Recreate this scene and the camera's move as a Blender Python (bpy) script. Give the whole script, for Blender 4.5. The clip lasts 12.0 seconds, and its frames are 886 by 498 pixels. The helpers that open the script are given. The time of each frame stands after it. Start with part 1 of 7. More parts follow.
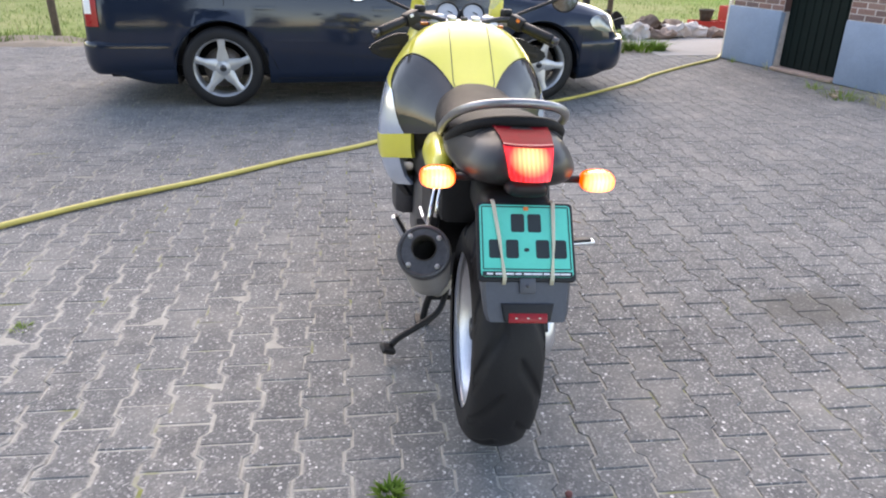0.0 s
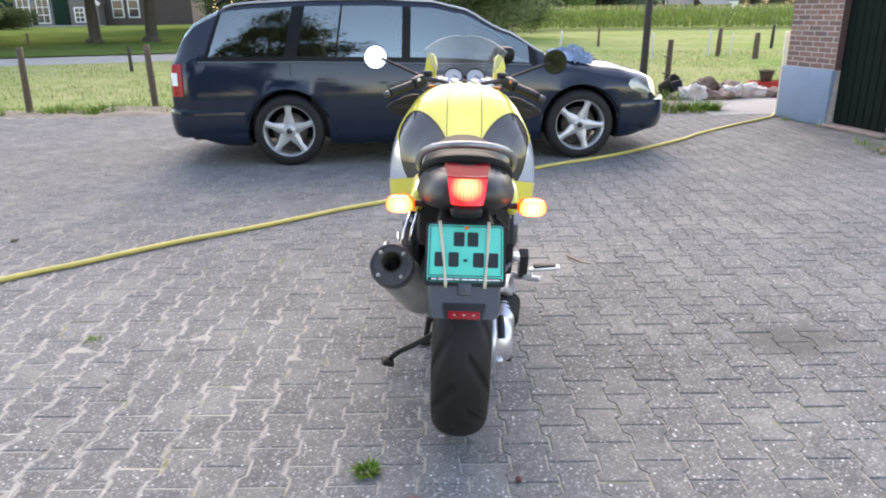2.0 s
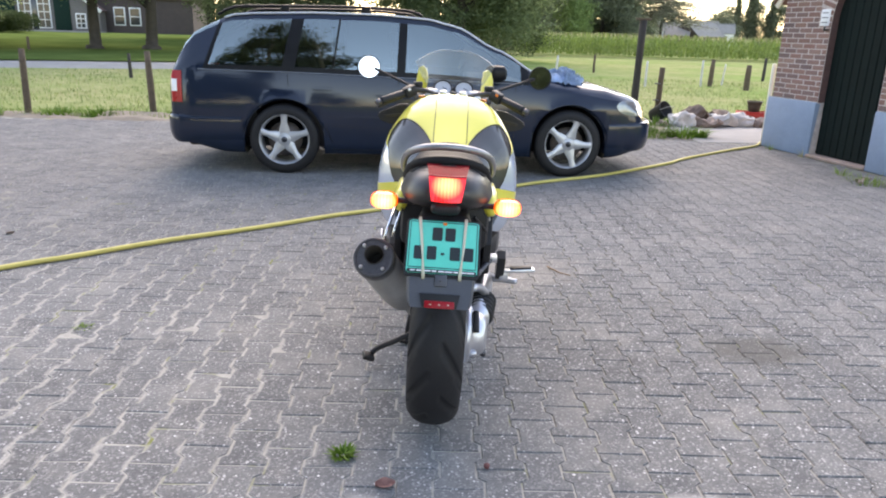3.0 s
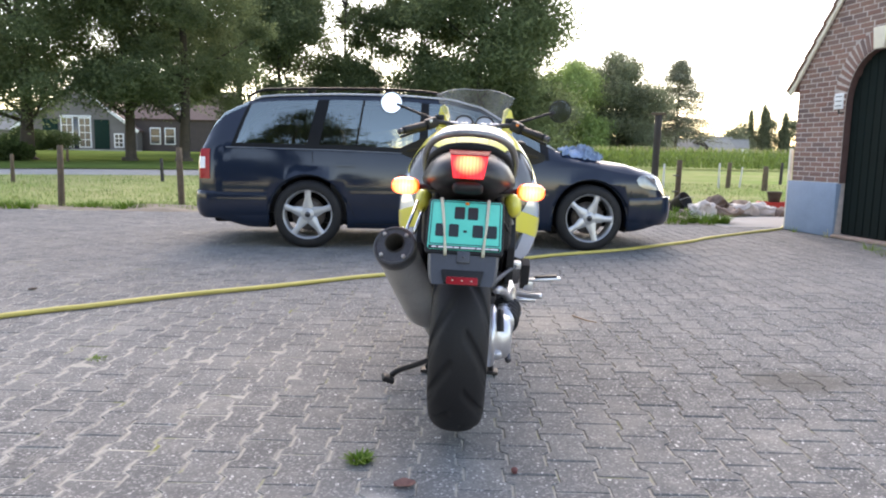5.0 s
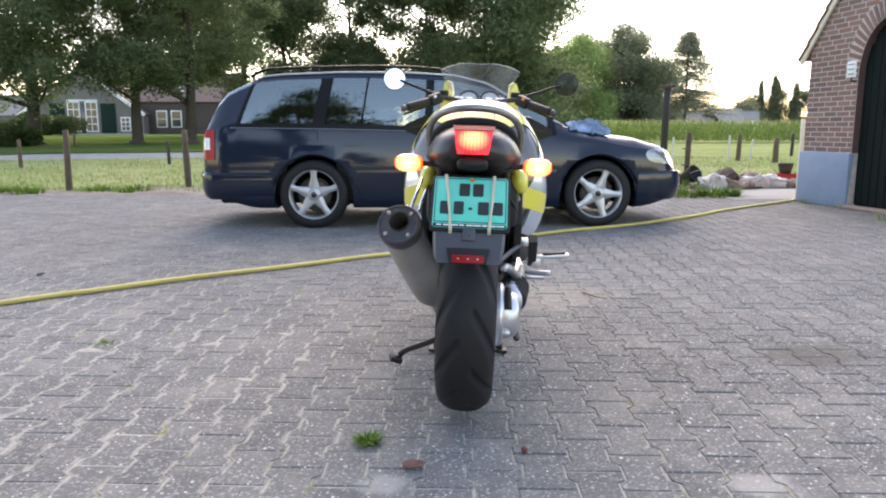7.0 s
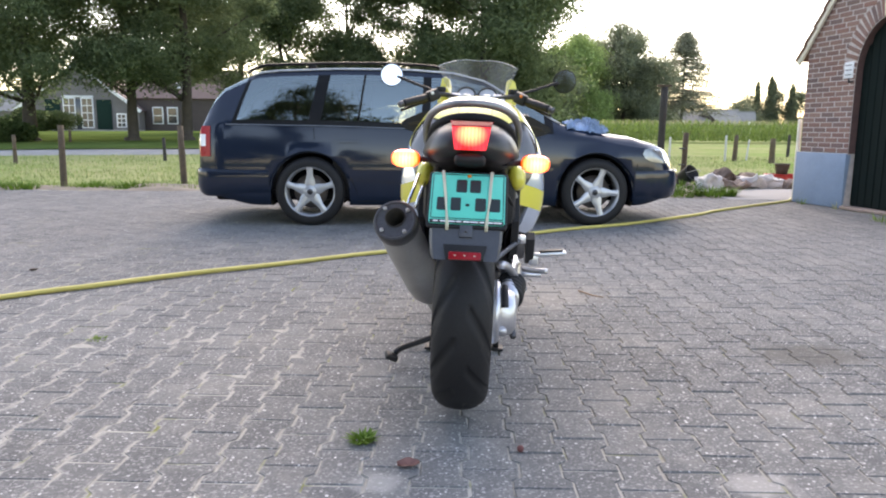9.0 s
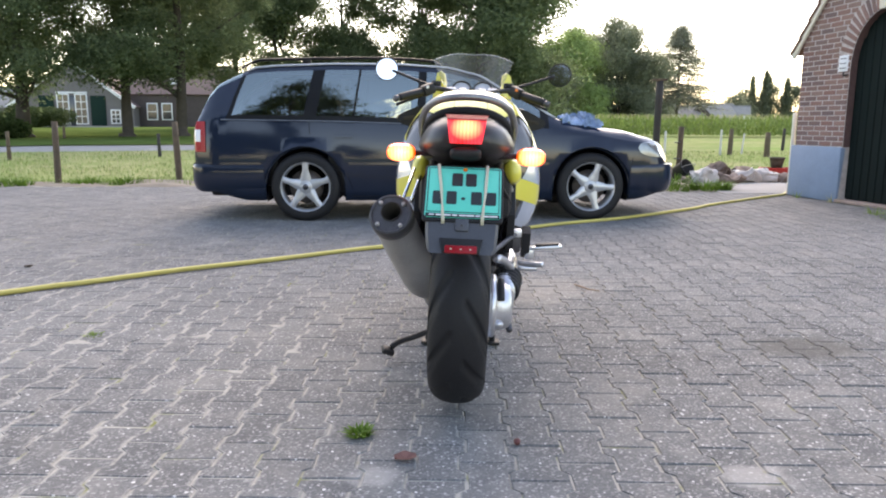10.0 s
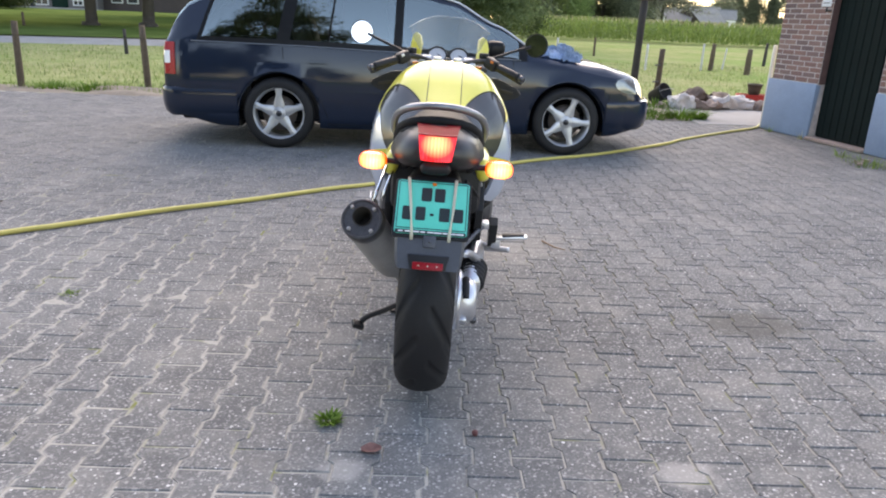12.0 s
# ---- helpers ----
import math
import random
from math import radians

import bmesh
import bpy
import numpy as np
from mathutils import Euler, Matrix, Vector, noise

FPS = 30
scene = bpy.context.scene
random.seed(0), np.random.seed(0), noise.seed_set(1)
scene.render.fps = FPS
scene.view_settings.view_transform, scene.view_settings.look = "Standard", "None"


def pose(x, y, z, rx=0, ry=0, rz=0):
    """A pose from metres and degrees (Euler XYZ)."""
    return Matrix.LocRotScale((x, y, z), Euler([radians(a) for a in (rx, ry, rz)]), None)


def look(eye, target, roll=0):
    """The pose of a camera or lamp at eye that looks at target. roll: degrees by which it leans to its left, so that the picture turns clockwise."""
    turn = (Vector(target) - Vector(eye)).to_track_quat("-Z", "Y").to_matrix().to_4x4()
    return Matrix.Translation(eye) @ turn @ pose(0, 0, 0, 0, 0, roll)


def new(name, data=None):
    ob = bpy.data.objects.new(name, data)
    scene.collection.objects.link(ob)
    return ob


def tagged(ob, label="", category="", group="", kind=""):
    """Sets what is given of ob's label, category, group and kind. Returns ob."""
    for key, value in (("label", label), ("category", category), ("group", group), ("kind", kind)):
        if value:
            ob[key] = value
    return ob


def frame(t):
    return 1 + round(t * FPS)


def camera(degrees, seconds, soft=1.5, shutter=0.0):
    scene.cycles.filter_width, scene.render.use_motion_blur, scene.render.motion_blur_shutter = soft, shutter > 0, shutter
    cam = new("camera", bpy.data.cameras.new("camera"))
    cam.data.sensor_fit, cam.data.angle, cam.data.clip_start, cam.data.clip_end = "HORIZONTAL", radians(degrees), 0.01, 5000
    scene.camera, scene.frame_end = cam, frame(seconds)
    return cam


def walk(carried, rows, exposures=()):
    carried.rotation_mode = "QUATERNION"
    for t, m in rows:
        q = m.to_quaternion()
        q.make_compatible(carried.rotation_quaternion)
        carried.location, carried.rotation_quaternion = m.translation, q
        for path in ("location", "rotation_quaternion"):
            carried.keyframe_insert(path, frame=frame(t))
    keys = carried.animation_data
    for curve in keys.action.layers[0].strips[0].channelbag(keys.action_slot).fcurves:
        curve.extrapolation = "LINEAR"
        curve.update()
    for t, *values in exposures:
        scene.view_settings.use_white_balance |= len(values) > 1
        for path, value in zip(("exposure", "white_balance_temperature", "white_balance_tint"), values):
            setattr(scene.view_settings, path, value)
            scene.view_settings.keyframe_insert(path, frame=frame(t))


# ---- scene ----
cam = camera(63.4, 12.0, soft=2.0)
PATH = [
    (0, (-0.486, -1.861, 1.342), (-0.123, -0.061, 0.549), 1.3),
    (0.5, (-0.408, -1.959, 1.366), (-0.083, -0.129, 0.629), 0.6),
    (1, (-0.278, -2.046, 1.354), (-0.064, -0.174, 0.682), 1.5),
    (1.5, (-0.212, -2.144, 1.365), (-0.076, -0.256, 0.721), -1.3),
    (2, (-0.221, -2.307, 1.363), (-0.074, -0.415, 0.733), -0.6),
    (2.5, (-0.203, -2.407, 1.370), (-0.024, -0.511, 0.757), 0.6),
    (2.7, (-0.195, -2.435, 1.367), (-0.025, -0.535, 0.763), 2),
    (4.3, (-0.208, -2.490, 0.981), (-0.053, -0.524, 0.648), -1.6),
    (4.5, (-0.205, -2.498, 0.945), (-0.064, -0.525, 0.649), -1.9),
    (5, (-0.191, -2.481, 0.939), (-0.081, -0.502, 0.671), 1.1),
    (5.5, (-0.186, -2.467, 0.932), (-0.086, -0.492, 0.639), -0.6),
    (6, (-0.176, -2.456, 0.930), (-0.072, -0.484, 0.604), -0.6),
    (6.5, (-0.178, -2.449, 0.934), (-0.093, -0.478, 0.604), -0),
    (8.5, (-0.179, -2.423, 0.926), (-0.093, -0.451, 0.605), 0),
    (9, (-0.179, -2.422, 0.924), (-0.083, -0.452, 0.592), 0.4),
    (9.5, (-0.178, -2.421, 0.924), (-0.078, -0.452, 0.591), 0.4),
    (10, (-0.179, -2.423, 0.920), (-0.072, -0.456, 0.575), 0.2),
    (10.5, (-0.192, -2.456, 0.919), (-0.082, -0.491, 0.563), -0.5),
    (11, (-0.217, -2.478, 0.960), (-0.096, -0.515, 0.600), 0.8),
    (11.5, (-0.191, -2.463, 1.057), (-0.072, -0.519, 0.601), 1.7),
    (12, (-0.167, -2.434, 1.257), (0.012, -0.541, 0.638), 2.5),
]
walk(cam, [(t, look(eye, target, roll)) for t, eye, target, roll in PATH], [(0, 2.13, 8250, 17), (1, 2.23, 8250, 17), (2, 2.27, 8250, 17), (2.5, 2.23, 8250, 17), (4.5, 2.12, 8250, 17), (11.5, 2.10, 8250, 17), (12, 2.01, 8250, 17)])

# ---- light: evening daylight, the sun low behind the trees ----
SUN_AZ, SUN_EL = 4.0, 40.0        # degrees from +y towards +x, and above the horizon
world = bpy.data.worlds.new("evening_sky")
scene.world = world
world.use_nodes = True
wn = world.node_tree
bg = wn.nodes["Background"]
sky = wn.nodes.new("ShaderNodeTexSky")
sky.sky_type = "NISHITA"
sky.sun_disc = False
sky.sun_elevation = radians(SUN_EL)
sky.sun_rotation = radians(SUN_AZ)
sky.air_density, sky.dust_density, sky.ozone_density = 1.0, 0.9, 1.0
wn.links.new(sky.outputs["Color"], bg.inputs["Color"])
bg.inputs["Strength"].default_value = 0.15
sun = new("sun", bpy.data.lights.new("sun", "SUN"))
sun.data.energy, sun.data.angle, sun.data.color = 0.62, radians(55), (1.0, 0.96, 0.93)
sun.matrix_world = look((0, 0, 30), (-30 * math.sin(radians(SUN_AZ)), -30 * math.cos(radians(SUN_AZ)), 30 - 30 * math.tan(radians(SUN_EL))))

# ---- materials ----
def node(nt, kind, **inputs):
    n = nt.nodes.new(kind)
    for k, v in inputs.items():
        n.inputs[k.replace("_", " ")].default_value = v
    return n


def ramp(nt, source, stops):
    r = nt.nodes.new("ShaderNodeValToRGB")
    while len(r.color_ramp.elements) < len(stops):
        r.color_ramp.elements.new(0.5)
    for e, (p, c) in zip(r.color_ramp.elements, stops):
        e.position, e.color = p, (*c, 1)
    nt.links.new(source, r.inputs["Fac"])
    return r.outputs["Color"]


def blend(nt, fac, a, b, mode="MIX"):
    m = nt.nodes.new("ShaderNodeMix")
    m.data_type, m.blend_type = "RGBA", mode
    for k, v in ((0, fac), (6, a), (7, b)):
        if isinstance(v, (int, float)):
            m.inputs[k].default_value = v
        elif isinstance(v, tuple):
            m.inputs[k].default_value = (*v, 1)
        else:
            nt.links.new(v, m.inputs[k])
    return m.outputs[2]


def noise_tex(nt, scale, detail=4, rough=0.6, coords="Object", stretch=None, distort=0.0):
    tc = nt.nodes.new("ShaderNodeTexCoord")
    n = node(nt, "ShaderNodeTexNoise", Scale=scale, Detail=detail, Roughness=rough, Distortion=distort)
    src = tc.outputs[coords]
    if stretch:
        mp = nt.nodes.new("ShaderNodeMapping")
        mp.inputs["Scale"].default_value = stretch
        nt.links.new(src, mp.inputs["Vector"])
        src = mp.outputs["Vector"]
    nt.links.new(src, n.inputs["Vector"])
    return n.outputs["Fac"]


def position_noise(nt, scale, detail=4, rough=0.6, stretch=None):
    g = nt.nodes.new("ShaderNodeNewGeometry")
    n = node(nt, "ShaderNodeTexNoise", Scale=scale, Detail=detail, Roughness=rough)
    src = g.outputs["Position"]
    if stretch:
        mp = nt.nodes.new("ShaderNodeMapping")
        mp.inputs["Scale"].default_value = stretch
        nt.links.new(src, mp.inputs["Vector"])
        src = mp.outputs["Vector"]
    nt.links.new(src, n.inputs["Vector"])
    return n.outputs["Fac"]


def bump(nt, height, strength=0.3, distance=0.01):
    b = node(nt, "ShaderNodeBump", Strength=strength, Distance=distance)
    nt.links.new(height, b.inputs["Height"])
    return b.outputs["Normal"]


def material(name, color=(0.5, 0.5, 0.5), rough=0.5, metal=0.0, var=0.15, scale=8.0, grain=120.0, relief=0.1, coat=0.0, spec=0.5):
    """A principled surface whose colour and gloss vary at two scales."""
    m = bpy.data.materials.new(name)
    m.use_nodes = True
    nt = m.node_tree
    p = nt.nodes["Principled BSDF"]
    p.inputs["Metallic"].default_value = metal
    p.inputs["Coat Weight"].default_value = coat
    p.inputs["Specular IOR Level"].default_value = spec
    big = noise_tex(nt, scale, 5, 0.6)
    fine = noise_tex(nt, grain, 3, 0.6)
    lo, hi = tuple(c * (1 - var) for c in color), tuple(min(1, c * (1 + var)) for c in color)
    base = ramp(nt, big, [(0.3, lo), (0.7, hi)])
    base = blend(nt, 0.35, base, ramp(nt, fine, [(0.3, lo), (0.7, hi)]))
    nt.links.new(base, p.inputs["Base Color"])
    rr = node(nt, "ShaderNodeMapRange", To_Min=max(0.02, rough - 0.08), To_Max=min(1, rough + 0.08))
    nt.links.new(big, rr.inputs["Value"])
    nt.links.new(rr.outputs["Result"], p.inputs["Roughness"])
    if relief:
        nt.links.new(bump(nt, fine, relief, 0.004), p.inputs["Normal"])
    return m


def shader(m):
    return m.node_tree.nodes["Principled BSDF"]


def clear_glass(name, tint=(0.9, 0.95, 0.95), ior=1.45, haze=0.0, gloss=(1, 1, 1)):
    m = bpy.data.materials.new(name)
    m.use_nodes = True
    nt = m.node_tree
    out = nt.nodes["Material Output"]
    tr = node(nt, "ShaderNodeBsdfTransparent", Color=(*tint, 1))
    gl = node(nt, "ShaderNodeBsdfGlossy", Roughness=0.02, Color=(*gloss, 1))
    fr = node(nt, "ShaderNodeFresnel", IOR=ior)
    mx = nt.nodes.new("ShaderNodeMixShader")
    nt.links.new(fr.outputs[0], mx.inputs[0])
    nt.links.new(tr.outputs[0], mx.inputs[1])
    nt.links.new(gl.outputs[0], mx.inputs[2])
    last = mx.outputs[0]
    if haze:
        dust = node(nt, "ShaderNodeBsdfDiffuse", Color=(0.55, 0.56, 0.56, 1))
        hz = nt.nodes.new("ShaderNodeMixShader")
        hz.inputs[0].default_value = haze
        nt.links.new(last, hz.inputs[1])
        nt.links.new(dust.outputs[0], hz.inputs[2])
        last = hz.outputs[0]
    nt.links.new(last, out.inputs["Surface"])
    return m


def lamp_lens(name, color, bulb, reach, strength, rim, middle, ribs=190.0):
    """A ribbed lens lit by a bulb behind it: bright near the bulb, deep-coloured at the rim."""
    m = material(name, color, 0.16, var=0.1, scale=30, grain=200, relief=0.0, coat=0.5)
    nt = m.node_tree
    p = shader(m)
    tc = nt.nodes.new("ShaderNodeTexCoord")
    off = nt.nodes.new("ShaderNodeVectorMath")
    off.operation = "SUBTRACT"
    nt.links.new(tc.outputs["Object"], off.inputs[0])
    off.inputs[1].default_value = bulb
    ln = nt.nodes.new("ShaderNodeVectorMath")
    ln.operation = "LENGTH"
    nt.links.new(off.outputs[0], ln.inputs[0])
    mr = node(nt, "ShaderNodeMapRange", From_Min=0.0, From_Max=reach, To_Min=1.0, To_Max=0.0)
    nt.links.new(ln.outputs["Value"], mr.inputs["Value"])
    wave = node(nt, "ShaderNodeTexWave", Scale=ribs / 6.0, Distortion=0.4)
    nt.links.new(tc.outputs["Object"], wave.inputs["Vector"])
    glow = ramp(nt, mr.outputs["Result"], [(0.0, rim), (0.45, tuple(0.5 * (a + b) for a, b in zip(rim, middle))), (1.0, middle)])
    glow = blend(nt, 0.35, glow, wave.outputs["Color"], "MULTIPLY")
    nt.links.new(glow, p.inputs["Emission Color"])
    p.inputs["Emission Strength"].default_value = strength
    nt.links.new(bump(nt, wave.outputs["Fac"], 0.3, 0.002), p.inputs["Normal"])
    return m


def varied(name, colors, rough=0.8, grain=60.0, relief=0.4, island=False, spread=(0, 1), distance=0.004, speck=0.0, speck_color=(0.6, 0.58, 0.54)):
    """Pieces that differ one from another: by object, or by island in a joined mesh."""
    m = bpy.data.materials.new(name)
    m.use_nodes = True
    nt = m.node_tree
    p = nt.nodes["Principled BSDF"]
    rnd = nt.nodes.new("ShaderNodeNewGeometry").outputs["Random Per Island"] if island else nt.nodes.new("ShaderNodeObjectInfo").outputs["Random"]
    k = len(colors) - 1
    base = ramp(nt, rnd, [(spread[0] + (spread[1] - spread[0]) * i / max(1, k), c) for i, c in enumerate(colors)])
    fine = position_noise(nt, grain, 4, 0.65)
    base = blend(nt, 0.55, base, ramp(nt, fine, [(0.25, (0.35, 0.35, 0.35)), (0.75, (1.0, 1.0, 1.0))]), "MULTIPLY")
    big = position_noise(nt, 1.3, 5, 0.6)
    base = blend(nt, 0.45, base, ramp(nt, big, [(0.3, (0.62, 0.6, 0.58)), (0.7, (1, 1, 1))]), "MULTIPLY")
    if speck:
        s = position_noise(nt, 95, 2, 0.5)
        mask = ramp(nt, s, [(speck, (0, 0, 0)), (speck + 0.03, (1, 1, 1))])
        base = blend(nt, mask, base, speck_color)
    nt.links.new(base, p.inputs["Base Color"])
    p.inputs["Roughness"].default_value = rough
    nt.links.new(bump(nt, fine, relief, distance), p.inputs["Normal"])
    return m


M_RUBBER = material("tyre_rubber", (0.012, 0.012, 0.014), 0.62, var=0.3, scale=6, relief=0.15, spec=0.3)
M_BLACK = material("black_plastic", (0.018, 0.018, 0.020), 0.5, var=0.25, scale=10, relief=0.12, spec=0.25)
M_BLACKGLOSS = material("black_satin_paint", (0.022, 0.021, 0.022), 0.42, var=0.2, relief=0.05, coat=0.1)
M_GREYPLASTIC = material("grey_plastic", (0.055, 0.06, 0.075), 0.45, var=0.2, relief=0.12)
M_YELLOW = material("yellow_paint", (0.70, 0.62, 0.075), 0.34, var=0.05, scale=5, relief=0.0, coat=1.0, spec=0.3)
shader(M_YELLOW).inputs["Coat Roughness"].default_value = 0.16
M_SILVER = material("silver_paint", (0.50, 0.56, 0.68), 0.22, metal=0.45, var=0.08, relief=0.0, coat=0.6)
M_ANTHRACITE = material("anthracite_paint", (0.016, 0.016, 0.018), 0.5, var=0.15, relief=0.0, coat=0.9, spec=0.2)
M_RAIL = material("satin_metal_rail", (0.26, 0.26, 0.27), 0.35, metal=0.7, var=0.2, scale=20, relief=0.05)
M_LENSTOP = material("unlit_red_lens", (0.22, 0.003, 0.010), 0.55, var=0.2, scale=40, relief=0.05, coat=0.0, spec=0.08)
M_SEAT = material("seat_vinyl", (0.013, 0.013, 0.014), 0.6, var=0.2, scale=14, relief=0.3, spec=0.13)
M_ALU = material("cast_aluminium", (0.55, 0.56, 0.6), 0.35, metal=0.85, var=0.12, scale=20, relief=0.1)
M_STEEL = material("brushed_steel", (0.36, 0.355, 0.345), 0.5, metal=0.4, var=0.18, scale=9, relief=0.08)
M_DARKSTEEL = material("dark_steel", (0.10, 0.10, 0.11), 0.4, metal=0.8, var=0.25, relief=0.12)
M_CAP = material("grey_end_cap", (0.075, 0.075, 0.08), 0.45, metal=0.5, var=0.3, scale=30, relief=0.1)
M_CHROME = material("chrome", (0.7, 0.7, 0.72), 0.12, metal=1.0, var=0.05, relief=0.0)
M_MIRROR = material("mirror_glass", (0.9, 0.9, 0.9), 0.02, metal=1.0, var=0.0, relief=0.0)
M_SOOT = material("sooty_pipe", (0.03, 0.025, 0.02), 0.8, var=0.4, relief=0.2)
M_PLATE = material("plate_turquoise", (0.045, 0.60, 0.47), 0.38, var=0.06, scale=20, relief=0.03)
M_PLATEBLACK = material("plate_characters", (0.012, 0.02, 0.02), 0.4, var=0.1, relief=0.0)
M_WHITE = material("white_print", (0.75, 0.76, 0.78), 0.5, var=0.06, relief=0.0)
M_STRAP = material("pale_rubber_strap", (0.56, 0.54, 0.42), 0.6, var=0.1, relief=0.1)
M_TAIL = lamp_lens("tail_lamp_lens", (0.55, 0.012, 0.012), (0.0, -0.415, 0.905), 0.047, 1.15, (0.34, 0.009, 0.012), (1.0, 0.42, 0.19))
M_AMBER = lamp_lens("amber_lens", (0.8, 0.20, 0.01), (0.0, -0.345, 0.83), 0.043, 1.9, (0.36, 0.030, 0.002), (1.0, 0.46, 0.20))
M_AMBERDULL = material("amber_marker", (0.75, 0.17, 0.01), 0.25, var=0.1, relief=0.0, coat=0.5)
M_REFLECTOR = material("red_reflector", (0.30, 0.008, 0.014), 0.3, var=0.2, scale=60, relief=0.2, coat=0.1, spec=0.25)
M_DIAL = material("dial_face", (0.46, 0.47, 0.50), 0.4, var=0.1, relief=0.0)
M_SCREEN = clear_glass("smoked_screen", (0.86, 0.89, 0.90), 1.5, 0.23)

# ---- building helpers ----
def thing(name, label, category, m=None, group="", kind=""):
    ob = new(name)
    ob.empty_display_size = 0.1
    if m is not None:
        ob.matrix_world = m
    return tagged(ob, label, category, group, kind)


def part(name, bm, mat, parent=None, label="", m=None, smooth=True, angle=40):
    me = bpy.data.meshes.new(name)
    if smooth:
        for f in bm.faces:
            f.smooth = True
        for e in bm.edges:
            if len(e.link_faces) == 2 and e.calc_face_angle(0) > radians(angle):
                e.smooth = False
    bm.to_mesh(me)
    bm.free()
    for mm in (mat if isinstance(mat, (list, tuple)) else [mat]):
        me.materials.append(mm)
    ob = new(name, me)
    ob.parent = parent
    if m is not None:
        ob.matrix_basis = m
    if label:
        ob["label"] = label
    return ob


def box(bm, c, size, bevel=0.0, rot=None, seg=2):
    r = bmesh.ops.create_cube(bm, size=1.0)
    vs = r["verts"]
    bmesh.ops.scale(bm, vec=size, verts=vs)
    if bevel:
        es = list({e for v in vs for e in v.link_edges})
        rb = bmesh.ops.bevel(bm, geom=es, offset=bevel, segments=seg, affect="EDGES", profile=0.5)
        vs = list({v for f in rb["faces"] for v in f.verts} | {v for v in vs if v.is_valid})
    if rot is not None:
        bmesh.ops.rotate(bm, cent=(0, 0, 0), matrix=Euler([radians(a) for a in rot]).to_matrix(), verts=vs)
    bmesh.ops.translate(bm, vec=c, verts=vs)
    return vs


def boxed(c, size, bevel=0.0, rot=None, seg=2):
    bm = bmesh.new()
    box(bm, c, size, bevel, rot, seg)
    return bm


def frame_of(d):
    d = Vector(d).normalized()
    up = Vector((0, 0, 1)) if abs(d.z) < 0.95 else Vector((1, 0, 0))
    a = d.cross(up).normalized()
    return a, a.cross(d).normalized()


def rings(bm, loops, cap=True, closed=True):
    """Joins rows of points of equal count into a skin."""
    rows = [[bm.verts.new(p) for p in loop] for loop in loops]
    n = len(rows[0])
    for a, b in zip(rows, rows[1:]):
        for i in range(n if closed else n - 1):
            j = (i + 1) % n
            bm.faces.new((a[i], a[j], b[j], b[i]))
    if cap and closed:
        bm.faces.new(list(reversed(rows[0])))
        bm.faces.new(rows[-1])
    return rows


def tube(bm, pts, r, seg=10, cap=True):
    """A round rod along points; r: one radius or one each."""
    pts = [Vector(p) for p in pts]
    rs = r if isinstance(r, (list, tuple)) else [r] * len(pts)
    loops, a0 = [], None
    for i, p in enumerate(pts):
        d = (pts[min(i + 1, len(pts) - 1)] - pts[max(i - 1, 0)]).normalized()
        if a0 is None:
            a, b = frame_of(d)
        else:
            a = (a0 - d * a0.dot(d)).normalized()
            b = a.cross(d).normalized()
        a0 = a
        loops.append([p + (a * math.cos(2 * math.pi * k / seg) + b * math.sin(2 * math.pi * k / seg)) * rs[i] for k in range(seg)])
    rings(bm, loops, cap)
    return bm


def rod(pts, r, seg=10):
    return tube(bmesh.new(), pts, r, seg)


def smooth_path(pts, n=8):
    """Catmull-Rom through points."""
    pts = [Vector(p) for p in pts]
    out = []
    for i in range(len(pts) - 1):
        p0, p1, p2, p3 = pts[max(i - 1, 0)], pts[i], pts[i + 1], pts[min(i + 2, len(pts) - 1)]
        for k in range(n):
            t = k / n
            out.append(0.5 * ((2 * p1) + (p2 - p0) * t + (2 * p0 - 5 * p1 + 4 * p2 - p3) * t * t + (3 * p1 - p0 - 3 * p2 + p3) * t ** 3))
    out.append(pts[-1])
    return out


def lathe(bm, profile, c, axis, seg=32, cap=True):
    """Turns (radius, along) rows about an axis through c."""
    a, b = frame_of(axis)
    d = Vector(axis).normalized()
    loops = [[Vector(c) + d * h + (a * math.cos(2 * math.pi * k / seg) + b * math.sin(2 * math.pi * k / seg)) * r for k in range(seg)] for r, h in profile]
    rings(bm, loops, cap)
    return bm


def turned(profile, c, axis, seg=32, cap=True):
    return lathe(bmesh.new(), profile, c, axis, seg, cap)


def slab(bm, poly, depth, m=None, bevel=0.0):
    """A flat outline (x, y) given thickness along z, then placed by m."""
    lo = [bm.verts.new((x, y, 0)) for x, y in poly]
    hi = [bm.verts.new((x, y, depth)) for x, y in poly]
    n = len(poly)
    fs = [bm.faces.new(list(reversed(lo))), bm.faces.new(hi)]
    for i in range(n):
        fs.append(bm.faces.new((lo[i], lo[(i + 1) % n], hi[(i + 1) % n], hi[i])))
    vs = lo + hi
    bmesh.ops.recalc_face_normals(bm, faces=fs)
    if bevel:
        es = [e for e in fs[1].edges]
        rb = bmesh.ops.bevel(bm, geom=es, offset=bevel, segments=2, affect="EDGES", profile=0.5)
        vs = list({v for v in vs if v.is_valid} | {v for f in rb["faces"] for v in f.verts})
    if m is not None:
        bmesh.ops.transform(bm, matrix=m, verts=vs)
    return bm


def plate(poly, depth, m=None, bevel=0.0):
    return slab(bmesh.new(), poly, depth, m, bevel)


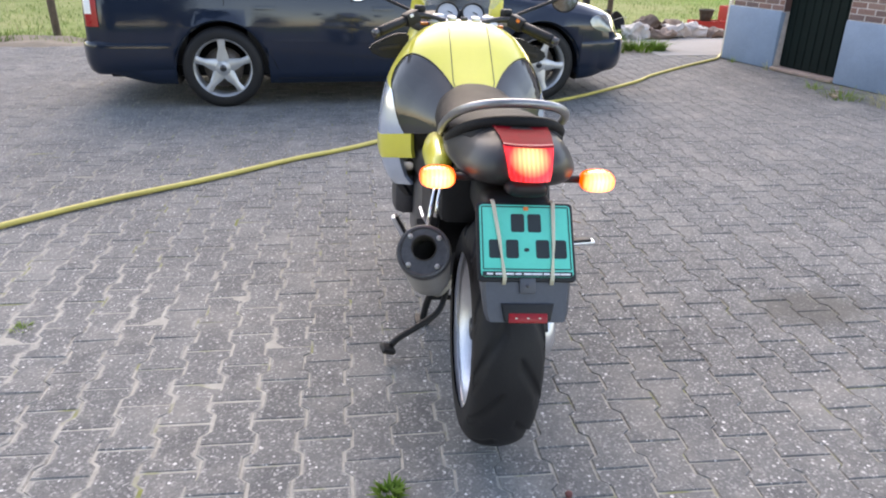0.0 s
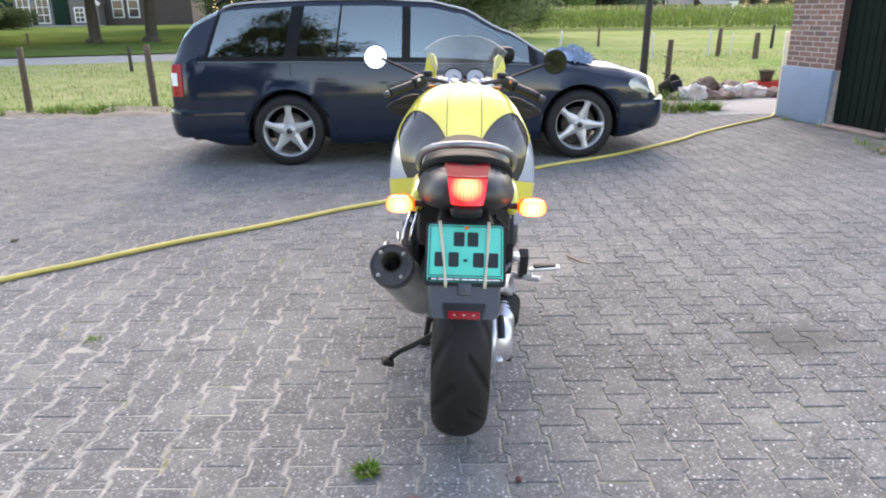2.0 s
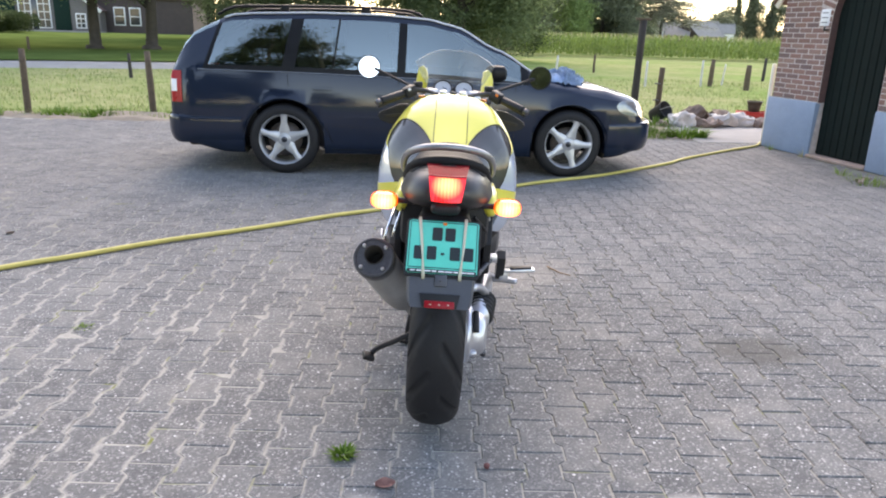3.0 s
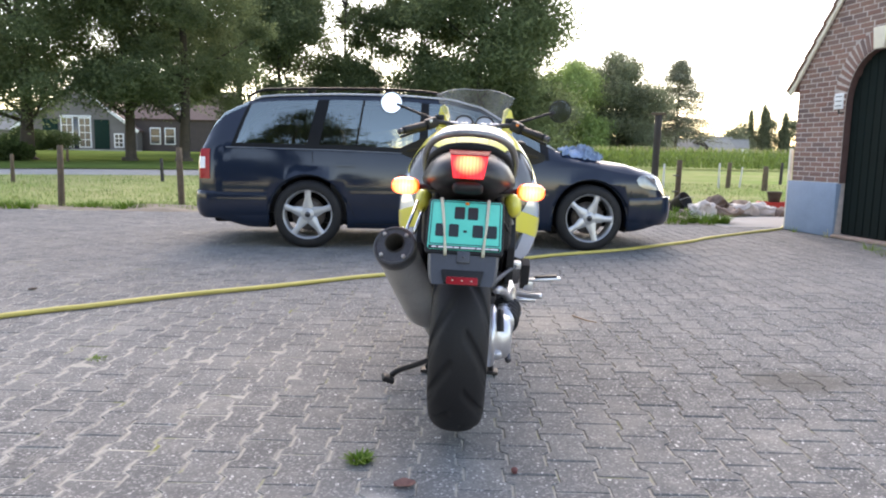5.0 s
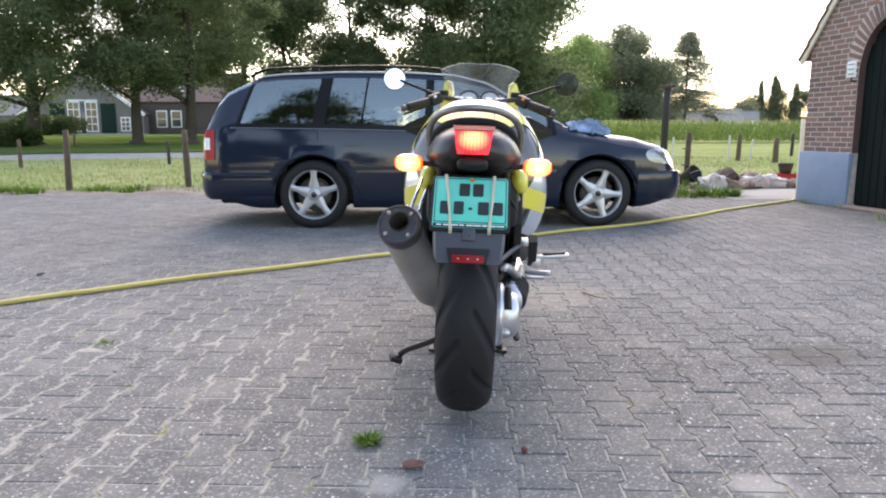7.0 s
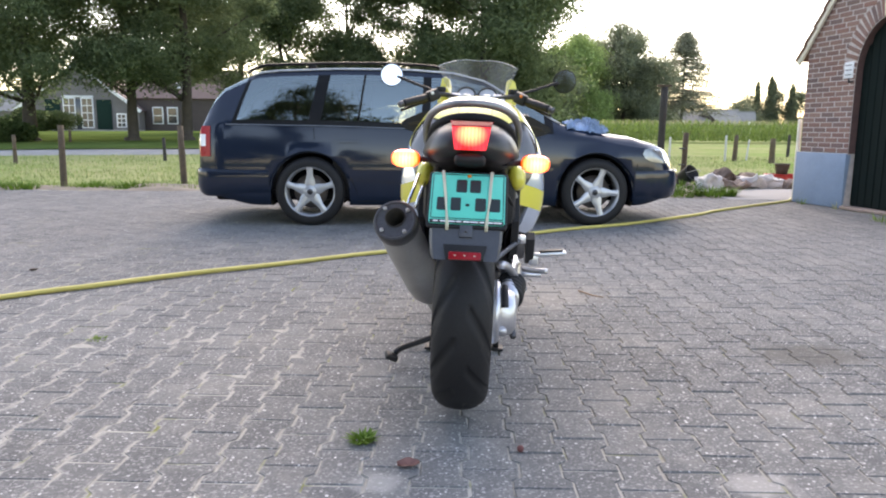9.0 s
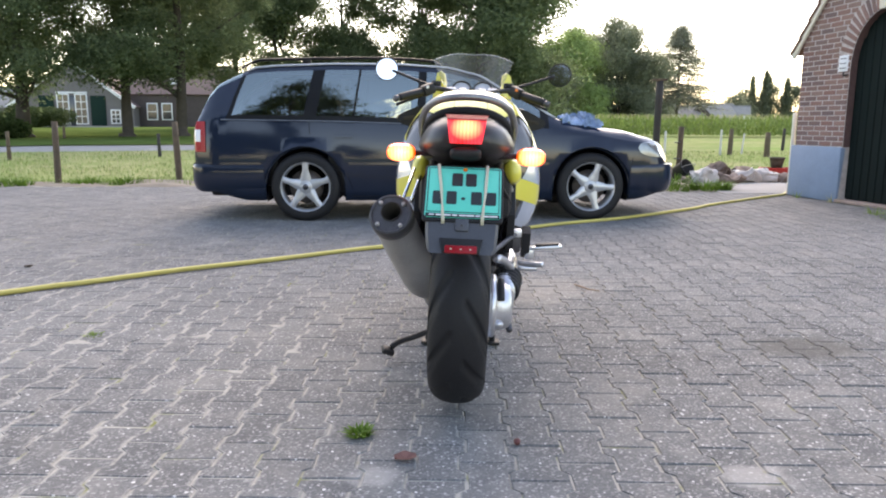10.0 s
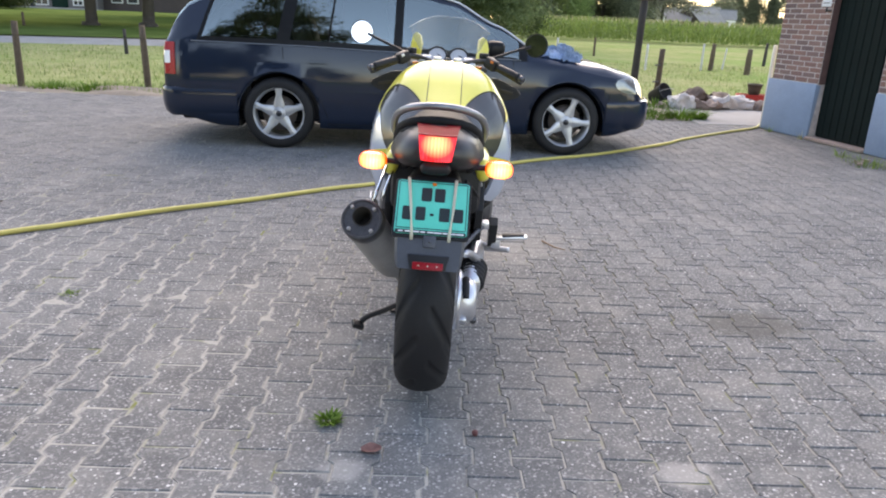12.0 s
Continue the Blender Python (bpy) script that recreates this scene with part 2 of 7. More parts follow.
def spline(pts, x):
    """Smooth interpolation through (x, value) rows."""
    if x <= pts[0][0]:
        return pts[0][1]
    if x >= pts[-1][0]:
        return pts[-1][1]
    k = next(i for i in range(len(pts) - 1) if x <= pts[i + 1][0])
    (x1, v1), (x2, v2) = pts[k], pts[k + 1]
    x0, v0 = pts[max(k - 1, 0)]
    x3, v3 = pts[min(k + 2, len(pts) - 1)]
    h = x2 - x1
    t = (x - x1) / h
    m1 = (v2 - v0) / (x2 - x0) * h
    m2 = (v3 - v1) / (x3 - x1) * h
    return (2 * t ** 3 - 3 * t * t + 1) * v1 + (t ** 3 - 2 * t * t + t) * m1 + (3 * t * t - 2 * t ** 3) * v2 + (t ** 3 - t * t) * m2


def wobble(bm, amount, scale):
    for v in bm.verts:
        v.co += noise.noise_vector(v.co * scale) * amount
    return bm

# ---- ground ----
def ease(a, b, x):
    t = min(1.0, max(0.0, (x - a) / (b - a)))
    return t * t * (3 - 2 * t)


def height(x, y):
    """The land: level round the yard, rising gently to the farm across the lane."""
    return 0.02 * min(25.0, max(0.0, y - 10.0)) * (1 - ease(-3.0, 7.0, x)) + 0.05 * noise.noise(Vector((x * 0.15, y * 0.15, 0))) * ease(9, 14, y)


def grass_material(name, dry=0.5):
    m = bpy.data.materials.new(name)
    m.use_nodes = True
    nt = m.node_tree
    p = nt.nodes["Principled BSDF"]
    big, mid, fine = position_noise(nt, 0.22, 4), position_noise(nt, 2.2, 5), position_noise(nt, 40, 3)
    a = ramp(nt, mid, [(0.3, (0.16, 0.26, 0.065)), (0.7, (0.25, 0.36, 0.12))])
    b = ramp(nt, mid, [(0.3, (0.27, 0.30, 0.13)), (0.7, (0.42, 0.41, 0.22))])
    c = blend(nt, ramp(nt, big, [(dry - 0.15, (0, 0, 0)), (dry + 0.2, (1, 1, 1))]), a, b)
    c = blend(nt, 0.5, c, ramp(nt, fine, [(0.3, (0.45, 0.45, 0.45)), (0.7, (1, 1, 1))]), "MULTIPLY")
    nt.links.new(c, p.inputs["Base Color"])
    p.inputs["Roughness"].default_value = 1.0
    p.inputs["Specular IOR Level"].default_value = 0.0
    nt.links.new(bump(nt, fine, 0.6, 0.03), p.inputs["Normal"])
    return m


M_GRASS = grass_material("meadow", 0.44)
M_SOIL = material("sandy_soil", (0.21, 0.175, 0.135), 0.95, var=0.35, scale=3, grain=90, relief=0.6)


def sheet(name, xs, ys, zf, mat):
    bm = bmesh.new()
    rows = [[bm.verts.new((x, y, zf(x, y))) for x in xs] for y in ys]
    for r0, r1 in zip(rows, rows[1:]):
        for i in range(len(xs) - 1):
            bm.faces.new((r0[i], r0[i + 1], r1[i + 1], r1[i]))
    return part(name, bm, mat)


def steps(*runs):
    out = []
    for a, b, d in runs:
        n = max(1, round((b - a) / d))
        out += [a + (b - a) * i / n for i in range(n)]
    return out + [runs[-1][1]]


YARD_Y = 8.3     # far edge of the paving


def land(x, y):
    inside = (1 - ease(YARD_Y - 0.25, YARD_Y + 0.15, y)) if x < 4.1 else (1 - ease(9.5, 9.8, y))
    if x < -13 or x > 9.5 or y < -9:
        inside = 0
    return height(x, y) * (1 - inside) - 0.06 * inside


ground = sheet("ground", steps((-1500, -300, 300), (-300, -60, 40), (-60, -14, 4), (-14, 10, 0.4), (10, 60, 4), (60, 300, 40), (300, 1500, 300)),
               steps((-1500, -100, 350), (-100, -12, 11), (-12, 7, 1), (7, 12, 0.2), (12, 40, 1.5), (40, 100, 6), (100, 300, 40), (300, 2000, 340)), land, M_GRASS)
tagged(ground, "rough meadow grass with dry yellow patches", "ground", kind="structure")
M_BED = bpy.data.materials.new("joint_sand")
M_BED.use_nodes = True
nt = M_BED.node_tree
jn = position_noise(nt, 0.8, 4)
jf = position_noise(nt, 25, 4)
gx = nt.nodes.new("ShaderNodeSeparateXYZ")
nt.links.new(nt.nodes.new("ShaderNodeNewGeometry").outputs["Position"], gx.inputs[0])
sweep = node(nt, "ShaderNodeMapRange", From_Min=1.2, From_Max=-1.6, To_Min=-0.12, To_Max=0.22)
nt.links.new(gx.outputs[0], sweep.inputs["Value"])
drift = nt.nodes.new("ShaderNodeMath")
nt.links.new(jn, drift.inputs[0])
nt.links.new(sweep.outputs[0], drift.inputs[1])
thin = node(nt, "ShaderNodeMapRange", From_Min=0.2, From_Max=2.6, To_Min=0.0, To_Max=0.32)
nt.links.new(gx.outputs[1], thin.inputs["Value"])
less_ = nt.nodes.new("ShaderNodeMath")
less_.operation = "SUBTRACT"
nt.links.new(drift.outputs[0], less_.inputs[0])
nt.links.new(thin.outputs[0], less_.inputs[1])
jc = ramp(nt, less_.outputs[0], [(0.28, (0.22, 0.21, 0.18)), (0.60, (0.40, 0.385, 0.345))])
jm = ramp(nt, position_noise(nt, 5.0, 3), [(0.56, (0, 0, 0)), (0.68, (1, 1, 1))])
jc = blend(nt, jm, jc, (0.20, 0.22, 0.07))
jc = blend(nt, 0.6, jc, ramp(nt, jf, [(0.3, (0.5, 0.5, 0.5)), (0.7, (1, 1, 1))]), "MULTIPLY")
nt.links.new(jc, nt.nodes["Principled BSDF"].inputs["Base Color"])
nt.nodes["Principled BSDF"].inputs["Roughness"].default_value = 0.95
nt.nodes["Principled BSDF"].inputs["Specular IOR Level"].default_value = 0.1
nt.links.new(bump(nt, jf, 0.5, 0.006), nt.nodes["Principled BSDF"].inputs["Normal"])
def sand(x, y):
    """Sand lies nearly flush in some joints and low in others."""
    fill = noise.noise(Vector((x * 1.1, y * 1.1, 5))) + 0.7 * noise.noise(Vector((x * 5, y * 5, 8))) + 0.75 * ease(0.7, -1.2, x)
    return 0.0022 * noise.noise(Vector((x * 1.2, y * 1.2, 0))) - 0.0052 + 0.0016 * ease(0.8, -0.8, x) + 0.0016 * min(1.0, max(-0.7, fill * 1.5))


bed = sheet("yard_bed", steps((-13, -4, 0.6), (-4, 3, 0.05), (3, 5.6, 0.3)), steps((-9, -1.6, 0.6), (-1.6, 4.5, 0.05), (4.5, YARD_Y + 0.1, 0.3)), sand, M_BED)
tagged(bed, "pale sand and moss in the joints of the yard", "joint sand", kind="structure")
verge = sheet("verge", steps((-13, 4.2, 0.12)), steps((YARD_Y - 0.18, YARD_Y + 0.62, 0.08)), lambda x, y: 0.012 + 0.035 * noise.noise(Vector((x * 1.7, y * 2.5, 3))) - 0.05 * ease(YARD_Y - 0.02, YARD_Y - 0.18, y) + (0.03 if abs(x + 3.9) < 0.5 else 0) * ease(8.3, 8.7, y), M_SOIL)
tagged(verge, "strip of bare sandy soil beside the paving", "verge", kind="structure")
dirt = sheet("dirt_patch", steps((2.3, 4.15, 0.1)), steps((7.22, 8.5, 0.08)), lambda x, y: 0.008 + 0.03 * noise.noise(Vector((x * 2, y * 2.5, 7))) - 0.05 * ease(7.4, 7.22, y), M_SOIL)
tagged(dirt, "bare soil with weeds at the paving's edge", "soil", kind="structure")
M_CONCRETE = material("pale_concrete", (0.29, 0.28, 0.265), 0.9, var=0.18, scale=1.6, grain=70, relief=0.3)
slab_path = part("concrete_path", boxed((6.8, 8.3, -0.046), (5.3, 2.5, 0.1), 0.01), M_CONCRETE)
tagged(slab_path, "pale concrete path beside the outbuilding", "path", kind="structure")

# ---- the small brick outbuilding ----
WALL_ANGLE = -82.5
B = pose(4.93, 6.87, 0, 0, 0, WALL_ANGLE)       # x: along the gable wall, y: into the house, z: up
GW, EAVE, PEAK = 2.78, 1.86, 3.66
DOOR0, DOOR1, SPRING, ARCH = 0.93, 1.86, 1.58, 2.19
PLINTH = 0.655
CORNER = 0.075     # where the brickwork ends beside the yard
M_BRICKCORE = material("mortar", (0.50, 0.43, 0.40), 0.95, var=0.35, scale=12, relief=0.5)
M_PLINTH = material("blue_grey_painted_plinth", (0.20, 0.27, 0.37), 0.6, var=0.14, scale=3, grain=50, relief=0.25)
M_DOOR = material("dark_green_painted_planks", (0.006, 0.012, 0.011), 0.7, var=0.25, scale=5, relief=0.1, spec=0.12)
M_CREAM = material("cream_painted_wood", (0.72, 0.66, 0.55), 0.5, var=0.1, relief=0.1)
M_ROOFTILE = material("brown_roof_tile", (0.16, 0.085, 0.06), 0.75, var=0.3, scale=9, relief=0.3)
house = thing("brick_outbuilding", "small red brick outbuilding with blue-grey plinth and arched door", "outbuilding", B)


def gable(x):
    return EAVE + (PEAK - EAVE) * (1 - abs(x - GW / 2) / (GW / 2))


def arch_z(x):
    c, hw = (DOOR0 + DOOR1) / 2, (DOOR1 - DOOR0) / 2
    if abs(x - c) >= hw:
        return 0.0
    return SPRING + (ARCH - SPRING) * math.sqrt(max(0, 1 - ((x - c) / hw) ** 2))


def gable_wall(x0, x1, z0, y0, y1, dx=0.0):
    """The wall's core as upright strips, open at the door."""
    bm = bmesh.new()
    xs = sorted({x0, x1, GW / 2, *[DOOR0 + (DOOR1 - DOOR0) * 0.5 * (1 - math.cos(math.pi * i / 20)) for i in range(21)]})
    for a, b in zip(xs, xs[1:]):
        mid = (a + b) / 2
        door = DOOR0 < mid < DOOR1
        za, zb = (arch_z(a + 1e-6), arch_z(b - 1e-6)) if door else (z0, z0)
        if door:
            za, zb = max(za, SPRING), max(zb, SPRING)
        ta, tb = gable(a), gable(b)
        v = [bm.verts.new(p) for p in ((a, y0, za), (b, y0, zb), (b, y0, tb), (a, y0, ta), (a, y1, za), (b, y1, zb), (b, y1, tb), (a, y1, ta))]
        for q in ((0, 1, 2, 3), (7, 6, 5, 4), (0, 4, 5, 1), (3, 2, 6, 7), (1, 5, 6, 2), (4, 0, 3, 7)):
            bm.faces.new([v[i] for i in q])
    bmesh.ops.remove_doubles(bm, verts=bm.verts, dist=1e-4)
    return bm


front = part("wall", gable_wall(CORNER + 0.003, GW - 0.003, 0.0, -0.0055, 0.24), M_BRICKCORE, house, "red brick gable wall with pale mortar", smooth=False)
DEPTH = 4.2
for nm, x in (("wall", CORNER + 0.13), ("wall", GW - 0.13)):
    part(nm, boxed((x, DEPTH / 2 + 0.24, EAVE / 2), (0.22, DEPTH, EAVE)), M_BRICKCORE, house, "red brick side wall", smooth=False)
part("wall", boxed((GW / 2, DEPTH + 0.3, EAVE / 2), (GW - 0.5, 0.2, EAVE)), M_BRICKCORE, house, smooth=False)
for a, b in ((0.022, DOOR0), (DOOR1, GW + 0.03)):
    bm = boxed(((a + b) / 2, 0.055, PLINTH / 2), (b - a, 0.17, PLINTH), 0.012)
    part("plinth", wobble(bm, 0.004, 5), M_PLINTH, house, "blue-grey painted plinth with a scuff")
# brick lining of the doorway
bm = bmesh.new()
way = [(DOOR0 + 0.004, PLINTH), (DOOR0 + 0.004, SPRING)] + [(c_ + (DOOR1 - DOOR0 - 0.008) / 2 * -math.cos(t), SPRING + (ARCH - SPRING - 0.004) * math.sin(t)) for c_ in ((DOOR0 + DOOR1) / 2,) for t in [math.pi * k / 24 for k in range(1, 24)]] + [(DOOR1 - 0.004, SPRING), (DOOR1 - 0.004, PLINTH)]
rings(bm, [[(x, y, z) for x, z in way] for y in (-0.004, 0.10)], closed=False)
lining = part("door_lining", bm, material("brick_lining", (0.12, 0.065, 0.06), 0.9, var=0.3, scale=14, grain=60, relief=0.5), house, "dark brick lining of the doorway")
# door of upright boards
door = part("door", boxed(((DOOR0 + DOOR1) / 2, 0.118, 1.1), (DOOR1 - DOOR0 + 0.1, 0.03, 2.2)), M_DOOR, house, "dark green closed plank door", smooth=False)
nb = 8
for i in range(nb):
    w = (DOOR1 - DOOR0) / nb
    x = DOOR0 + w * (i + 0.5)
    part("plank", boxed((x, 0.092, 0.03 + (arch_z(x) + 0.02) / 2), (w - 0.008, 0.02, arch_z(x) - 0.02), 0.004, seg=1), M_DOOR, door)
M_SILL = material("worn_brick_threshold", (0.33, 0.24, 0.20), 0.9, var=0.3, scale=9, relief=0.5)
part("threshold", boxed(((DOOR0 + DOOR1) / 2, 0.04, 0.018), (DOOR1 - DOOR0, 0.2, 0.036), 0.008), M_SILL, house, "worn brick threshold")
# roof: tiles stepping down the verge, cream bargeboard
slope = math.atan2(PEAK - EAVE, GW / 2)
run = math.hypot(PEAK - EAVE, GW / 2)
for side in (0, 1):
    n = 9
    for i in range(n + 1):
        s0 = -0.16 + (run + 0.16) * i / (n + 1)
        L = (run + 0.16) / (n + 1) * 1.12
        tilt = slope - radians(5)
        cx = (s0 + L / 2) * math.cos(slope)
        cz = EAVE + (s0 + L / 2) * math.sin(slope) + 0.072
        part("tile_course", boxed((GW - cx if side else cx, DEPTH / 2 + 0.09, cz), (L, DEPTH + 0.32, 0.035), 0.012, (0, (1 if side else -1) * math.degrees(tilt), 0)), M_ROOFTILE, house, "course of brown clay roof tiles" if i == 0 else "")
    bm = bmesh.new()
    L = run + 0.12
    cx, cz = (L / 2 - 0.12) * math.cos(slope), EAVE + (L / 2 - 0.12) * math.sin(slope) + 0.010
    box(bm, ((GW - cx) if side else cx, -0.035, cz), (L, 0.03, 0.075), 0.006, (0, (1 if side else -1) * math.degrees(slope), 0))
    part("bargeboard", bm, M_CREAM, house, "cream painted bargeboard")
part("corner_board", boxed((0.0, 0.01, 0.535), (0.04, 0.05, 1.07), 0.012), M_CREAM, house, "cream painted corner pipe")
c = (DOOR0 + DOOR1) / 2
part("keystone", plate([(-0.075, 0), (0.075, 0), (0.105, 0.24), (-0.105, 0.24)], 0.07, pose(c, 0.03, ARCH - 0.01, 90, 0, 0), 0.006), M_CREAM, house, "pale stone keystone")
part("sign_plate", boxed((0.825, -0.012, 1.635), (0.15, 0.018, 0.19), 0.004), M_WHITE, house, "small white enamel sign, writing unreadable")
for k in range(3):
    part("sign_bar", boxed((0.825, -0.023, 1.69 - 0.055 * k), (0.10, 0.004, 0.010)), M_GREYPLASTIC, house)
part("hook", rod([(0.90, 0.02, 1.50), (0.90, -0.07, 1.49), (0.93, -0.09, 1.53)], 0.012, 6), M_DARKSTEEL, house, "dark iron door hook")

# ---- the estate car ----
M_CAR = material("dark_blue_metallic_paint", (0.007, 0.014, 0.031), 0.4, metal=0.0, var=0.12, scale=2.5, relief=0.0, coat=0.85, spec=0.08)
shader(M_CAR).inputs["Coat Roughness"].default_value = 0.07
M_CARGLASS = clear_glass("car_glass", (0.46, 0.54, 0.54), 3.4, gloss=(0.84, 0.96, 0.92))
M_TRIM = material("car_black_trim", (0.007, 0.007, 0.008), 0.4, var=0.2, relief=0.05, spec=0.2)
M_BELT = material("satin_window_strip", (0.16, 0.18, 0.21), 0.3, metal=0.6, var=0.1, relief=0.0)
# pale colour carries the sky's reflection on the roof edge
M_ROOFGLINT = material("roof_sky_glint", (0.50, 0.52, 0.55), 0.3, metal=0.6, var=0.08, relief=0.0)
M_INTERIOR = material("car_interior_cloth", (0.05, 0.05, 0.055), 0.9, var=0.2, relief=0.2)
M_RIM = material("painted_alloy", (0.44, 0.45, 0.47), 0.35, metal=0.55, var=0.1, scale=18, relief=0.05)
M_BRAKE = material("brake_disc", (0.12, 0.10, 0.09), 0.5, metal=0.7, var=0.3, relief=0.1)
M_CARTAIL = material("car_tail_red", (0.36, 0.006, 0.010), 0.3, var=0.1, relief=0.0, coat=0.1, spec=0.25)
M_CARTAILWHITE = material("car_tail_clear", (0.75, 0.75, 0.76), 0.2, var=0.05, relief=0.0, coat=0.8)
M_HEADLAMP = material("headlamp_glass", (0.22, 0.24, 0.25), 0.12, metal=0.35, var=0.15, scale=25, relief=0.1, coat=1.0)
HUB_R, HUB_F, HUBZ, CARY, CARW = -1.11, 1.62, 0.315, 5.29, 0.89
car = thing("estate_car", "dark blue estate car with five-spoke alloy wheels, parked", "car", pose(0, CARY, 0))


def curve(pts, x):
    if x <= pts[0][0]:
        return pts[0][1]
    for (a, va), (b, vb) in zip(pts, pts[1:]):
        if x <= b:
            t = (x - a) / (b - a)
            return va + (vb - va) * (t * t * (3 - 2 * t) * 0.5 + t * 0.5)
    return pts[-1][1]


TOP = [(-2.15, 0.90), (-2.12, 0.97), (-2.04, 1.13), (-1.95, 1.29), (-1.85, 1.40), (-1.74, 1.445), (-1.5, 1.465), (-0.9, 1.485), (-0.3, 1.485), (0.2, 1.46), (0.50, 1.40), (0.9, 1.20), (1.30, 0.985), (1.5, 0.945), (1.95, 0.885), (2.20, 0.826), (2.36, 0.772), (2.47, 0.695), (2.53, 0.55)]
BELT = [(-2.15, 0.86), (-2.12, 0.91), (-2.0, 0.945), (-1.0, 0.935), (0.0, 0.91), (1.0, 0.885), (1.4, 0.86), (2.15, 0.75), (2.53, 0.50)]
WIDE = [(-2.15, 0.775), (-2.12, 0.82), (-1.95, 0.865), (-1.2, 0.885), (0.0, 0.89), (1.6, 0.89), (2.10, 0.868), (2.29, 0.81), (2.44, 0.67), (2.53, 0.46)]


def arch_low(x):
    z = 0.19 + 0.09 * ease(2.0, 2.5, x) + 0.10 * ease(-1.6, -2.1, x)
    for hub in (HUB_R, HUB_F):
        d = abs(x - hub)
        if d < 0.375:
            z = max(z, HUBZ + math.sqrt(0.375 ** 2 - d * d))
    return z


def car_ring(x):
    top, w, zb = curve(TOP, x), curve(WIDE, x), arch_low(x)
    belt = min(curve(BELT, x), top - 0.045 - 0.02 * ease(1.2, 1.5, x))
    k = min(1.0, max(0.0, (top - belt - 0.05) / 0.40))
    w7 = w - 0.035
    yr, zr = w7 - 0.07 - 0.12 * k, top - 0.014 - 0.03 * ease(1.2, 1.5, x)
    pts = [(w - 0.14, zb), (w - 0.03, zb), (w - 0.012, zb + 0.10), (w, 0.44), (w + 0.004, 0.50), (w - 0.001, 0.66), (w - 0.012, 0.80), (w7, belt)]
    fixed = []
    for i, (y, z) in enumerate(pts):
        fixed.append((y, max(zb + 0.004 * i, min(z, belt - 0.012 * (7 - i)) if i > 2 else min(z, belt - 0.1))))
    for t in (0.10, 0.5, 0.9):
        fixed.append((w7 + (yr - w7) * (t + 0.12 * math.sin(math.pi * t) * -1), belt + (zr - belt) * t))
    fixed += [(yr, zr), (yr - 0.10, top - 0.005 - 0.022 * ease(1.2, 1.5, x)), (yr * 0.45, top - 0.001 - 0.008 * ease(1.2, 1.5, x)), (0, top + 0.001)]
    lean = curve([(-2.2, 0.0), (-2.02, 0.0), (-1.86, 0.34), (-1.0, 0.20), (0.0, 0.05), (0.6, 0.0), (2.6, 0.0)], x) * k
    return [(x + lean * max(0, z - belt), -y, z) for y, z in fixed]


PILLARS = [-1.80, -1.13, -1.01, -0.06, 0.02, 1.12]
stations = sorted({round(v, 3) for v in [*steps((-2.15, -2.06, 0.02), (-2.06, 2.53, 0.055)), *PILLARS, *[h + s * 0.375 * math.sin(a) for h in (HUB_R, HUB_F) for s in (-1, 1) for a in (0.6, 0.9, 1.2, 1.4, 1.5, 1.569, 1.58)], *steps((0.52, 1.30, 0.12), (1.30, 1.31, 0.02))]})
grid = [car_ring(x) for x in stations]
NR = len(grid[0])
skins = {}
for i in range(len(stations) - 1):
    xm = (stations[i] + stations[i + 1]) / 2
    for j in range(NR - 1):
        zm = (grid[i][j][2] + grid[i + 1][j + 1][2]) / 2
        kind = "body"
        if 8 <= j <= 9 and PILLARS[0] < xm < PILLARS[1]:
            kind = "quarter_window"
        elif 8 <= j <= 9 and PILLARS[2] < xm < PILLARS[3]:
            kind = "rear_door_window"
        elif 8 <= j <= 9 and PILLARS[4] < xm < PILLARS[5]:
            kind = "front_door_window"
        elif 7 <= j <= 9 and -1.85 < xm < 1.2:
            kind = "window_trim"
        elif j >= 11 and 0.56 < xm < 1.26:
            kind = "windscreen"
        elif j >= 10 and -2.08 < xm < -1.82:
            kind = "tailgate_window"
        skins.setdefault(kind, []).append((i, j))
for kind, cells in skins.items():
    for side in ((1, -1) if kind not in ("body", "windscreen", "tailgate_window", "rear_bumper", "front_bumper", "window_trim") else (0,)):
        bm = bmesh.new()
        made = {}

        def vert(i, j, s):
            x, y, z = grid[i][j]
            key = (i, j, s if y < -1e-6 else 1)
            if key not in made:
                made[key] = bm.verts.new((x, y * s, z))
            return made[key]

        for s in ((1, -1) if side == 0 else (side,)):
            for i, j in cells:
                q = [vert(i, j, s), vert(i + 1, j, s), vert(i + 1, j + 1, s), vert(i, j + 1, s)]
                if len(set(q)) == 4:
                    bm.faces.new(q if s > 0 else q[::-1])
        glassy = "window" in kind and kind != "window_trim" or kind == "windscreen"
        mat = M_CARGLASS if glassy else M_TRIM if kind == "window_trim" else M_CAR
        ob = part(kind, bm, mat, car, {"body": "dark blue metallic body", "window_trim": "black window surround"}.get(kind, ""), angle=50)
        if glassy:
            ob.visible_shadow = False
# end caps
for x, nm in ((-2.15, "tail_panel"), (2.53, "nose_panel")):
    bm = bmesh.new()
    r = car_ring(x)
    loop = [bm.verts.new(p) for p in r] + [bm.verts.new((p[0], -p[1], p[2])) for p in reversed(r[:-1])]
    bm.faces.new(loop if x < 0 else loop[::-1])
    part(nm, bm, M_CAR, car)
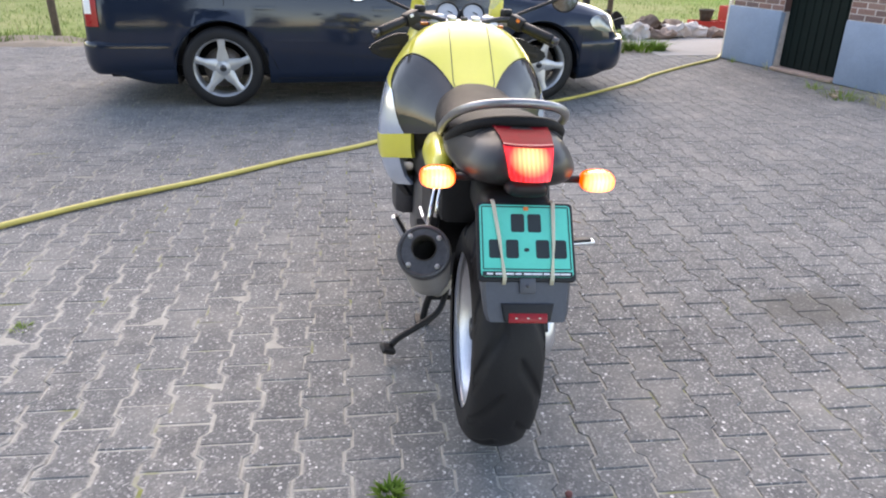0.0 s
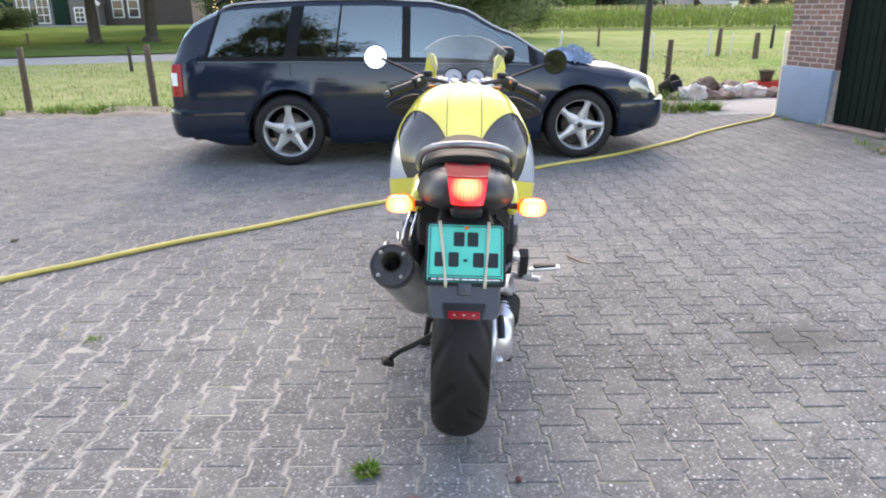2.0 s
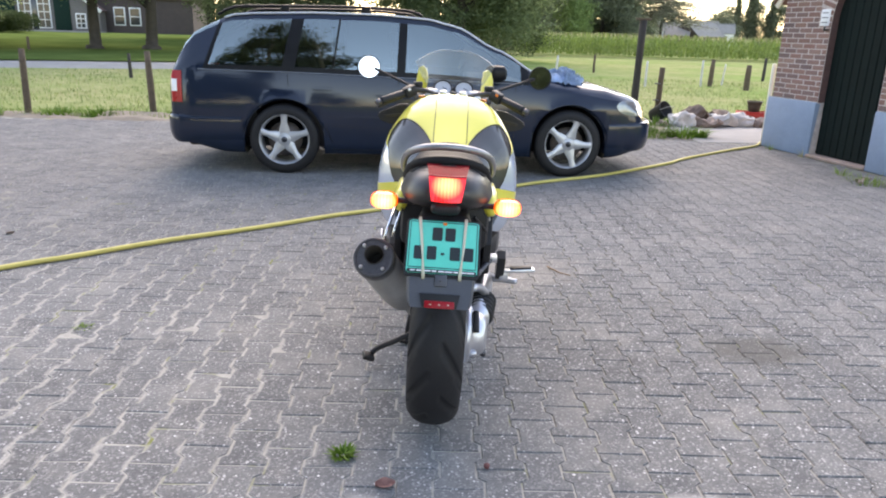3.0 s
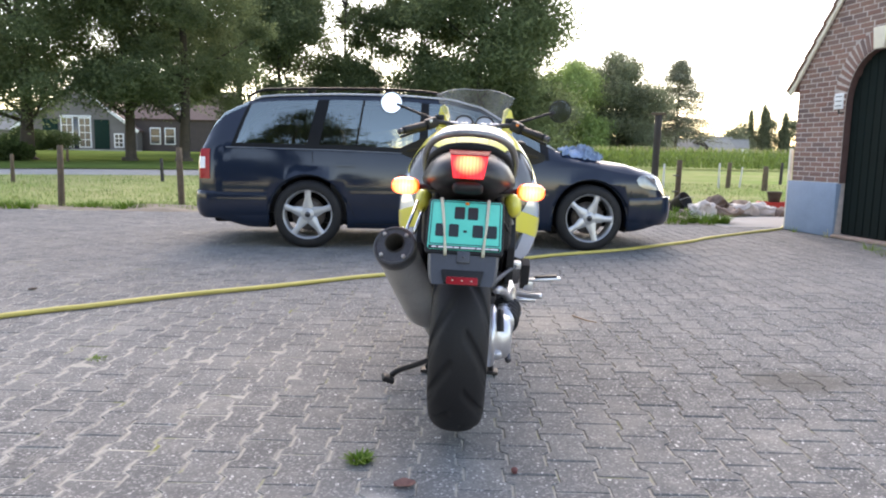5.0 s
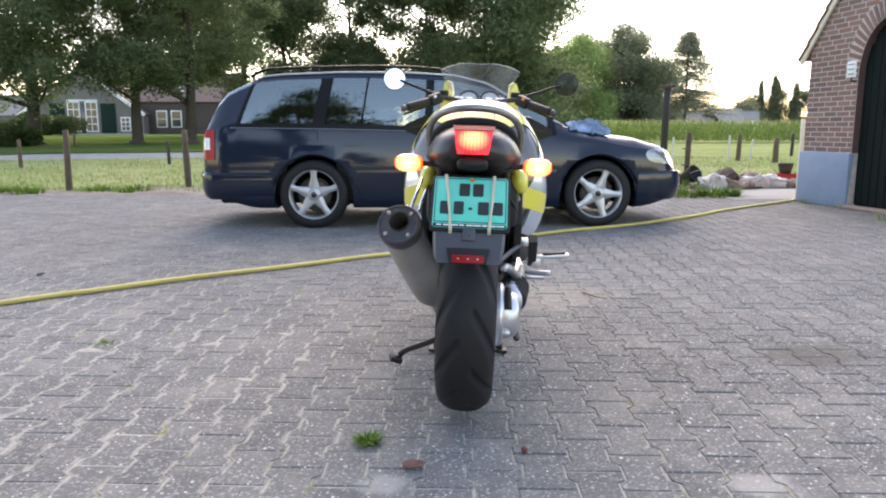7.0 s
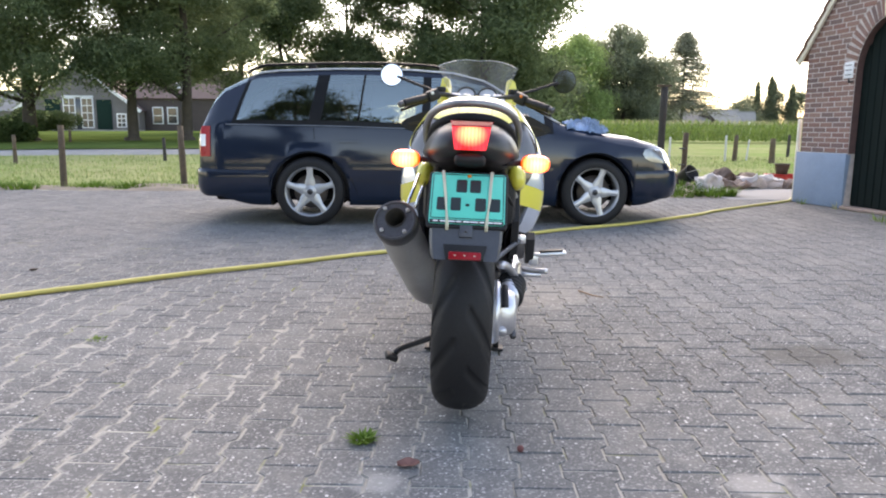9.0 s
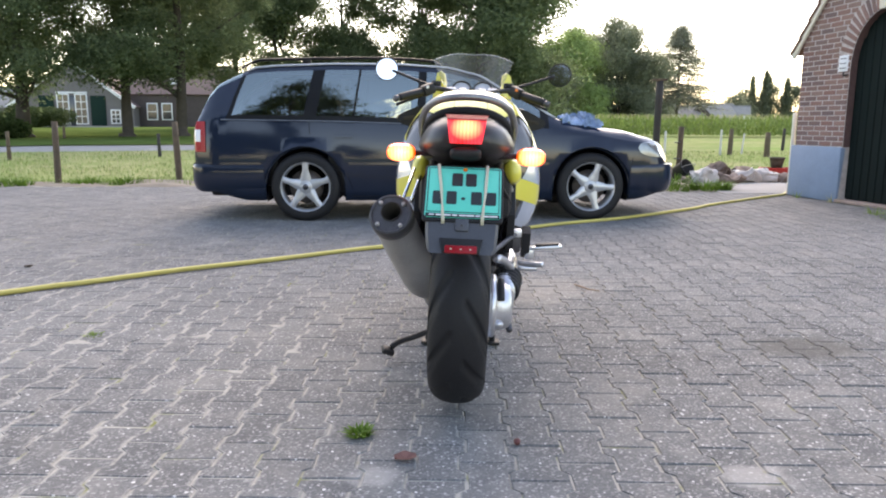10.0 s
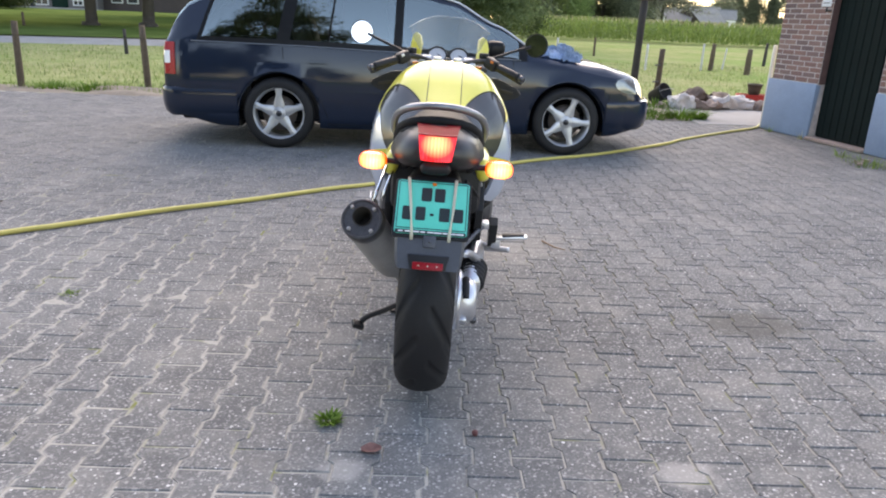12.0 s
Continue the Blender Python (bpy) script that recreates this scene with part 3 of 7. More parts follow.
# underside, wheel housings and cabin
bm = boxed((0.1, 0, 0.30), (4.3, 1.30, 0.16), 0.03)
box(bm, (0.05, 0, 0.5), (1.9, 1.66, 0.5), 0.03)
box(bm, (2.05, 0, 0.47), (0.7, 1.15, 0.3), 0.03)
box(bm, (-1.75, 0, 0.52), (0.75, 1.4, 0.4), 0.03)
for hub in (HUB_R, HUB_F):
    for s in (-1, 1):
        shell = bmesh.new()
        rings(shell, [[(hub + r * math.cos(t), s * y, HUBZ + r * math.sin(t)) for t in [math.pi * k / 18 for k in range(-2, 21)]] for r, y in ((0.384, 0.85), (0.384, 0.52), (0.02, 0.51))], closed=False)
        part("wheel_housing", shell, M_TRIM, car, "black wheel housing")
part("underbody", bm, M_TRIM, car, "black underbody")


def seat(x, y, z=0.5):
    bm = boxed((x, y, z), (0.5, 0.5, 0.2), 0.05)
    box(bm, (x - 0.27, y, z + 0.36), (0.14, 0.48, 0.62), 0.05, (0, -14, 0))
    box(bm, (x - 0.37, y, z + 0.74), (0.09, 0.26, 0.17), 0.03, (0, -10, 0))
    return bm


for x, y in ((0.30, -0.37), (0.30, 0.37), (-0.62, -0.40), (-0.62, 0.40)):
    part("car_seat", seat(x, y), M_INTERIOR, car, "dark grey cloth seat with headrest")
part("dashboard", boxed((0.95, 0, 0.80), (0.5, 1.4, 0.22), 0.06), M_INTERIOR, car)
part("steering_wheel", turned([(0.18, -0.012), (0.19, 0), (0.18, 0.012), (0.165, 0.0)], (0.66, 0.37, 0.88), (0.9, 0, -0.45), 24, cap=False), M_TRIM, car)
# wheels


def car_wheel(name, x, side):
    w = thing(name, "", "", None)
    w.parent = car
    w.matrix_basis = pose(x, side * (0.89 - 0.115), HUBZ + 0.008, 0, 0, 0 if side < 0 else 180) @ Matrix.Diagonal((1.03, 1, 1.03, 1))
    R, W = 0.318, 0.105
    prof = [(0.228, W), (0.240, W + 0.004), (0.275, W + 0.006), (0.300, W - 0.008), (R - 0.003, W - 0.03), (R, W - 0.05), (R, -W + 0.05), (R - 0.003, -W + 0.03), (0.30, -W + 0.008), (0.240, -W), (0.228, -W)]
    part("tyre", turned(prof, (0, 0, 0), (0, -1, 0), 48, cap=False), M_RUBBER, w, "black road tyre")
    rim = part("rim", turned([(0.229, 0.106), (0.236, 0.101), (0.224, 0.096), (0.212, 0.075), (0.206, 0.0), (0.220, -0.1)], (0, 0, 0), (0, -1, 0), 48, cap=False), M_RIM, w, "silver alloy rim")
    part("brake_disc", turned([(0.155, 0.0), (0.155, 0.02), (0.05, 0.03)], (0, 0, 0), (0, -1, 0), 32), M_BRAKE, w)
    for k in range(5):
        a = 2 * math.pi * k / 5 + (0.35 if x > 0 else 0.0)
        bm = bmesh.new()
        loops = []
        for r, hw, d, th in ((0.045, 0.054, 0.088, 0.03), (0.10, 0.042, 0.092, 0.028), (0.155, 0.026, 0.096, 0.026), (0.20, 0.028, 0.097, 0.022), (0.221, 0.038, 0.096, 0.02)):
            loops.append([(-hw, -d + 0.010, r), (-hw * 0.5, -d, r), (hw * 0.5, -d, r), (hw, -d + 0.010, r), (hw, -d + th, r), (-hw, -d + th, r)])
        rings(bm, loops)
        bmesh.ops.rotate(bm, cent=(0, 0, 0), matrix=Matrix.Rotation(a, 3, "Y"), verts=bm.verts)
        part("spoke", bm, M_RIM, w)
    part("hub_cap", turned([(0.058, 0.075), (0.058, 0.09), (0.050, 0.097), (0.036, 0.094), (0.032, 0.098), (0.0, 0.100)], (0, 0, 0), (0, -1, 0), 28), M_RIM, w)
    part("centre_badge", turned([(0.028, 0.094), (0.026, 0.102), (0.0, 0.103)], (0, 0, 0), (0, -1, 0), 20), M_DARKSTEEL, w, "plain dark centre cap")
    return w


for x, s in ((HUB_R, -1), (HUB_F, -1), (HUB_R, 1), (HUB_F, 1)):
    car_wheel("wheel", x, s)


def flank(x, z, out=0.0):
    r = car_ring(x)
    for a, b in zip(r, r[1:]):
        if a[2] <= z <= b[2] and b[2] > a[2]:
            t = (z - a[2]) / (b[2] - a[2])
            return Vector((a[0] + (b[0] - a[0]) * t, a[1] + (b[1] - a[1]) * t - out, z))
    return Vector((x, r[3][1] - out, z))


def patch(x0, x1, z0, z1, out=0.006, nx=8, nz=6, thick=0.012, round_=0.0):
    """A panel that lies on the right flank."""
    bm = bmesh.new()
    def span(u, k):
        a = (1 - abs(2 * u - 1) ** 3) ** 0.5 * 0.96 + 0.04 if round_ else 1.0
        lift = 0.16 * (z1 - z0) * (1 - 2 * u) * round_
        return (z0 + z1) / 2 + lift + (z1 - z0) * a * (k / nz - 0.5)
    rows = [[flank(x0 + (x1 - x0) * i / nx, span(i / nx, k), out) for i in range(nx + 1)] for k in range(nz + 1)]
    front = [[bm.verts.new(p) for p in r] for r in rows]
    back = [[bm.verts.new(p + Vector((0, thick, 0))) for p in r] for r in rows]
    for g, fl in ((front, False), (back, True)):
        for a, b in zip(g, g[1:]):
            for i in range(nx):
                q = (a[i], a[i + 1], b[i + 1], b[i])
                bm.faces.new(q[::-1] if fl else q)
    loop = lambda g: g[0] + [r[-1] for r in g[1:]] + g[-1][-2::-1] + [r[0] for r in g[-2:0:-1]]
    f, b = loop(front), loop(back)
    for i in range(len(f)):
        bm.faces.new((f[i], f[(i + 1) % len(f)], b[(i + 1) % len(f)], b[i]))
    bmesh.ops.recalc_face_normals(bm, faces=bm.faces)
    return bm


def mirrored(bm):
    for v in bm.verts:
        v.co.y *= -1
    bmesh.ops.reverse_faces(bm, faces=bm.faces)
    return bm


for s in (1, -1):
    flip = (lambda bm: bm) if s > 0 else mirrored
    tl = part("tail_lamp", flip(patch(-2.135, -2.030, 0.65, 0.93, 0.008)), M_CARTAIL, car, "red tail lamp")
    part("reversing_lens", flip(patch(-2.133, -2.075, 0.745, 0.855, 0.011)), M_CARTAILWHITE, tl, "clear lens")
    hl = part("headlamp", flip(patch(2.07, 2.40, 0.610, 0.742, 0.008, 16, 6, round_=1.0)), M_HEADLAMP, car, "clear headlamp")
    # thin body-coloured strips added to read as the flank's crease line
    part("rub_strip", flip(patch(-0.70, 1.20, 0.532, 0.556, 0.005, 20, 2)), M_CAR, car)
    part("rub_strip", flip(patch(-2.04, -1.52, 0.532, 0.556, 0.005, 10, 2)), M_CAR, car)
    for x0, x1 in ((-0.83, -0.66), (0.14, 0.31)):
        part("door_handle", flip(patch(x0, x1, 0.785, 0.815, 0.022, 5, 2, 0.02)), M_CAR, car)
    for pts in ([(-0.04, z) for z in (0.26, 0.4, 0.55, 0.7, 0.85, 0.905)], [(1.07, z) for z in (0.26, 0.4, 0.55, 0.7, 0.82, 0.87)], [(-0.66, 0.30), (-0.72, 0.45), (-0.84, 0.60), (-1.0, 0.72), (-1.06, 0.82), (-1.065, 0.92)], [(x, 0.235) for x in (-0.66, -0.2, 0.3, 0.8, 1.07)], [(2.02, z) for z in (0.40, 0.5, 0.6)], [(-1.78, z) for z in (0.33, 0.42, 0.51)]):
        part("shut_line", flip(rod([flank(x, z, -0.0015) for x, z in pts], 0.0035, 6)), M_TRIM, car)
    part("roof_rail", flip(rod(smooth_path([(-1.72, -0.56, 1.435), (-1.60, -0.565, 1.492), (-1.4, -0.57, 1.515), (-0.5, -0.575, 1.535), (0.05, -0.57, 1.515), (0.18, -0.565, 1.47)], 6), 0.014, 8)), M_TRIM, car, "black roof rail")
    for x in (-1.1, -0.35):
        part("rail_foot", flip(boxed((x, -0.572, 1.50), (0.08, 0.03, 0.05), 0.008)), M_TRIM, car)
    bm = boxed((0.86, -0.965, 0.985), (0.17, 0.20, 0.14), 0.05, (0, 0, 12), 3)
    box(bm, (0.90, -0.86, 0.935), (0.08, 0.08, 0.04), 0.012)
    wm = part("wing_mirror", flip(bm), M_TRIM, car, "black wing mirror")
    part("window_bar", flip(rod([Vector(car_ring(-0.66)[8]) + Vector((0, -0.004, 0)), Vector(car_ring(-0.66)[9]) + Vector((0, -0.006, 0)), Vector(car_ring(-0.66)[10]) + Vector((0, -0.003, 0))], 0.010, 6)), M_TRIM, car)
    # added strip: the roof edge's sky reflection put into its colour
    part("gutter_strip", flip(rod([Vector(car_ring(x)[11]) + Vector((0, -0.003, 0.002)) for x in steps((-1.80, 1.28, 0.08))], 0.011, 6)), M_ROOFGLINT, car, "pale satin strip painted as sky reflection along the roof edge")
    part("belt_moulding", flip(rod([Vector(car_ring(x)[7]) + Vector((0, -0.004, 0.004)) for x in steps((-1.88, 1.14, 0.1))], 0.006, 6)), M_BELT, car, "satin window strip")
    part("arch_lip", flip(rod([flank(HUB_R + 0.377 * math.cos(t), max(0.24, HUBZ + 0.377 * math.sin(t)), 0.002) for t in [radians(a) for a in range(0, 181, 10)]], 0.008, 6)), M_CAR, car)
    part("arch_lip", flip(rod([flank(HUB_F + 0.377 * math.cos(t), max(0.24, HUBZ + 0.377 * math.sin(t)), 0.002) for t in [radians(a) for a in range(0, 181, 10)]], 0.008, 6)), M_CAR, car)
# bumpers
def bumper(end, x_in, x_mid, x_out, z0, z1, power):
    """A shell that follows the flanks and closes round the car's end."""
    out = [(x, curve(WIDE, x) + 0.010) for x in [x_in + (x_mid - x_in) * k / 12 for k in range(13)]]
    ym = out[-1][1]
    out += [(x_mid + (x_out - x_mid) * math.sin(t) ** (2 / power), ym * math.cos(t) ** (2 / power)) for t in [math.pi / 2 * k / 20 for k in range(1, 20)]]
    out.append((x_out, 0.0))
    plan = [(x, -y) for x, y in out] + [(x, y) for x, y in out[-2::-1]]
    loops = []
    for z, o in ((z0, 0.06), (z0 + 0.03, 0.022), (z0 + 0.09, 0.004), ((z0 + z1) / 2, 0.0), (z1 - 0.035, 0.0), (z1 - 0.012, 0.004), (z1, 0.014), (z1 + 0.004, 0.05)):
        row = []
        for x, y in plan:
            f = max(0.0, (abs(x) - abs(x_mid)) / (abs(x_out) - abs(x_mid)))
            row.append((x - end * o * f, y - math.copysign(min(o, abs(y)), y) * (1 - 0.6 * f), z))
        loops.append(row)
    bm = bmesh.new()
    rings(bm, loops, closed=False)
    bmesh.ops.recalc_face_normals(bm, faces=bm.faces)
    return bm


part("rear_bumper_shell", bumper(-1, HUB_R - 0.385, -1.95, -2.235, 0.275, 0.535, 4.0), M_CAR, car, "dark blue rear bumper")
part("front_bumper_shell", bumper(1, HUB_F + 0.385, 2.20, 2.60, 0.255, 0.535, 2.4), M_CAR, car, "dark blue front bumper")
part("tow_eye", turned([(0.02, 0), (0.02, 0.006)], (2.44, -0.64, 0.315), (0.6, -0.8, 0), 14), M_WHITE, car)
part("wiper_arm", rod([(1.22, -0.1, 1.03), (1.05, -0.45, 1.11)], 0.006, 6), M_TRIM, car)

# ---- the motorcycle: x right, y ahead, on its centre stand ----
bike = thing("motorcycle", "yellow, silver and black motorcycle standing on its centre stand", "motorcycle", pose(0.004, 0, 0, 0, 2.0, -5.7))
AX, AZ = -0.17, 0.345      # rear axle


def both(fn):
    for s in (-1, 1):
        fn(s)


# rear wheel
def tread(a, s):
    """Depth of the swept grooves at an angle and a place across the tyre."""
    deep = 0.0
    side = 1 if s > 0 else -1
    u = abs(s)
    pitch = 2 * math.pi / 11
    ph = (a + (0.5 * pitch if side < 0 else 0.0)) % pitch
    line = 0.03 + 0.50 * ((u - 0.10) / 0.66) if u > 0.10 else None
    if line is not None and u < 0.80:
        d = abs(ph - line) * 0.31 * 0.30
        wide = 0.0046 * (1 - 0.6 * abs(u - 0.45))
        if d < wide * 1.8:
            deep = 0.0085 * max(0.0, 1 - (d / (wide * 1.8)) ** 4)
    ph2 = (ph + 0.5 * pitch) % pitch
    if 0.45 < u < 0.85:
        d = abs(ph2 - (0.10 + 0.9 * (u - 0.45))) * 0.31 * 0.35
        if d < 0.005:
            deep = max(deep, 0.005 * (1 - (d / 0.005) ** 2))
    return deep


def tyre_mesh(R, W, H, c, na=330, ns=44, grooves=True):
    bm = bmesh.new()
    loops = []
    for i in range(na):
        a = 2 * math.pi * i / na
        loop = []
        for k in range(ns + 1):
            s = -1 + 2 * k / ns
            ang = s * radians(100)
            x = W * math.sin(ang) / math.sin(radians(90))
            r = R - H * 0.62 * (1 - math.cos(ang)) ** 1.12 - (0.0 if abs(s) < 0.9 else (abs(s) - 0.9) * 0.25)
            if grooves:
                r -= tread(a, s)
            loop.append((c[0] + x, c[1] + r * math.cos(a), c[2] + r * math.sin(a)))
        loops.append(loop)
    loops.append(loops[0])
    rows = [[bm.verts.new(p) for p in l] for l in loops[:-1]]
    rows.append(rows[0])
    for a, b in zip(rows, rows[1:]):
        for i in range(ns):
            bm.faces.new((a[i], a[i + 1], b[i + 1], b[i]))
    bmesh.ops.recalc_face_normals(bm, faces=bm.faces)
    return bm


rear = thing("rear_wheel", "", "")
rear.parent = bike
part("tyre", tyre_mesh(0.316, 0.0885, 0.105, (0, AX, AZ)), M_RUBBER, rear, "wide black tyre with swept grooves", angle=70)
part("rim", turned([(0.222, -0.080), (0.228, -0.074), (0.222, -0.066), (0.205, -0.055), (0.190, -0.01), (0.190, 0.01), (0.205, 0.055), (0.222, 0.066), (0.228, 0.074), (0.222, 0.080)], (0, AX, AZ), (1, 0, 0), 64, cap=False), M_ALU, rear, "silver alloy rim")
for k in range(5):
    a = 2 * math.pi * k / 5 + 0.2
    bm = bmesh.new()
    rings(bm, [[(x, r * 1.0, z) for x, z in ((-w, -h), (w, -h), (w, h), (-w, h))] for r, w, h in ((0.05, 0.026, 0.040), (0.12, 0.020, 0.028), (0.20, 0.028, 0.034))])
    bmesh.ops.bevel(bm, geom=list(bm.edges), offset=0.006, segments=1, affect="EDGES")
    bmesh.ops.rotate(bm, cent=(0, 0, 0), matrix=Matrix.Rotation(a, 3, "X"), verts=bm.verts)
    bmesh.ops.translate(bm, vec=(0, AX, AZ), verts=bm.verts)
    part("spoke", bm, M_ALU, rear)
part("hub", turned([(0.055, -0.045), (0.065, -0.03), (0.065, 0.03), (0.055, 0.05)], (0, AX, AZ), (1, 0, 0), 32), M_ALU, rear)
part("axle_nut", turned([(0.03, -0.06), (0.03, -0.045)], (0, AX, AZ), (1, 0, 0), 6), M_DARKSTEEL, rear)

# final drive and swinging arm on the right
part("final_drive", turned([(0.02, 0.170), (0.050, 0.168), (0.068, 0.158), (0.075, 0.142), (0.079, 0.119), (0.097, 0.114), (0.103, 0.107), (0.103, 0.096), (0.090, 0.092), (0.04, 0.091)], (0, AX, AZ), (1, 0, 0), 40), M_ALU, bike, "cast aluminium final drive housing")
part("drain_boss", turned([(0.016, 0), (0.016, 0.014), (0.011, 0.020)], (0.122, AX - 0.066, AZ - 0.040), (0.15, -0.85, -0.5), 14), M_ALU, bike)
part("vent_hose", rod(smooth_path([(0.127, AX - 0.03, AZ + 0.090), (0.128, AX - 0.056, AZ + 0.072), (0.130, AX - 0.074, AZ + 0.034)], 5), 0.011, 8), M_BLACK, bike)
bm = bmesh.new()
rings(bm, [[(x0 + w * math.cos(t), y, z0 + h * math.sin(t)) for t in [2 * math.pi * i / 18 for i in range(18)]] for x0, y, z0, w, h in ((0.142, -0.11, 0.365, 0.038, 0.055), (0.152, 0.02, 0.390, 0.040, 0.050), (0.162, 0.11, 0.430, 0.036, 0.046), (0.14, 0.24, 0.455, 0.040, 0.05), (0.11, 0.38, 0.46, 0.05, 0.06))])
part("swinging_arm", bm, M_ALU, bike, "cast aluminium swinging arm")
bm = bmesh.new()
for i in range(5):
    lathe(bm, [(0.044, -0.011), (0.051, 0), (0.044, 0.011)], (0.147 + 0.003 * i, -0.072 + 0.021 * i, 0.374 + 0.006 * i), (0.1, 1, 0.25), 20)
part("arm_strut", rod(smooth_path([(0.112, -0.10, 0.487), (0.140, -0.05, 0.470), (0.172, 0.01, 0.425), (0.205, 0.09, 0.368)], 4), 0.015, 10), M_ALU, bike, "cast aluminium strut of the swinging arm")
part("brake_line", rod(smooth_path([(0.092, -0.17, 0.512), (0.112, -0.13, 0.526), (0.150, -0.02, 0.537), (0.186, 0.06, 0.549)], 4), 0.0085, 8), M_GREYPLASTIC, bike, "dark grey brake hose")
for y in (0.045, 0.072):
    part("hose_clamp", boxed((0.186, y, 0.551), (0.030, 0.010, 0.026), 0.003), M_ALU, bike)
part("rubber_boot", bm, M_RUBBER, bike, "ribbed black rubber boot")
part("torque_rod", rod([(0.165, AX + 0.02, AZ - 0.085), (0.16, 0.36, 0.27)], 0.011, 8), M_DARKSTEEL, bike)
part("shock_spring", rod([(0.03 + 0.034 * math.cos(t), 0.12 + 0.034 * math.sin(t), 0.42 + 0.22 * t / 44) for t in [0.35 * i for i in range(126)]], 0.006, 6), M_DARKSTEEL, bike, "coil spring")
part("shock_body", rod([(0.03, 0.12, 0.38), (0.03, 0.12, 0.70)], 0.020, 12), M_STEEL, bike)

# silencer on the left
ma, mb = Vector((-0.214, -0.325, 0.645)), Vector((-0.146, 0.20, 0.325))
d = (mb - ma).normalized()
part("silencer_body", turned([(0.058, 0.015), (0.063, 0.03), (0.066, 0.20), (0.066, 0.52), (0.061, 0.60), (0.046, 0.67), (0.030, 0.72)], ma, d, 40, cap=False), M_STEEL, bike, "brushed grey silencer")
a, b = frame_of(d)
up = (Vector((0, 0, 1)) - d * d.z).normalized()


def cap_ring(r, h, shift=0.0, n=40):
    """A ring round the silencer's axis, or shifted up from it."""
    return [ma + d * h + up * shift + (a * math.cos(2 * math.pi * k / n) + b * math.sin(2 * math.pi * k / n)) * r for k in range(n)]


bm = bmesh.new()
rings(bm, [cap_ring(0.0292, 0.004, 0.009), cap_ring(0.0300, -0.003, 0.009), cap_ring(0.042, -0.003, 0.004), cap_ring(0.0545, -0.004), cap_ring(0.058, -0.008), cap_ring(0.0630, -0.007), cap_ring(0.0660, -0.001), cap_ring(0.0670, 0.010), cap_ring(0.0670, 0.036), cap_ring(0.064, 0.040)], cap=False)
bmesh.ops.recalc_face_normals(bm, faces=bm.faces)
part("silencer_cap", bm, M_CAP, bike, "dark grey end cap with bolts")
bm = bmesh.new()
rings(bm, [cap_ring(0.0285, 0.12, 0.009), cap_ring(0.0285, -0.006, 0.009), cap_ring(0.0315, -0.006, 0.009), cap_ring(0.0315, 0.12, 0.009)], cap=False)
part("tail_pipe", bm, M_SOOT, bike, "sooty outlet pipe")
part("outlet_inside", turned([(0.032, 0.10), (0.0, 0.10)], ma + up * 0.009, d, 24, cap=False), M_SOOT, bike)
for k in range(4):
    t = math.pi / 4 + k * math.pi / 2
    c = ma + (a * math.cos(t) + b * math.sin(t)) * 0.049
    part("cap_bolt", turned([(0.0070, -0.009), (0.0070, -0.003)], c, d, 6), M_STEEL, bike)
part("header_pipe", rod(smooth_path([mb + d * 0.12, mb + d * 0.22 + Vector((0.03, 0, -0.02)), (0.0, 0.62, 0.19), (0.04, 0.9, 0.2)], 6), 0.026, 14), M_STEEL, bike)
both(lambda s: part("silencer_bracket", rod([(-0.155 - 0.012 * s, -0.06 - 0.03 * s, 0.77), (-0.185 - 0.012 * s, -0.17 - 0.03 * s, 0.665)], 0.0055, 8), M_CHROME, bike))
part("bracket_plate", plate([(-0.02, -0.03), (0.03, -0.02), (0.03, 0.03), (-0.02, 0.02)], 0.006, pose(-0.20, -0.14, 0.655, 60, 0, 90)), M_ALU, bike)

# frame tubes, battery side, hoses under the seat
both(lambda s: part("subframe_tube", rod(smooth_path([(s * 0.10, 0.42, 0.62), (s * 0.12, 0.15, 0.70), (s * 0.10, -0.18, 0.82)], 6), 0.014, 10), M_BLACKGLOSS, bike))
both(lambda s: part("subframe_stay", rod([(s * 0.11, 0.40, 0.46), (s * 0.125, 0.05, 0.72)], 0.012, 10), M_BLACKGLOSS, bike))
bm = boxed((0, 0.14, 0.69), (0.31, 0.38, 0.17), 0.03)
box(bm, (0, 0.32, 0.53), (0.33, 0.2, 0.28), 0.04)
part("air_box", bm, M_BLACK, bike)
both(lambda s: part("frame_plate", plate([(0.02, 0.50), (0.30, 0.46), (0.34, 0.60), (0.26, 0.735), (0.06, 0.735), (-0.01, 0.62)], 0.026, pose(s * 0.160 - 0.013, 0, 0, 90, 0, 90), 0.006), M_BLACK, bike, "black frame plate under the seat"))
bm = boxed((0, 0.62, 0.40), (0.36, 0.5, 0.34), 0.06)
box(bm, (0, 0.42, 0.38), (0.24, 0.2, 0.22), 0.04)
part("engine", bm, M_DARKSTEEL, bike, "dark engine and gearbox casing")
for s in (-1, 1):
    part("cylinder_head", boxed((s * 0.20, 0.78, 0.44), (0.11, 0.20, 0.17), 0.04), M_DARKSTEEL, bike, "dark cylinder head")
cables = [((0.10, -0.1, 0.74), (0.15, -0.02, 0.66), (0.13, 0.06, 0.55), (0.15, 0.12, 0.50)),
          ((0.12, 0.0, 0.78), (0.165, 0.05, 0.68), (0.15, 0.1, 0.60), (0.17, 0.1, 0.52))]
for c, mt in zip(cables, (M_BLACK, M_STEEL)):
    part("hose", rod(smooth_path(c, 6), 0.006, 8), mt, bike)
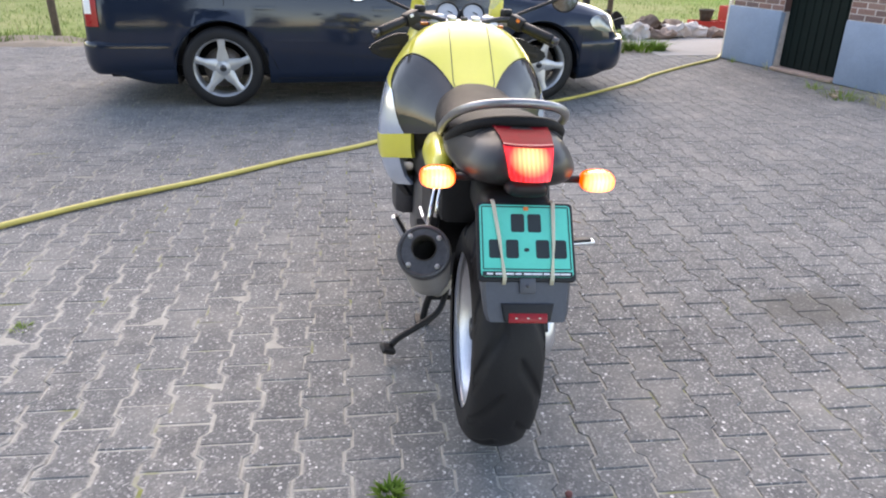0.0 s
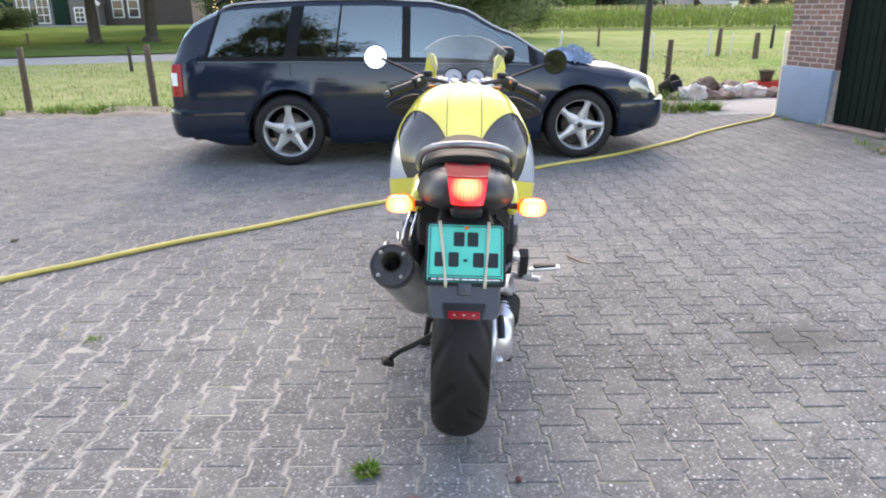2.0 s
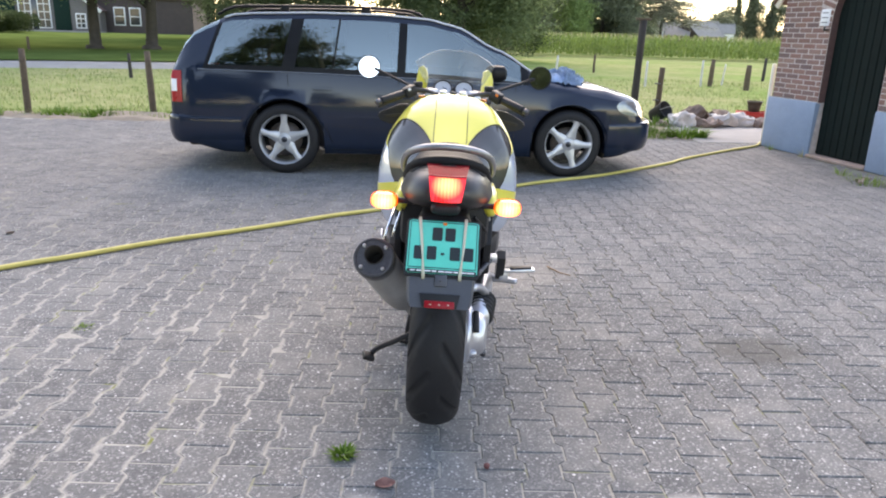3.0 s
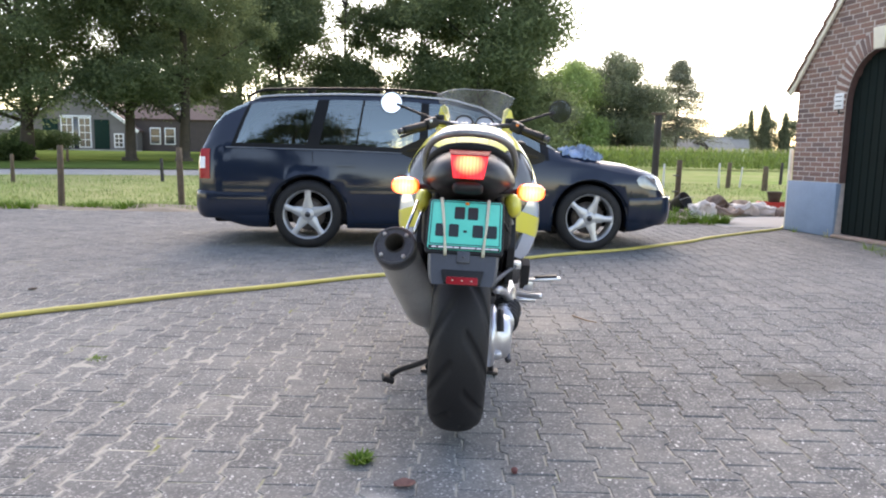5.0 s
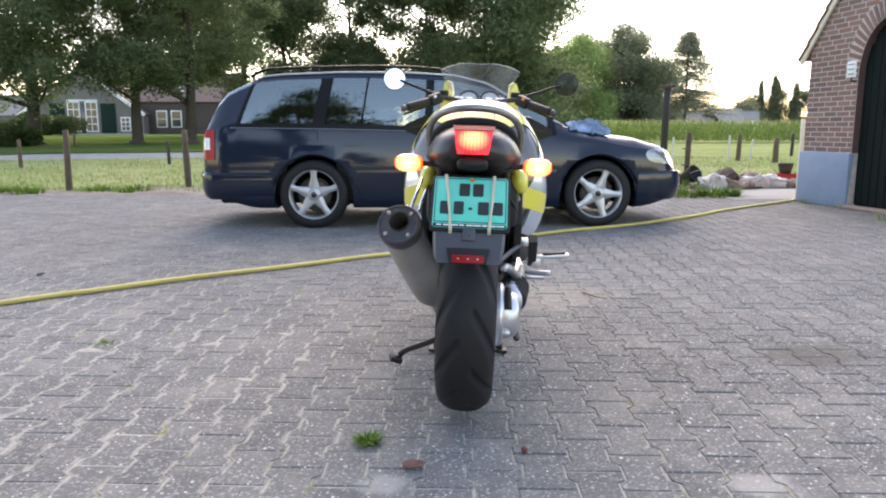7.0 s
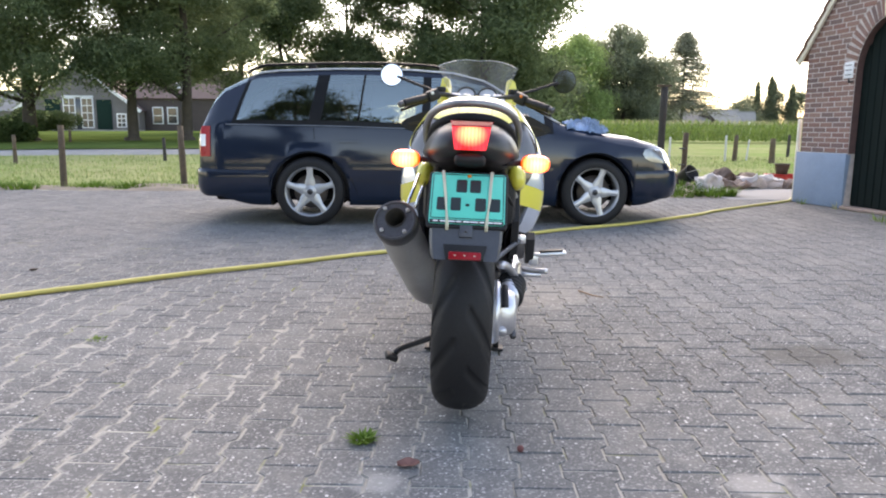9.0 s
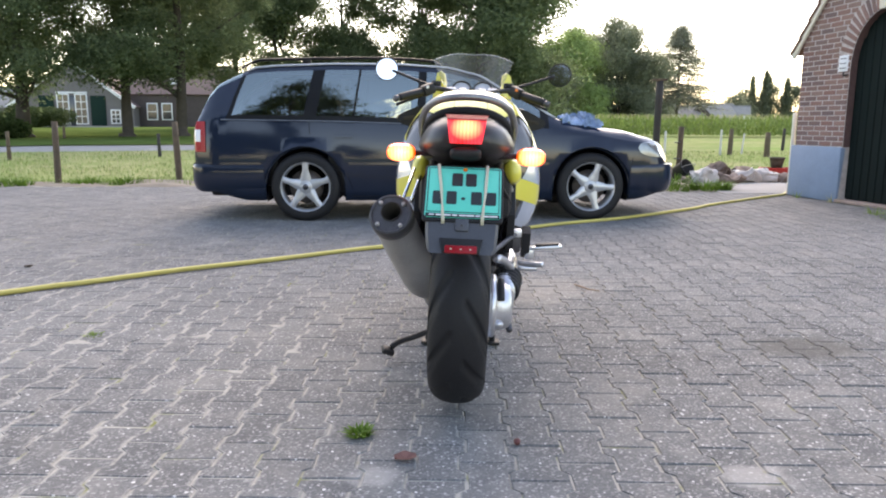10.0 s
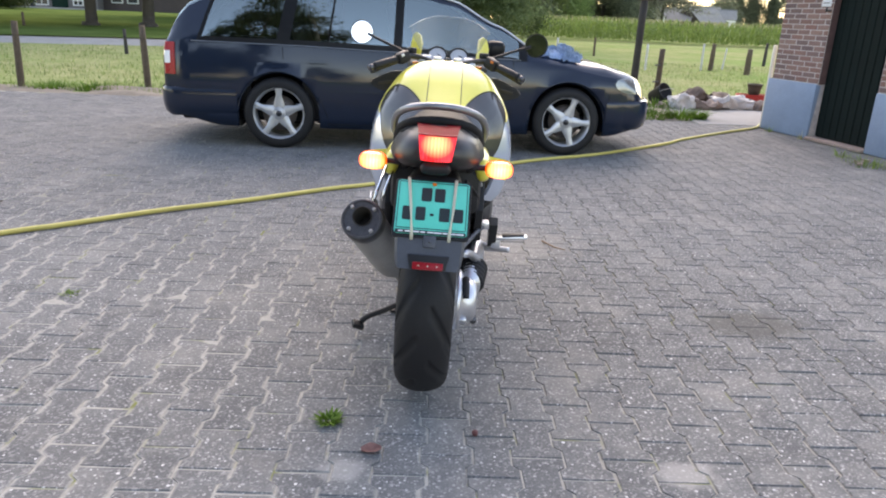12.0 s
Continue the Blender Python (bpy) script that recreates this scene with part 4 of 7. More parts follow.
part("brake_reservoir", turned([(0.016, 0), (0.017, 0.03), (0.014, 0.045)], (0.15, 0.16, 0.54), (0, 0, 1), 16), M_BLACK, bike)
bm = boxed((0.155, 0.13, 0.50), (0.022, 0.08, 0.10), 0.006, (20, 0, 0))
part("heel_guard", bm, M_BLACK, bike, "black heel guard plate")

# foot pegs
for s in (-1, 1):
    reach, rise = (0.29, -6) if s > 0 else (0.252, 62)
    peg = part("passenger_peg", boxed((0, 0, 0), (0.12 if s > 0 else 0.10, 0.032, 0.014), 0.005), M_ALU, bike, "chrome passenger foot peg" if s > 0 else "chrome passenger foot peg, folded up", m=pose(s * reach, 0.10, 0.497 if s > 0 else 0.53, 0, s * -abs(rise) if s > 0 else rise, 0))
    part("peg_rubber", boxed((0.008 * s, 0, 0.009), (0.082, 0.028, 0.010), 0.004), M_BLACK, peg)
    part("peg_hanger", plate([(0, -0.02), (0.05, -0.02), (0.045, 0.075), (0.0, 0.092), (-0.03, 0.07)], 0.030, pose(s * 0.205, 0.09, 0.48, 90, 0, 90), 0.004), M_BLACK, bike, "black peg hanger")
    part("rider_peg", rod([(s * 0.17, 0.36, 0.365), (s * (0.29 if s > 0 else 0.225), 0.35, 0.37)], 0.012, 10), M_ALU, bike)
    part("peg_bracket", boxed((s * 0.235, 0.105, 0.475), (0.035, 0.04, 0.045), 0.008), M_ALU, bike)
part("brake_pedal", rod(smooth_path([(0.17, 0.34, 0.40), (0.24, 0.25, 0.405), (0.30, 0.22, 0.41)], 5), 0.011, 8), M_ALU, bike, "cast brake pedal")

# stands
part("side_stand", rod(smooth_path([(-0.05, 0.46, 0.20), (-0.085, 0.38, 0.115), (-0.16, 0.31, 0.088), (-0.235, 0.245, 0.075), (-0.262, 0.225, 0.058)], 5), 0.0115, 10), M_BLACK, bike, "black side stand hanging half down")
part("side_stand_foot", boxed((-0.275, 0.218, 0.046), (0.05, 0.045, 0.022), 0.008, (12, 20, 20)), M_BLACK, bike)
for s in (-1, 1):
    part("centre_stand_leg", rod(smooth_path([(s * 0.10, 0.36, 0.26), (s * 0.125, 0.46, 0.10), (s * 0.135, 0.50, 0.006 - s * 0.135 * -0.035)], 4), 0.013, 10), M_BLACK, bike)
    part("centre_stand_foot", boxed((s * 0.14, 0.50, 0.012 + s * 0.14 * 0.035), (0.05, 0.07, 0.012), 0.004), M_BLACK, bike)
part("centre_stand_bar", rod([(-0.12, 0.44, 0.13), (0.12, 0.44, 0.13)], 0.010, 8), M_BLACK, bike)


# tail: black cowl, lamp, seat, grab rail
def skin(sections, n=10, power=2.4):
    """Loft of half-width, top, bottom rows at stations along y, as rounded closed sections."""
    loops = []
    for y, w, zt, zb in sections:
        loop = []
        for k in range(4 * n):
            t = 2 * math.pi * k / (4 * n)
            c, s = math.cos(t), math.sin(t)
            x = w * math.copysign(abs(c) ** (2 / power), c)
            z = (zt + zb) / 2 + (zt - zb) / 2 * math.copysign(abs(s) ** (2 / power), s)
            loop.append((x, y, z))
        loops.append(loop)
    bm = bmesh.new()
    rings(bm, loops)
    return bm


cowl = skin([(-0.405, 0.060, 0.890, 0.862), (-0.39, 0.088, 0.912, 0.842), (-0.355, 0.115, 0.930, 0.825), (-0.30, 0.134, 0.940, 0.812), (-0.2, 0.145, 0.94, 0.80), (-0.05, 0.145, 0.92, 0.775), (0.10, 0.135, 0.88, 0.76), (0.22, 0.12, 0.85, 0.75)], 12, 3.0)
for v in cowl.verts:
    t = min(1.0, max(0.0, (v.co.z - 0.846) / 0.092))
    v.co.x *= 1.04 - 0.36 * t ** 1.3
    v.co.z += 0.006 * t
part("tail_cowl", cowl, M_BLACKGLOSS, bike, "black tail cowl")
for s in (-1, 1):
    part("side_panel", skin([(-0.06, 0.014, 0.80, 0.745), (-0.03, 0.028, 0.814, 0.732), (0.06, 0.035, 0.824, 0.722), (0.18, 0.034, 0.818, 0.722), (0.25, 0.016, 0.79, 0.72)]), M_YELLOW, bike, "yellow side panel", m=pose(s * 0.314, 0, 0.012, 0, s * -12, 0))
# tail lamp: three zones of one lens


def lens(rows, off=0.0, full=0.0):
    """Rows of (y, z, half width) swept into a bowed lens facing back."""
    bm = bmesh.new()
    vs = []
    for y, z, w in rows:
        vs.append([bm.verts.new((w * u, y - off - 0.012 * (1 - (u * (w / full if full else 1)) ** 2), z)) for u in (-1, -0.75, -0.4, 0, 0.4, 0.75, 1)])
    back = [[bm.verts.new((w * u, y + 0.02, z)) for u in (-1, -0.75, -0.4, 0, 0.4, 0.75, 1)] for y, z, w in rows]
    for g, flip in ((vs, False), (back, True)):
        for a, b in zip(g, g[1:]):
            for i in range(6):
                q = (a[i], a[i + 1], b[i + 1], b[i])
                bm.faces.new(q[::-1] if not flip else q)
    rim_f = vs[0] + [r[-1] for r in vs[1:]] + vs[-1][-2::-1] + [r[0] for r in vs[-2:0:-1]]
    rim_b = back[0] + [r[-1] for r in back[1:]] + back[-1][-2::-1] + [r[0] for r in back[-2:0:-1]]
    n = len(rim_f)
    for i in range(n):
        bm.faces.new((rim_f[i], rim_f[(i + 1) % n], rim_b[(i + 1) % n], rim_b[i]))
    bmesh.ops.recalc_face_normals(bm, faces=bm.faces)
    return bm


tail = thing("tail_lamp", "", "")
tail.parent = bike
part("lens_top", lens([(-0.262, 0.946, 0.066), (-0.30, 0.945, 0.064), (-0.345, 0.942, 0.060), (-0.385, 0.932, 0.056)]), M_LENSTOP, tail, "dark red upper lens")
part("lens", lens([(-0.388, 0.930, 0.0545), (-0.402, 0.917, 0.053), (-0.416, 0.902, 0.0505), (-0.430, 0.884, 0.047), (-0.438, 0.866, 0.043)], 0.004), M_TAIL, tail, "lit red tail lamp lens")
part("lens_rib", lens([(-0.384, 0.9335, 0.0560), (-0.389, 0.929, 0.0552)], 0.006), M_REFLECTOR, tail)
part("plate_lamp", skin([(-0.432, 0.034, 0.850, 0.832), (-0.424, 0.043, 0.855, 0.822), (-0.39, 0.045, 0.856, 0.815), (-0.33, 0.04, 0.85, 0.81)], 6, 3), M_BLACK, bike, "black number plate lamp")
for s in (-1, 1):
    part("indicator_stalk", rod([(s * 0.06, -0.30, 0.828), (s * 0.15, -0.305, 0.830)], 0.009, 10), M_BLACK, bike)
    ind = thing("indicator", "", "")
    ind.parent = bike
    part("housing", skin([(-0.275, 0.012, 0.836, 0.824), (-0.285, 0.034, 0.852, 0.808), (-0.305, 0.042, 0.857, 0.803)], 6, 2.6), M_BLACK, ind, m=pose(s * 0.19, 0, 0))
    part("lens", skin([(-0.304, 0.042, 0.857, 0.803), (-0.322, 0.042, 0.856, 0.804), (-0.338, 0.036, 0.850, 0.810), (-0.345, 0.022, 0.842, 0.818)], 6, 2.6), M_AMBER, ind, "lit amber indicator lens", m=pose(s * 0.19, 0, 0))

# number plate, its carrier, straps
PT, PB = Vector((0, -0.405, 0.798)), Vector((0, -0.512, 0.666))
pn = (PB - PT).normalized()


def on_plate(x, s, out=0.0):
    """A place on the plate: across, down from its top, and out towards the rear."""
    o = Vector((0, pn.z, -pn.y))
    return PT + Vector((x, 0, 0)) + pn * s + o * out


PLEN = (PB - PT).length
ax_m = Matrix.Identity(4)
for i, v in enumerate((Vector((1, 0, 0)), -pn, Vector((0, pn.z, -pn.y)))):
    ax_m.col[i] = (*v, 0)


def plate_at(x, s, out):
    m = ax_m.copy()
    m.translation = on_plate(x, s, out)
    return m


def rounded(w, h, r, n=4):
    pts = []
    for cx, cy, a0 in ((w / 2 - r, h / 2 - r, 0), (-w / 2 + r, h / 2 - r, 90), (-w / 2 + r, -h / 2 + r, 180), (w / 2 - r, -h / 2 + r, 270)):
        for k in range(n + 1):
            t = radians(a0 + 90 * k / n)
            pts.append((cx + r * math.cos(t), cy + r * math.sin(t)))
    return pts


part("carrier", plate(rounded(0.220, PLEN + 0.012, 0.01), 0.010, plate_at(0, PLEN / 2, -0.0105), 0.003), M_BLACK, bike, "black plate carrier")
num = part("number_plate", plate(rounded(0.206, PLEN - 0.004, 0.009), 0.003, plate_at(0, PLEN / 2 - 0.001, 0.0), 0.001), M_PLATE, bike, "turquoise number plate with black edge")
bm = bmesh.new()
for w, h, x, s in ((0.196, 0.0022, 0, 0.006), (0.196, 0.0022, 0, PLEN - 0.020), (0.0022, PLEN - 0.026, -0.098, PLEN / 2 - 0.007), (0.0022, PLEN - 0.026, 0.098, PLEN / 2 - 0.007)):
    slab(bm, rounded(w, h, 0.0008, 1), 0.001, plate_at(x, s, 0.003))
part("edge_line", bm, M_PLATEBLACK, num)
part("maker_strip", plate(rounded(0.200, 0.011, 0.002), 0.0015, plate_at(0, PLEN - 0.009, 0.003)), M_PLATEBLACK, num, "dark strip with unreadable white print")
for k in range(9):
    part("print_bar", plate(rounded(0.014 + 0.004 * (k % 3), 0.004, 0.001, 1), 0.0008, plate_at(-0.084 + 0.021 * k, PLEN - 0.009, 0.0046)), M_WHITE, num)
for x, s, w in ((-0.018, 0.044, 0.030), (0.020, 0.044, 0.030), (-0.070, 0.104, 0.028), (-0.032, 0.104, 0.028), (0.0, 0.106, 0.012), (0.036, 0.104, 0.030), (0.075, 0.104, 0.030)):
    part("plate_bar", plate(rounded(w, 0.042 if w > 0.02 else 0.008, 0.004, 2), 0.0012, plate_at(x, s, 0.003)), M_PLATEBLACK, num)
part("plate_seal", plate(rounded(0.012, 0.010, 0.003, 2), 0.0012, plate_at(0.002, 0.010, 0.003)), M_AMBERDULL, num, "small brown-yellow seal")
for x0, x1 in ((-0.074, -0.050), (0.062, 0.056)):
    for k in (0, 1):
        part("strap", rod([on_plate(x0 + 0.004 * k, -0.012, -0.006), on_plate(x0 + 0.004 * k, -0.002, 0.006), on_plate((x0 + x1) / 2 + 0.003 * k, PLEN / 2, 0.0075), on_plate(x1 - 0.004 * k, PLEN, 0.006), on_plate(x1 - 0.004 * k, PLEN + 0.012, -0.006)], 0.0026, 6), M_STRAP, bike, "pale rubber strap over the plate")
# mudguard flap with reflector
flap_t, flap_b = Vector((0, -0.50, 0.676)), Vector((0, -0.548, 0.577))
bm = bmesh.new()
loops = []
for t, w in ((0, 0.100), (0.5, 0.098), (0.85, 0.094), (1, 0.088)):
    c = flap_t.lerp(flap_b, t)
    loops.append([(-w, c.y + 0.10, c.z + 0.03), (-w, c.y + 0.01, c.z), (-w * 0.92, c.y, c.z), (w * 0.92, c.y, c.z), (w, c.y + 0.01, c.z), (w, c.y + 0.10, c.z + 0.03), (w * 0.9, c.y + 0.10, c.z + 0.03), (w * 0.9, c.y + 0.016, c.z), (-w * 0.9, c.y + 0.016, c.z), (-w * 0.9, c.y + 0.10, c.z + 0.03)])
rings(bm, loops)
bmesh.ops.recalc_face_normals(bm, faces=bm.faces)
part("rear_mudguard", bm, M_GREYPLASTIC, bike, "grey-black plastic mudguard")
part("guard_tab", boxed((0, -0.515, 0.650), (0.036, 0.012, 0.034), 0.003, (-24, 0, 0)), M_GREYPLASTIC, bike)
part("tab_screw", turned([(0.004, 0), (0.004, 0.004)], (0, -0.521, 0.652), (0, -1, 0.4), 8), M_DARKSTEEL, bike)
part("reflector_bezel", plate([(-0.058, 0.022), (0.058, 0.022), (0.050, -0.018), (-0.050, -0.018)], 0.012, Matrix.Translation((0, -0.540, 0.594)) @ pose(0, 0, 0, 65, 0, 0), 0.003), M_BLACK, bike)
ref = part("reflector", plate(rounded(0.086, 0.021, 0.003), 0.006, Matrix.Translation((0, -0.551, 0.589)) @ pose(0, 0, 0, 65, 0, 0), 0.0015), M_REFLECTOR, bike, "red rear reflector")
for x in (-0.026, 0.0, 0.026):
    part("reflector_mark", plate(rounded(0.006, 0.0028, 0.001, 1), 0.0008, Matrix.Translation((x, -0.5566, 0.5917)) @ pose(0, 0, 0, 65, 0, 0)), M_STRAP, ref)
part("inner_guard", skin([(-0.385, 0.075, 0.80, 0.70), (-0.30, 0.085, 0.80, 0.69), (-0.10, 0.08, 0.78, 0.685)], 6, 4), M_BLACK, bike)


# seat
def bowed(sections, n=14):
    """Open saddle: (y, half width, centre height, edge drop) rows, closed under."""
    bm = bmesh.new()
    loops = []
    for y, w, z, drop in sections:
        top = []
        for k in range(n + 1):
            u = -1 + 2 * k / n
            top.append((w * u, y, z - drop * abs(u) ** 3.0))
        bot = [(w * 0.93 * u, y, z - drop - 0.035) for u in (1, 0.5, -0.5, -1)]
        loops.append(top + bot)
    rings(bm, loops)
    return bm


part("seat", bowed([(0.515, 0.070, 0.885, 0.03), (0.495, 0.095, 0.902, 0.04), (0.44, 0.120, 0.908, 0.05), (0.36, 0.138, 0.906, 0.06), (0.27, 0.150, 0.900, 0.065), (0.17, 0.150, 0.893, 0.06), (0.09, 0.148, 0.892, 0.05), (0.04, 0.142, 0.912, 0.05), (0.0, 0.138, 0.930, 0.05), (-0.08, 0.132, 0.940, 0.045), (-0.18, 0.128, 0.948, 0.045), (-0.255, 0.112, 0.950, 0.035), (-0.285, 0.085, 0.942, 0.025)]), M_SEAT, bike, "black vinyl two-level seat")
rail = smooth_path([(-0.146, 0.10, 0.835), (-0.152, -0.01, 0.880), (-0.146, -0.11, 0.925), (-0.124, -0.20, 0.965), (-0.075, -0.252, 0.990), (0, -0.268, 0.998), (0.075, -0.252, 0.990), (0.124, -0.20, 0.965), (0.146, -0.11, 0.925), (0.152, -0.01, 0.880), (0.146, 0.10, 0.835)], 6)
part("grab_rail", rod(rail, 0.0112, 12), M_RAIL, bike, "satin grey tubular grab rail")
part("seat_roll", rod([(p.x * 0.90, p.y - 0.002, p.z - 0.043) for p in rail[8:-8]], 0.016, 10), M_SEAT, bike, "black padded rear edge of the seat")

# tank cover, knee panels and upper flanks: one rounded body in zones
PLAN = [(p.x, p.y) for p in smooth_path([(0.100, 0.40, 0), (0.140, 0.46, 0), (0.180, 0.52, 0), (0.225, 0.586, 0), (0.268, 0.64, 0), (0.305, 0.70, 0), (0.316, 0.78, 0), (0.305, 0.86, 0), (0.280, 0.95, 0), (0.240, 1.08, 0), (0.20, 1.20, 0), (0.16, 1.32, 0), (0.11, 1.44, 0)], 4)]
HALF = [(0.395, 0.06)] + sorted((y, x) for x, y in PLAN)
CREST = [(0.38, 0.835), (0.46, 0.870), (0.50, 0.892), (0.56, 0.928), (0.62, 0.965), (0.68, 1.003), (0.74, 1.037), (0.80, 1.062), (0.85, 1.066), (0.90, 1.040), (1.0, 0.99), (1.16, 0.96), (1.42, 0.90)]
ACROSS = [(0.0, 0.0), (0.3, 0.56), (0.5, 0.80), (0.66, 0.93), (0.86, 0.995), (1.0, 1.007)]
DOWN = [(0.0, 1.0), (0.16, 0.978), (0.3, 0.89), (0.5, 0.66), (0.66, 0.430), (0.86, 0.15), (1.0, 0.0)]
KNEE = [(0.20, 0.44), (0.225, 0.51), (0.25, 0.575), (0.28, 0.632), (0.32, 0.68), (0.38, 0.722), (0.45, 0.745), (0.52, 0.745), (0.58, 0.72), (0.62, 0.685)]
TONGUE_U, SILVER_U = 0.20, 0.62


def waist(y):
    """Lower edge of the upper flank: level ahead, rising towards the seat."""
    return 0.669 + 0.29 * max(0.0, 0.70 - y)


def tank_point(y, u, s):
    zt = spline(CREST, y)
    return Vector((s * curve(HALF, y) * spline(ACROSS, u), y, waist(y) + (zt - waist(y)) * spline(DOWN, u)))


def dome(u):
    """How far ahead the dark knee panel reaches, across the tank."""
    if u > SILVER_U:
        return 0.685 - 0.10 * ((u - SILVER_U) / (1 - SILVER_U)) ** 0.7
    return spline(KNEE, u)


def tank_patch(us, lo, hi, s, lift=0.0, n=34):
    bm = bmesh.new()
    rows = []
    for u in us:
        a, c = lo(u), hi(u)
        rows.append([tank_point(a + (c - a) * (q / n) ** 1.4, abs(u), s if u >= 0 else -s) - Vector((0, 0, lift)) for q in range(n + 1)])
    rings(bm, rows, closed=False)
    bmesh.ops.recalc_face_normals(bm, faces=bm.faces)
    if sum(f.normal.z for f in bm.faces) < 0:
        bmesh.ops.reverse_faces(bm, faces=bm.faces)
    return bm


def seam_u(y):
    """Where the cover's seam runs: near 7 cm from the middle line all along."""
    return TONGUE_U * min(1.0, 0.070 / (curve(HALF, y) * spline(ACROSS, TONGUE_U)))


part("tank_cover", tank_patch([-TONGUE_U + TONGUE_U * q / 10 for q in range(21)], lambda u: 0.41, lambda u: 0.90, 1), M_YELLOW, bike, "glossy yellow tank cover")
SIDE = [TONGUE_U + (SILVER_U - TONGUE_U) * q / 32 for q in range(33)]
EDGE = [SILVER_U + (1 - SILVER_U) * q / 14 for q in range(15)]
for s in (-1, 1):
    part("tank_shoulder", tank_patch(SIDE, dome, lambda u: 0.90, s), M_YELLOW, bike, "glossy yellow tank shoulder")
    part("knee_panel", tank_patch(SIDE, lambda u: 0.405, dome, s, 0.003), M_ANTHRACITE, bike, "dark anthracite knee panel")
    part("knee_return", tank_patch(EDGE, lambda u: 0.405, dome, s, 0.001), M_ANTHRACITE, bike)
    part("fairing_upper", tank_patch(EDGE, dome, lambda u: 1.42, s, 0.0, 60), M_SILVER, bike, "silver fairing flank")
    part("fairing_shoulder", tank_patch([0.3 + (SILVER_U - 0.3) * q / 10 for q in range(11)], lambda u: 0.90, lambda u: 1.42, s, 0.002), M_YELLOW, bike)
    part("cover_seam", rod([tank_point(y, seam_u(y), s) + Vector((0, 0, 0.0006)) for y in [0.46 + 0.41 * q / 24 for q in range(25)]], 0.0014, 5), M_BLACK, bike)
    part("panel_seam", rod([tank_point(dome(u), u, s) + Vector((0, 0, 0.0004)) for u in SIDE + EDGE[1:]], 0.0016, 5), M_BLACK, bike)
part("frame_cover", boxed((0, 0.35, 0.79), (0.22, 0.26, 0.17), 0.03), M_BLACK, bike, "black frame cover under the seat nose")

# lower flanks in bands
def flank_band(profile, cut, s):
    """A curved shell round the flank: rows of height and outward shift, from the plan's point cut on."""
    bm = bmesh.new()
    loops = []
    for i, (x, y) in enumerate(PLAN[cut:]):
        back = 0.010 if i + cut < 20 else 0.0
        outer = [(s * (x + sh), y, waist(y) + z) for z, sh in profile]
        inner = [(s * (x + sh - 0.012), y + back, waist(y) + z) for z, sh in reversed(profile)]
        loops.append(outer + inner)
    rings(bm, loops)
    bmesh.ops.recalc_face_normals(bm, faces=bm.faces)
    return bm


for s in (-1, 1):
    part("fairing_stripe", flank_band([(-0.088, -0.006), (-0.06, 0.0), (-0.02, 0.002), (-0.001, 0.002)], 10, s), M_YELLOW, bike, "yellow fairing stripe")
    part("fairing_lower", flank_band([(-0.19, -0.055), (-0.16, -0.030), (-0.12, -0.015), (-0.0885, -0.006)], 14, s), M_SILVER, bike, "silver lower fairing")
    part("fairing_foot", flank_band([(-0.235, -0.085), (-0.1905, -0.055)], 17, s), M_BLACK, bike)
    part("inner_liner", skin([(0.34, 0.02, 0.71, 0.60), (0.42, 0.04, 0.70, 0.56), (0.60, 0.06, 0.66, 0.54), (0.85, 0.07, 0.66, 0.56)], 6, 3), M_BLACK, bike, m=pose(s * 0.125, 0, 0))
# nose, screen, ears
part("nose", skin([(1.04, 0.13, 1.03, 0.88), (1.12, 0.19, 1.05, 0.82), (1.25, 0.20, 1.055, 0.78), (1.42, 0.15, 1.01, 0.78), (1.55, 0.08, 0.95, 0.80), (1.58, 0.03, 0.91, 0.84)], 8, 2.6), M_YELLOW, bike, "yellow nose fairing")
bm = bmesh.new()
loops = []
for k in range(9):
    t = k / 8
    row = []
    for q in range(-10, 11):
        u = q / 10
        w = 0.136 + 0.044 * t ** 0.8
        top = 1 - 0.42 * abs(u) ** 2.3
        row.append((w * u, 1.36 - 0.28 * u * u - 0.17 * t, 1.075 + 0.175 * t * top + 0.02 * abs(u)))
    loops.append(row)
rings(bm, loops, closed=False)
scr = part("windscreen", bm, M_SCREEN, bike, "clear smoked windscreen")
scr.visible_shadow = False
part("screen_rim", rod([tuple(v) for v in loops[-1]], 0.0014, 5), material("screen_rim", (0.42, 0.44, 0.45), 0.25, var=0.1, relief=0.0), bike)
for s in (-1, 1):
    part("fairing_ear", plate([(-0.030, -0.075), (0.026, -0.075), (0.033, 0.0), (0.022, 0.040), (0.002, 0.054), (-0.017, 0.042)], 0.02, pose(s * 0.158, 1.19, 1.115, 82, 0, s * 18), 0.005), M_YELLOW, bike, "yellow fairing tip")
    wing = bmesh.new()
    slab(wing, [(0.0, -0.045), (0.10, -0.048), (0.15, -0.028), (0.155, -0.005), (0.12, 0.015), (0.05, 0.048), (0.0, 0.05)], 0.03, pose(s * 0.20, 1.03, 0.945, 90, 0, 0) @ Matrix.Diagonal((s, 1, 1, 1)), 0.0)
    bmesh.ops.recalc_face_normals(wing, faces=wing.faces)
    bmesh.ops.bevel(wing, geom=list(wing.edges), offset=0.007, segments=2, affect="EDGES")
    part("fairing_winglet", wing, M_BLACK, bike, "black fairing inner winglet")
    part("winglet_slot", boxed((s * 0.275, 0.996, 0.94), (0.085, 0.006, 0.014), 0.002, (0, s * 10, 0)), M_SOOT, bike)
